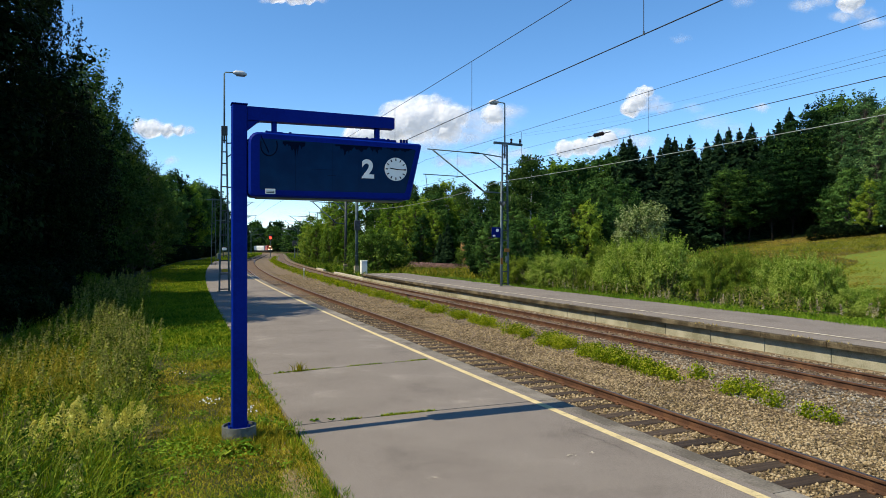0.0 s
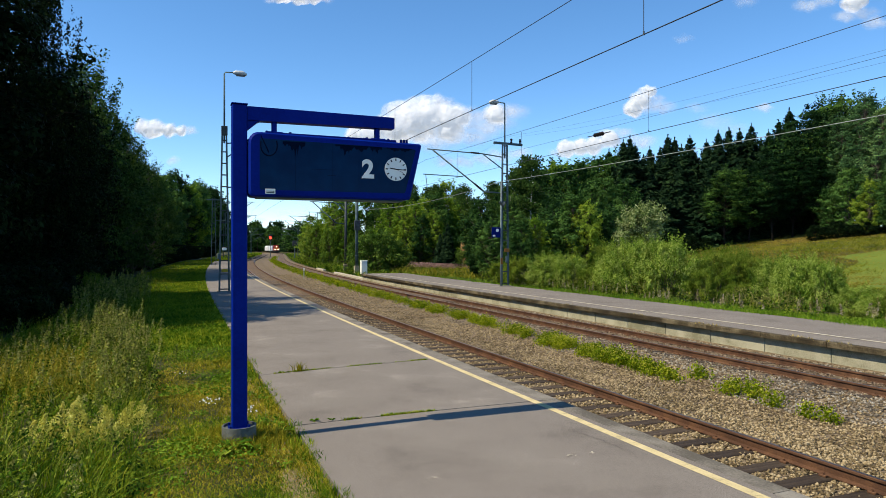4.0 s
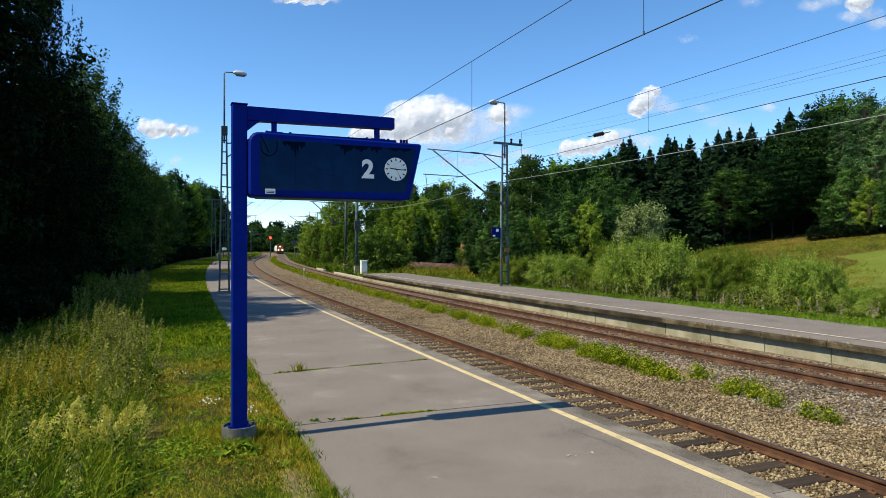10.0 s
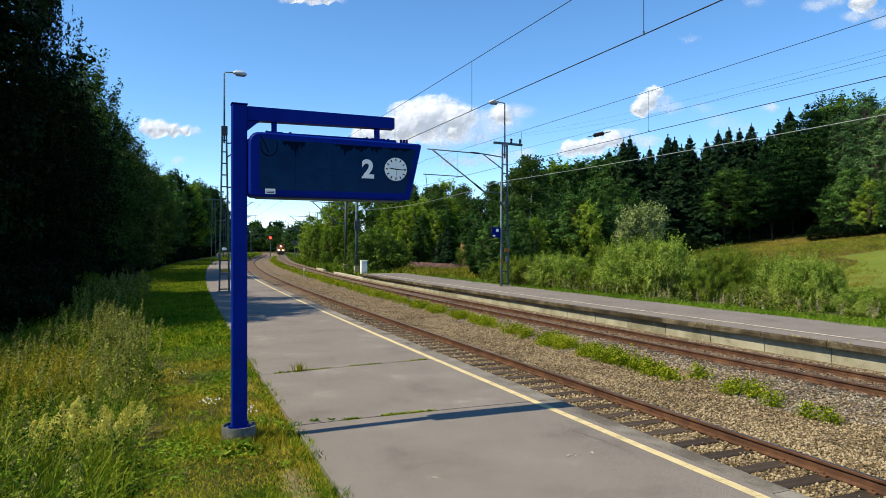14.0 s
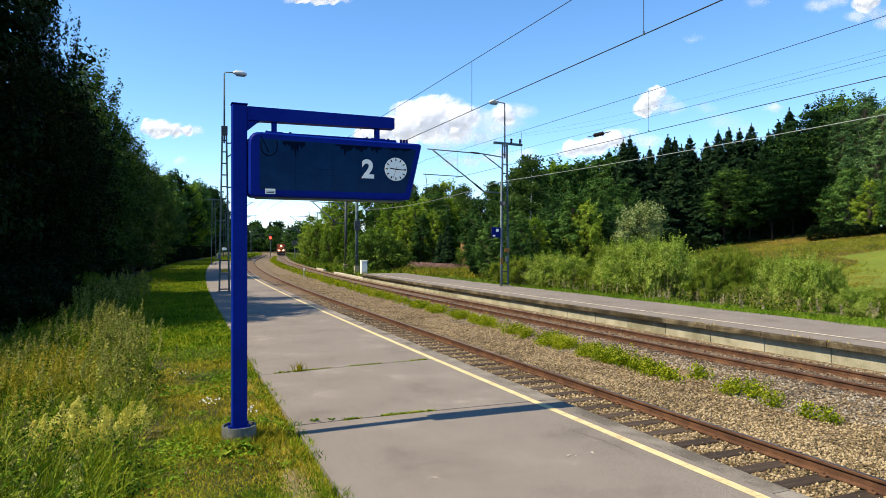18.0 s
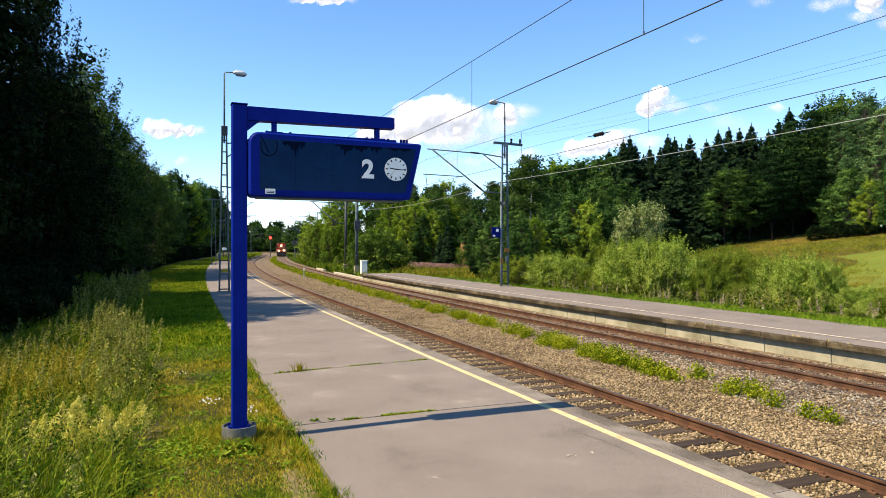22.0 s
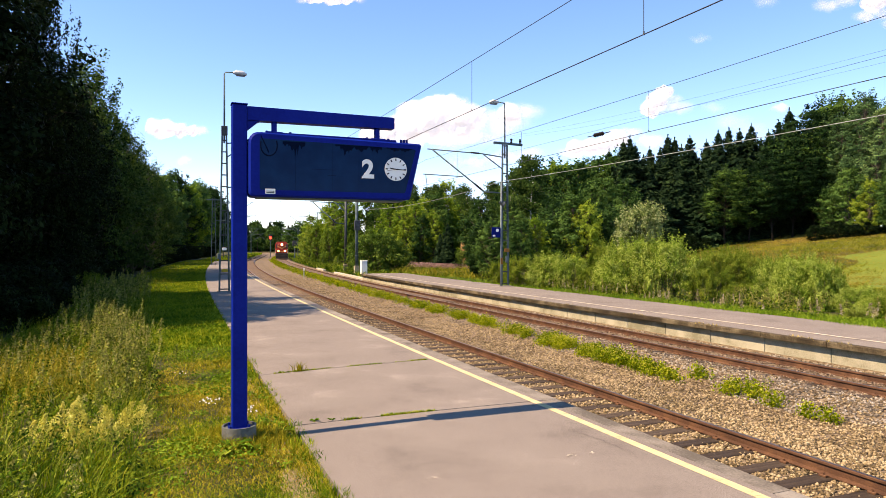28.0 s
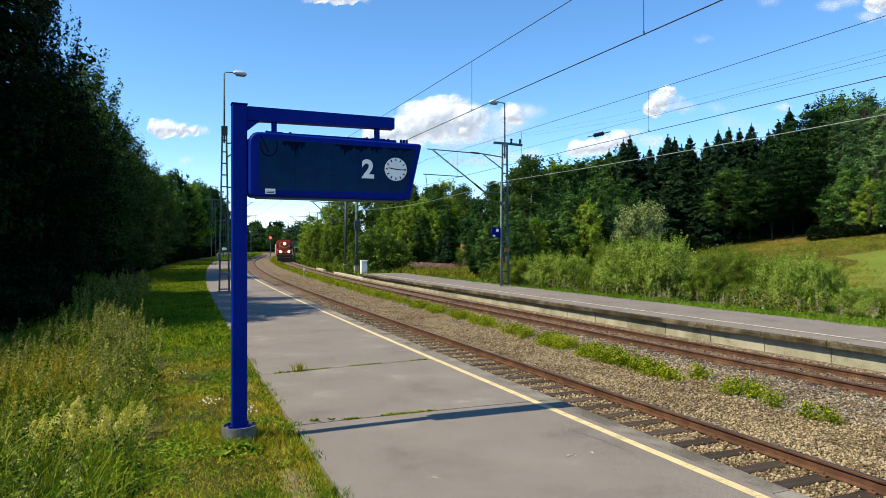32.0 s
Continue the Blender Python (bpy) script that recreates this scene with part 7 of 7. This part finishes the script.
def stones(s, n, size):
    z = np.interp(n, BED_N, BED_Z)
    p = on_many(s, n, z + size * 0.15)
    k = len(s)
    v = OCT_V[None] * GROW.uniform(0.55, 1.15, (k, 6, 1)) + GROW.normal(0, 0.16, (k, 6, 3))
    a = GROW.uniform(0, 6.28, k)
    c, t = np.cos(a)[:, None], np.sin(a)[:, None]
    v = np.stack([v[..., 0] * c - v[..., 1] * t, v[..., 0] * t + v[..., 1] * c, v[..., 2] * 0.75], -1) * size[:, None, None] * 0.5
    return (v + p[:, None]).reshape(-1, 3), (OCT_F[None] + np.arange(k)[:, None, None] * 6).reshape(-1, 3)


def on_sleeper(s, n):
    """Whether a place lies on a sleeper of either track."""
    out = np.zeros(len(s), bool)
    for centre, phase in ((TRACK_1, 0.3), (TRACK_2, 0.0)):
        d = (s + 8.6 - phase + 0.3) % 0.6 - 0.3
        out |= (np.abs(n - centre) < 1.30) & (np.abs(d) < 0.125)
    return out


s, n = scatter(125000, -3, 75, 0.5, 9.9, 9)
clear = ~on_sleeper(s, n) | (GROW.uniform(0, 1, len(s)) < 0.04)
s, n = s[clear], n[clear]
grey = (n > 6.0 + 0.5 * np.sin(s * 0.8)) & (GROW.uniform(0, 1, len(s)) < 0.75)
size = GROW.uniform(0.030, 0.075, len(s)) * (1 + 0.010 * np.clip(s, 0, 60))
brown = np.abs(n - TRACK_2) < 1.15 + GROW.normal(0, 0.12, len(s))
BROWN_STONE = surface("rusty_stone", [(0.05, 0.032, 0.020), (0.130, 0.088, 0.056), (0.25, 0.185, 0.125)], 0.9, scale=1, fine=20, bump=0.3, island_mix=0.6)
stuff("rusty_ballast_stones", stones(s[brown], n[brown], size[brown]), BROWN_STONE, "crushed stones browned with rust between the far rails", "stones")
grey &= ~brown
plain = ~grey & ~brown
stuff("ballast_stones", stones(s[plain], n[plain], size[plain]), BALLAST_STONE, "loose brown crushed stones between the rails", "stones")
stuff("grey_ballast_stones", stones(s[grey], n[grey], size[grey] * 1.1), GREY_STONE, "loose grey crushed stones beside the far track", "stones")

# ballast browned by brake dust between the rails
BROWN_BED = surface("brake_dust_ballast", [(0.055, 0.037, 0.024), (0.105, 0.071, 0.046), (0.17, 0.122, 0.082)], 0.95, scale=3, fine=28, bump=1.0, bump_scale=22, span=(0.34, 0.66))
for centre, s0 in ((TRACK_1, 38), (TRACK_2, 30)):
    g = Geo()
    z = float(np.interp(centre, BED_N, BED_Z))
    g.extrude([(-0.72, z - 0.05), (0.72, z - 0.05), (0.70, z + 0.012), (0.0, z + 0.02), (-0.70, z + 0.012)], frames_along(s0, 300, centre, 0, 2.0))
    solo("brown_ballast", g, BROWN_BED, "ballast browned by brake dust between the rails", "ballast", kind="structure")

# weeds in the strip between the tracks
groups = [(GROW.normal(a, 0.16 * w, int(24 * w * w) + 5), GROW.normal(b, 0.13 * w, int(24 * w * w) + 5)) for a, b, w in CLUMPS]
s, _ = scatter(4600, 9.2, 230, 0, 1, 12)
n = np.interp(s, [9, 20, 50, 130], [5.8, 6.2, 6.6, 6.5]) + GROW.normal(0, 0.26, len(s)) * np.interp(s, [9, 20, 60, 230], [0.7, 0.6, 1.0, 2.0])
keep = (np.sin(s * 2.3) + 0.8 * np.sin(s * 5.1 + 1) + 0.5 * np.sin(s * 0.9 + 2) + GROW.normal(0, 0.4, len(s))) > np.interp(s, [9, 14, 30, 60], [0.25, 0.0, -0.2, -0.6])
s = np.concatenate([a for a, b in groups] + [s[keep]])
n = np.concatenate([b for a, b in groups] + [n[keep]])
p = on_many(s, n, np.interp(n, BED_N, BED_Z))
a, b = herbs(s, n, np.interp(s, [10, 60], [0.27, 0.36]), np.repeat(np.interp(s, [20, 100], [0.060, 0.12]), 20), 20, 3, 0.022, 0.2, p=p)
stuff("track_weeds", a, TRACK_GREEN, "leafy yellow-green weeds between the two tracks", "weeds")
stuff("track_weed_tops", b, CREAM_FLOWER, "small yellow flower tops of the weeds", "flowers")
q = np.repeat(p, 2, 0) + np.concatenate([GROW.normal(0, 0.07, (len(p) * 2, 2)), np.zeros((len(p) * 2, 1))], 1)
stuff("track_grass", blades(q, 0.20, 0.008, 0.7), TRACK_GREEN, "tufts of grass between the two tracks", "grass")

# moss and dry tufts on the rim of the far platform
s, _ = scatter(2600, -4, 56, 0, 1, 10)
keep = np.sin(s * 1.7) + 0.7 * np.sin(s * 4.1 + 2) + GROW.normal(0, 0.3, len(s)) > 0.75
s = s[keep]
p = on_many(s, EDGE_2 + GROW.uniform(0.0, 0.13, len(s)), np.full(len(s), -0.02))
stuff("rim_tufts", blades(p, 0.07, 0.02, 1.2), STRAW, "dry tufts of grass on the rim of the far platform", "grass")
# tall tan seed spikes under the bushes
s = GROW.uniform(3, 30, 60)
n = 14.75 + np.abs(GROW.normal(0, 0.28, len(s)))
a, b = herbs(s, n, 0.62, 0.06, 12, 60, 0.038, 0.55, spire=0.8)
TAN_SPIKE = surface("tan_seed_spikes", [(0.16, 0.125, 0.075), (0.29, 0.24, 0.15), (0.44, 0.38, 0.27)], 0.9, scale=1, fine=8, bump=0, spec=0.03, island_mix=0.5)
stuff("seed_spike_stems", a, WEED_LEAF, "green stems under the willow bushes", "plants")
stuff("seed_spikes", b, TAN_SPIKE, "tall tan seed spikes along the foot of the bushes", "plants")
# bank of bare sandy earth between the trees
SAND = surface("sandy_earth", [(0.13, 0.08, 0.03), (0.20, 0.125, 0.05), (0.27, 0.18, 0.08)], 0.95, scale=0.8, fine=6, bump=0.8)
rings, g = 9, Geo()
bx, by = sight(824, 98)
bz = ground_at(bx, by)
v = [(bx + 0.8 * math.cos(r * math.pi / 16) * math.cos(c * math.pi / 9) * (1 + 0.12 * math.sin(c * 3 + r)), by + 1.2 * math.cos(r * math.pi / 16) * math.sin(c * math.pi / 9), bz - 0.1 + 4.7 * math.sin(r * math.pi / 16) ** 0.45) for r in range(rings) for c in range(18)]
f = [(r * 18 + c, r * 18 + (c + 1) % 18, (r + 1) * 18 + (c + 1) % 18, (r + 1) * 18 + c) for r in range(rings - 1) for c in range(18)]
solo("earth_bank", g.add(v, f), SAND, "bare brown sandy earth bank between the trees", "bank", kind="structure", smoothed=True)
# growth behind the far platform
s, n = scatter(52000, -4, 56, 13.75, 17.5, 14)
keep = (n > 14.2) | (n > 13.95 + 0.16 * np.sin(s * 1.1) + GROW.normal(0, 0.08, len(s)))
s, n = s[keep], n[keep]
p = ground_points(s, n)
p[:, 2] = np.where(n < BACK_2 + 0.25, np.maximum(p[:, 2], rise(s) - 0.02), p[:, 2])
stuff("verge_grass", blades(p, 0.15, 0.018, 0.9), CLOVER, "green verge grass behind the far platform", "grass")
s, n = scatter(1500, -2, 70, 14.9, 17.6, 14)
keep = patchy(s, n, 0.8, 1.7, -0.1)
s, n = s[keep], n[keep]
a, b = herbs(s, n, 0.75, 0.10, 16, 34, 0.05, 0.45)
stuff("verge_herbs", a, WEED_LEAF, "tall herbs under the willow bushes", "plants")
stuff("verge_seed_heads", b, SEED_HEAD, "tan seed heads under the willow bushes", "plants")
x = GROW.normal(-0.9, 1.7, 560)
y = GROW.uniform(76, 92, 560)
p = np.stack([x, y, ground_height(x, y)], -1)
p2 = np.repeat(p, 10, 0)
p2 = p2 + np.stack([GROW.normal(0, 0.10, len(p2)), GROW.normal(0, 0.10, len(p2)), GROW.uniform(0.35, 0.80, len(p2))], -1)
stuff("fireweed", leaf_cloud(p2, 0.13, GROW), PINK_FLOWER, "patch of pink-purple fireweed in flower", "flowers")
stuff("fireweed_stems", blades(p, 0.7, 0.06, 0.2), GRASS_GREEN, "green stems of the fireweed", "plants")
# open meadow beyond the far platform
HILL_DRY = surface("hill_dry_grass", [(0.135, 0.112, 0.014), (0.235, 0.185, 0.030), (0.36, 0.265, 0.060)], 0.9, scale=0.12, fine=1.5, bump=0, spec=0.02, island_mix=0.25, translucent=0.2, span=(0.33, 0.67))
HILL_GREEN = surface("hill_green_grass", [(0.075, 0.108, 0.008), (0.15, 0.178, 0.013), (0.26, 0.26, 0.028)], 0.9, scale=0.12, fine=1.5, bump=0, spec=0.02, island_mix=0.25, translucent=0.2, span=(0.33, 0.67))
x, y = GROW.uniform(-9.5, 6, 16000), GROW.uniform(56, 94, 16000)
s, n = line_coords(x, y)
keep = n > 14.4
x, y = x[keep], y[keep]
p = np.stack([x, y, ground_height(x, y)], -1)
dry = np.sin(x * 0.6 + 2) * np.sin(y * 0.33) + GROW.normal(0, 0.5, len(x)) > 0.75
stuff("open_meadow_grass", blades(p[~dry], 0.45, 0.07, 0.9), MEADOW_MIX, "sunlit green meadow grass beyond the far platform", "grass")
stuff("open_meadow_dry_grass", blades(p[dry], 0.42, 0.06, 0.9), GRASS_DRY, "tan seeding grass beyond the far platform", "grass")
FIELD = surface("crop_field", [(0.078, 0.115, 0.009), (0.105, 0.142, 0.012), (0.142, 0.168, 0.018)], 0.9, scale=0.08, fine=2.5, bump=0.5, bump_scale=6)
gx, gy = np.meshgrid(np.linspace(0, 1, 60), np.linspace(0, 1, 50))
fx = 23 + gx * 170 + gy * 21.7 + (1 - gx) * (1.3 * np.sin(gy * 9) + 0.7 * np.sin(gy * 23 + 1))
fy = 34 + gy * 40 - gx * 8 + gy * (1.2 * np.sin(gx * 31) + 0.6 * np.sin(gx * 83 + 2))
v = np.stack([fx, fy, ground_height(fx, fy) + 0.06], -1).reshape(-1, 3)
i, j = np.meshgrid(np.arange(59), np.arange(49))
a = (j * 60 + i).ravel()
solo("crop_field", array_mesh("crop_field", v, np.stack([a, a + 1, a + 61, a + 60], -1), FIELD, True), None, "smooth yellow-green field on the rise", "field", kind="structure")
x, y = GROW.uniform(20, 95, 190000), GROW.uniform(40, 106, 190000)
t = x / y
keep = t > 0.36
x, y = x[keep], y[keep]
inside = np.minimum(x - (23 + (y - 34) / 40 * 21.7), 74.5 - 0.047 * (x - 44.7) - y) + GROW.normal(0, 2.4, len(x)) + 1.5 * np.sin(x * 0.3)
keep = inside < 2.2
x, y = x[keep], y[keep]
p = np.stack([x, y, ground_height(x, y)], -1)
dry = np.sin(x * 0.13 + 1) * np.sin(y * 0.21) + 0.5 * np.sin(x * 0.31 + y * 0.17) + GROW.normal(0, 0.55, len(x)) > 0.0
stuff("hill_grass", blades(p[dry], 0.16, 0.06, 2.0), HILL_DRY, "yellow-brown rough grass on the rise", "grass")
stuff("hill_green_grass", blades(p[~dry], 0.17, 0.06, 2.0), HILL_GREEN, "rough green grass on the rise", "grass")


# the meadow goes on beside and behind
s = np.concatenate([GROW.uniform(-22, -3.2, 22000), GROW.uniform(-3.2, 16, 14000)])
n = np.concatenate([GROW.uniform(-13, -3.65, 22000), GROW.uniform(-13, -8.6, 14000)])
stuff("rough_grass", bent_blades(ground_points(s, n), 0.32, 0.012, 0.6, 0.3), MEADOW_MIX, "rough meadow grass towards the wood", "grass")

# ---- what moves ----
def motions():
    # the train comes along the far track
    def along(s):
        return on(s, TRACK_2, RAIL_Z)
    speeds = [(0.0, 391.0), (6.0, 341.0), (10.0, 308.5), (14.0, 275.0), (19.0, 234.5), (23.0, 201.0), (28.0, 160.0), (32.0, 126.5)]
    times = [i * 1.0 for i in range(33)]
    front = np.interp(times, [a for a, b in speeds], [b for a, b in speeds])
    front = np.convolve(np.pad(front, 2, mode="reflect", reflect_type="odd"), np.ones(5) / 5, "valid")
    for ob, back, length in [(loco, 0.0, 14.0)] + [(w, 14.9 + 15.6 * i, 15.0) for i, w in enumerate(wagons)]:
        rows = []
        for t, s in zip(times, front):
            a, b = along(s + back), along(s + back + length)
            d = b - a
            rows.append((t, Matrix.Translation(a) @ Matrix.Rotation(math.atan2(-d.x, d.y), 4, "Z")))
        walk(ob, rows)
    # the second hand sweeps once a minute
    walk(second_hand, [(t, pose(CLOCK_X, -0.169, CLOCK_Z, 0, (15 + t) * 6, 0)) for t in (0.0, 8.0, 16.0, 24.0, 32.0)])
    # bushes sway in the wind
    for i, ob in enumerate(SWAYING):
        m = ob.matrix_basis.copy()
        rows = []
        for t in range(0, 33, 1):
            w = 0.9 * math.sin(t * 1.9 + i) + 0.6 * math.sin(t * 0.8 + i * 2.3)
            rows.append((float(t), Matrix.Translation(m.translation) @ Matrix.Rotation(radians(0.8 + w), 4, "Y") @ m.to_quaternion().to_matrix().to_4x4()))
        walk(ob, rows)
    for i, ob in enumerate(SWAYING_TALL):
        m = ob.matrix_basis.copy()
        walk(ob, [(float(t), Matrix.Translation(m.translation) @ Matrix.Rotation(radians(0.22 * math.sin(t * 1.3 + i) + 0.15 * math.sin(t * 0.6)), 4, "Y") @ m.to_quaternion().to_matrix().to_4x4()) for t in range(0, 33)])
    # clouds drift with the wind
    for ob, drift in CLOUDS:
        p = ob.location.copy()
        k = CLOUD_D / 1160
        walk(ob, [(0.0, Matrix.Translation(p)), (16.0, Matrix.Translation(p + Vector((drift * k * 0.5, 0, 0)))), (32.0, Matrix.Translation(p + Vector((drift * k, 0, 0))))])


motions()
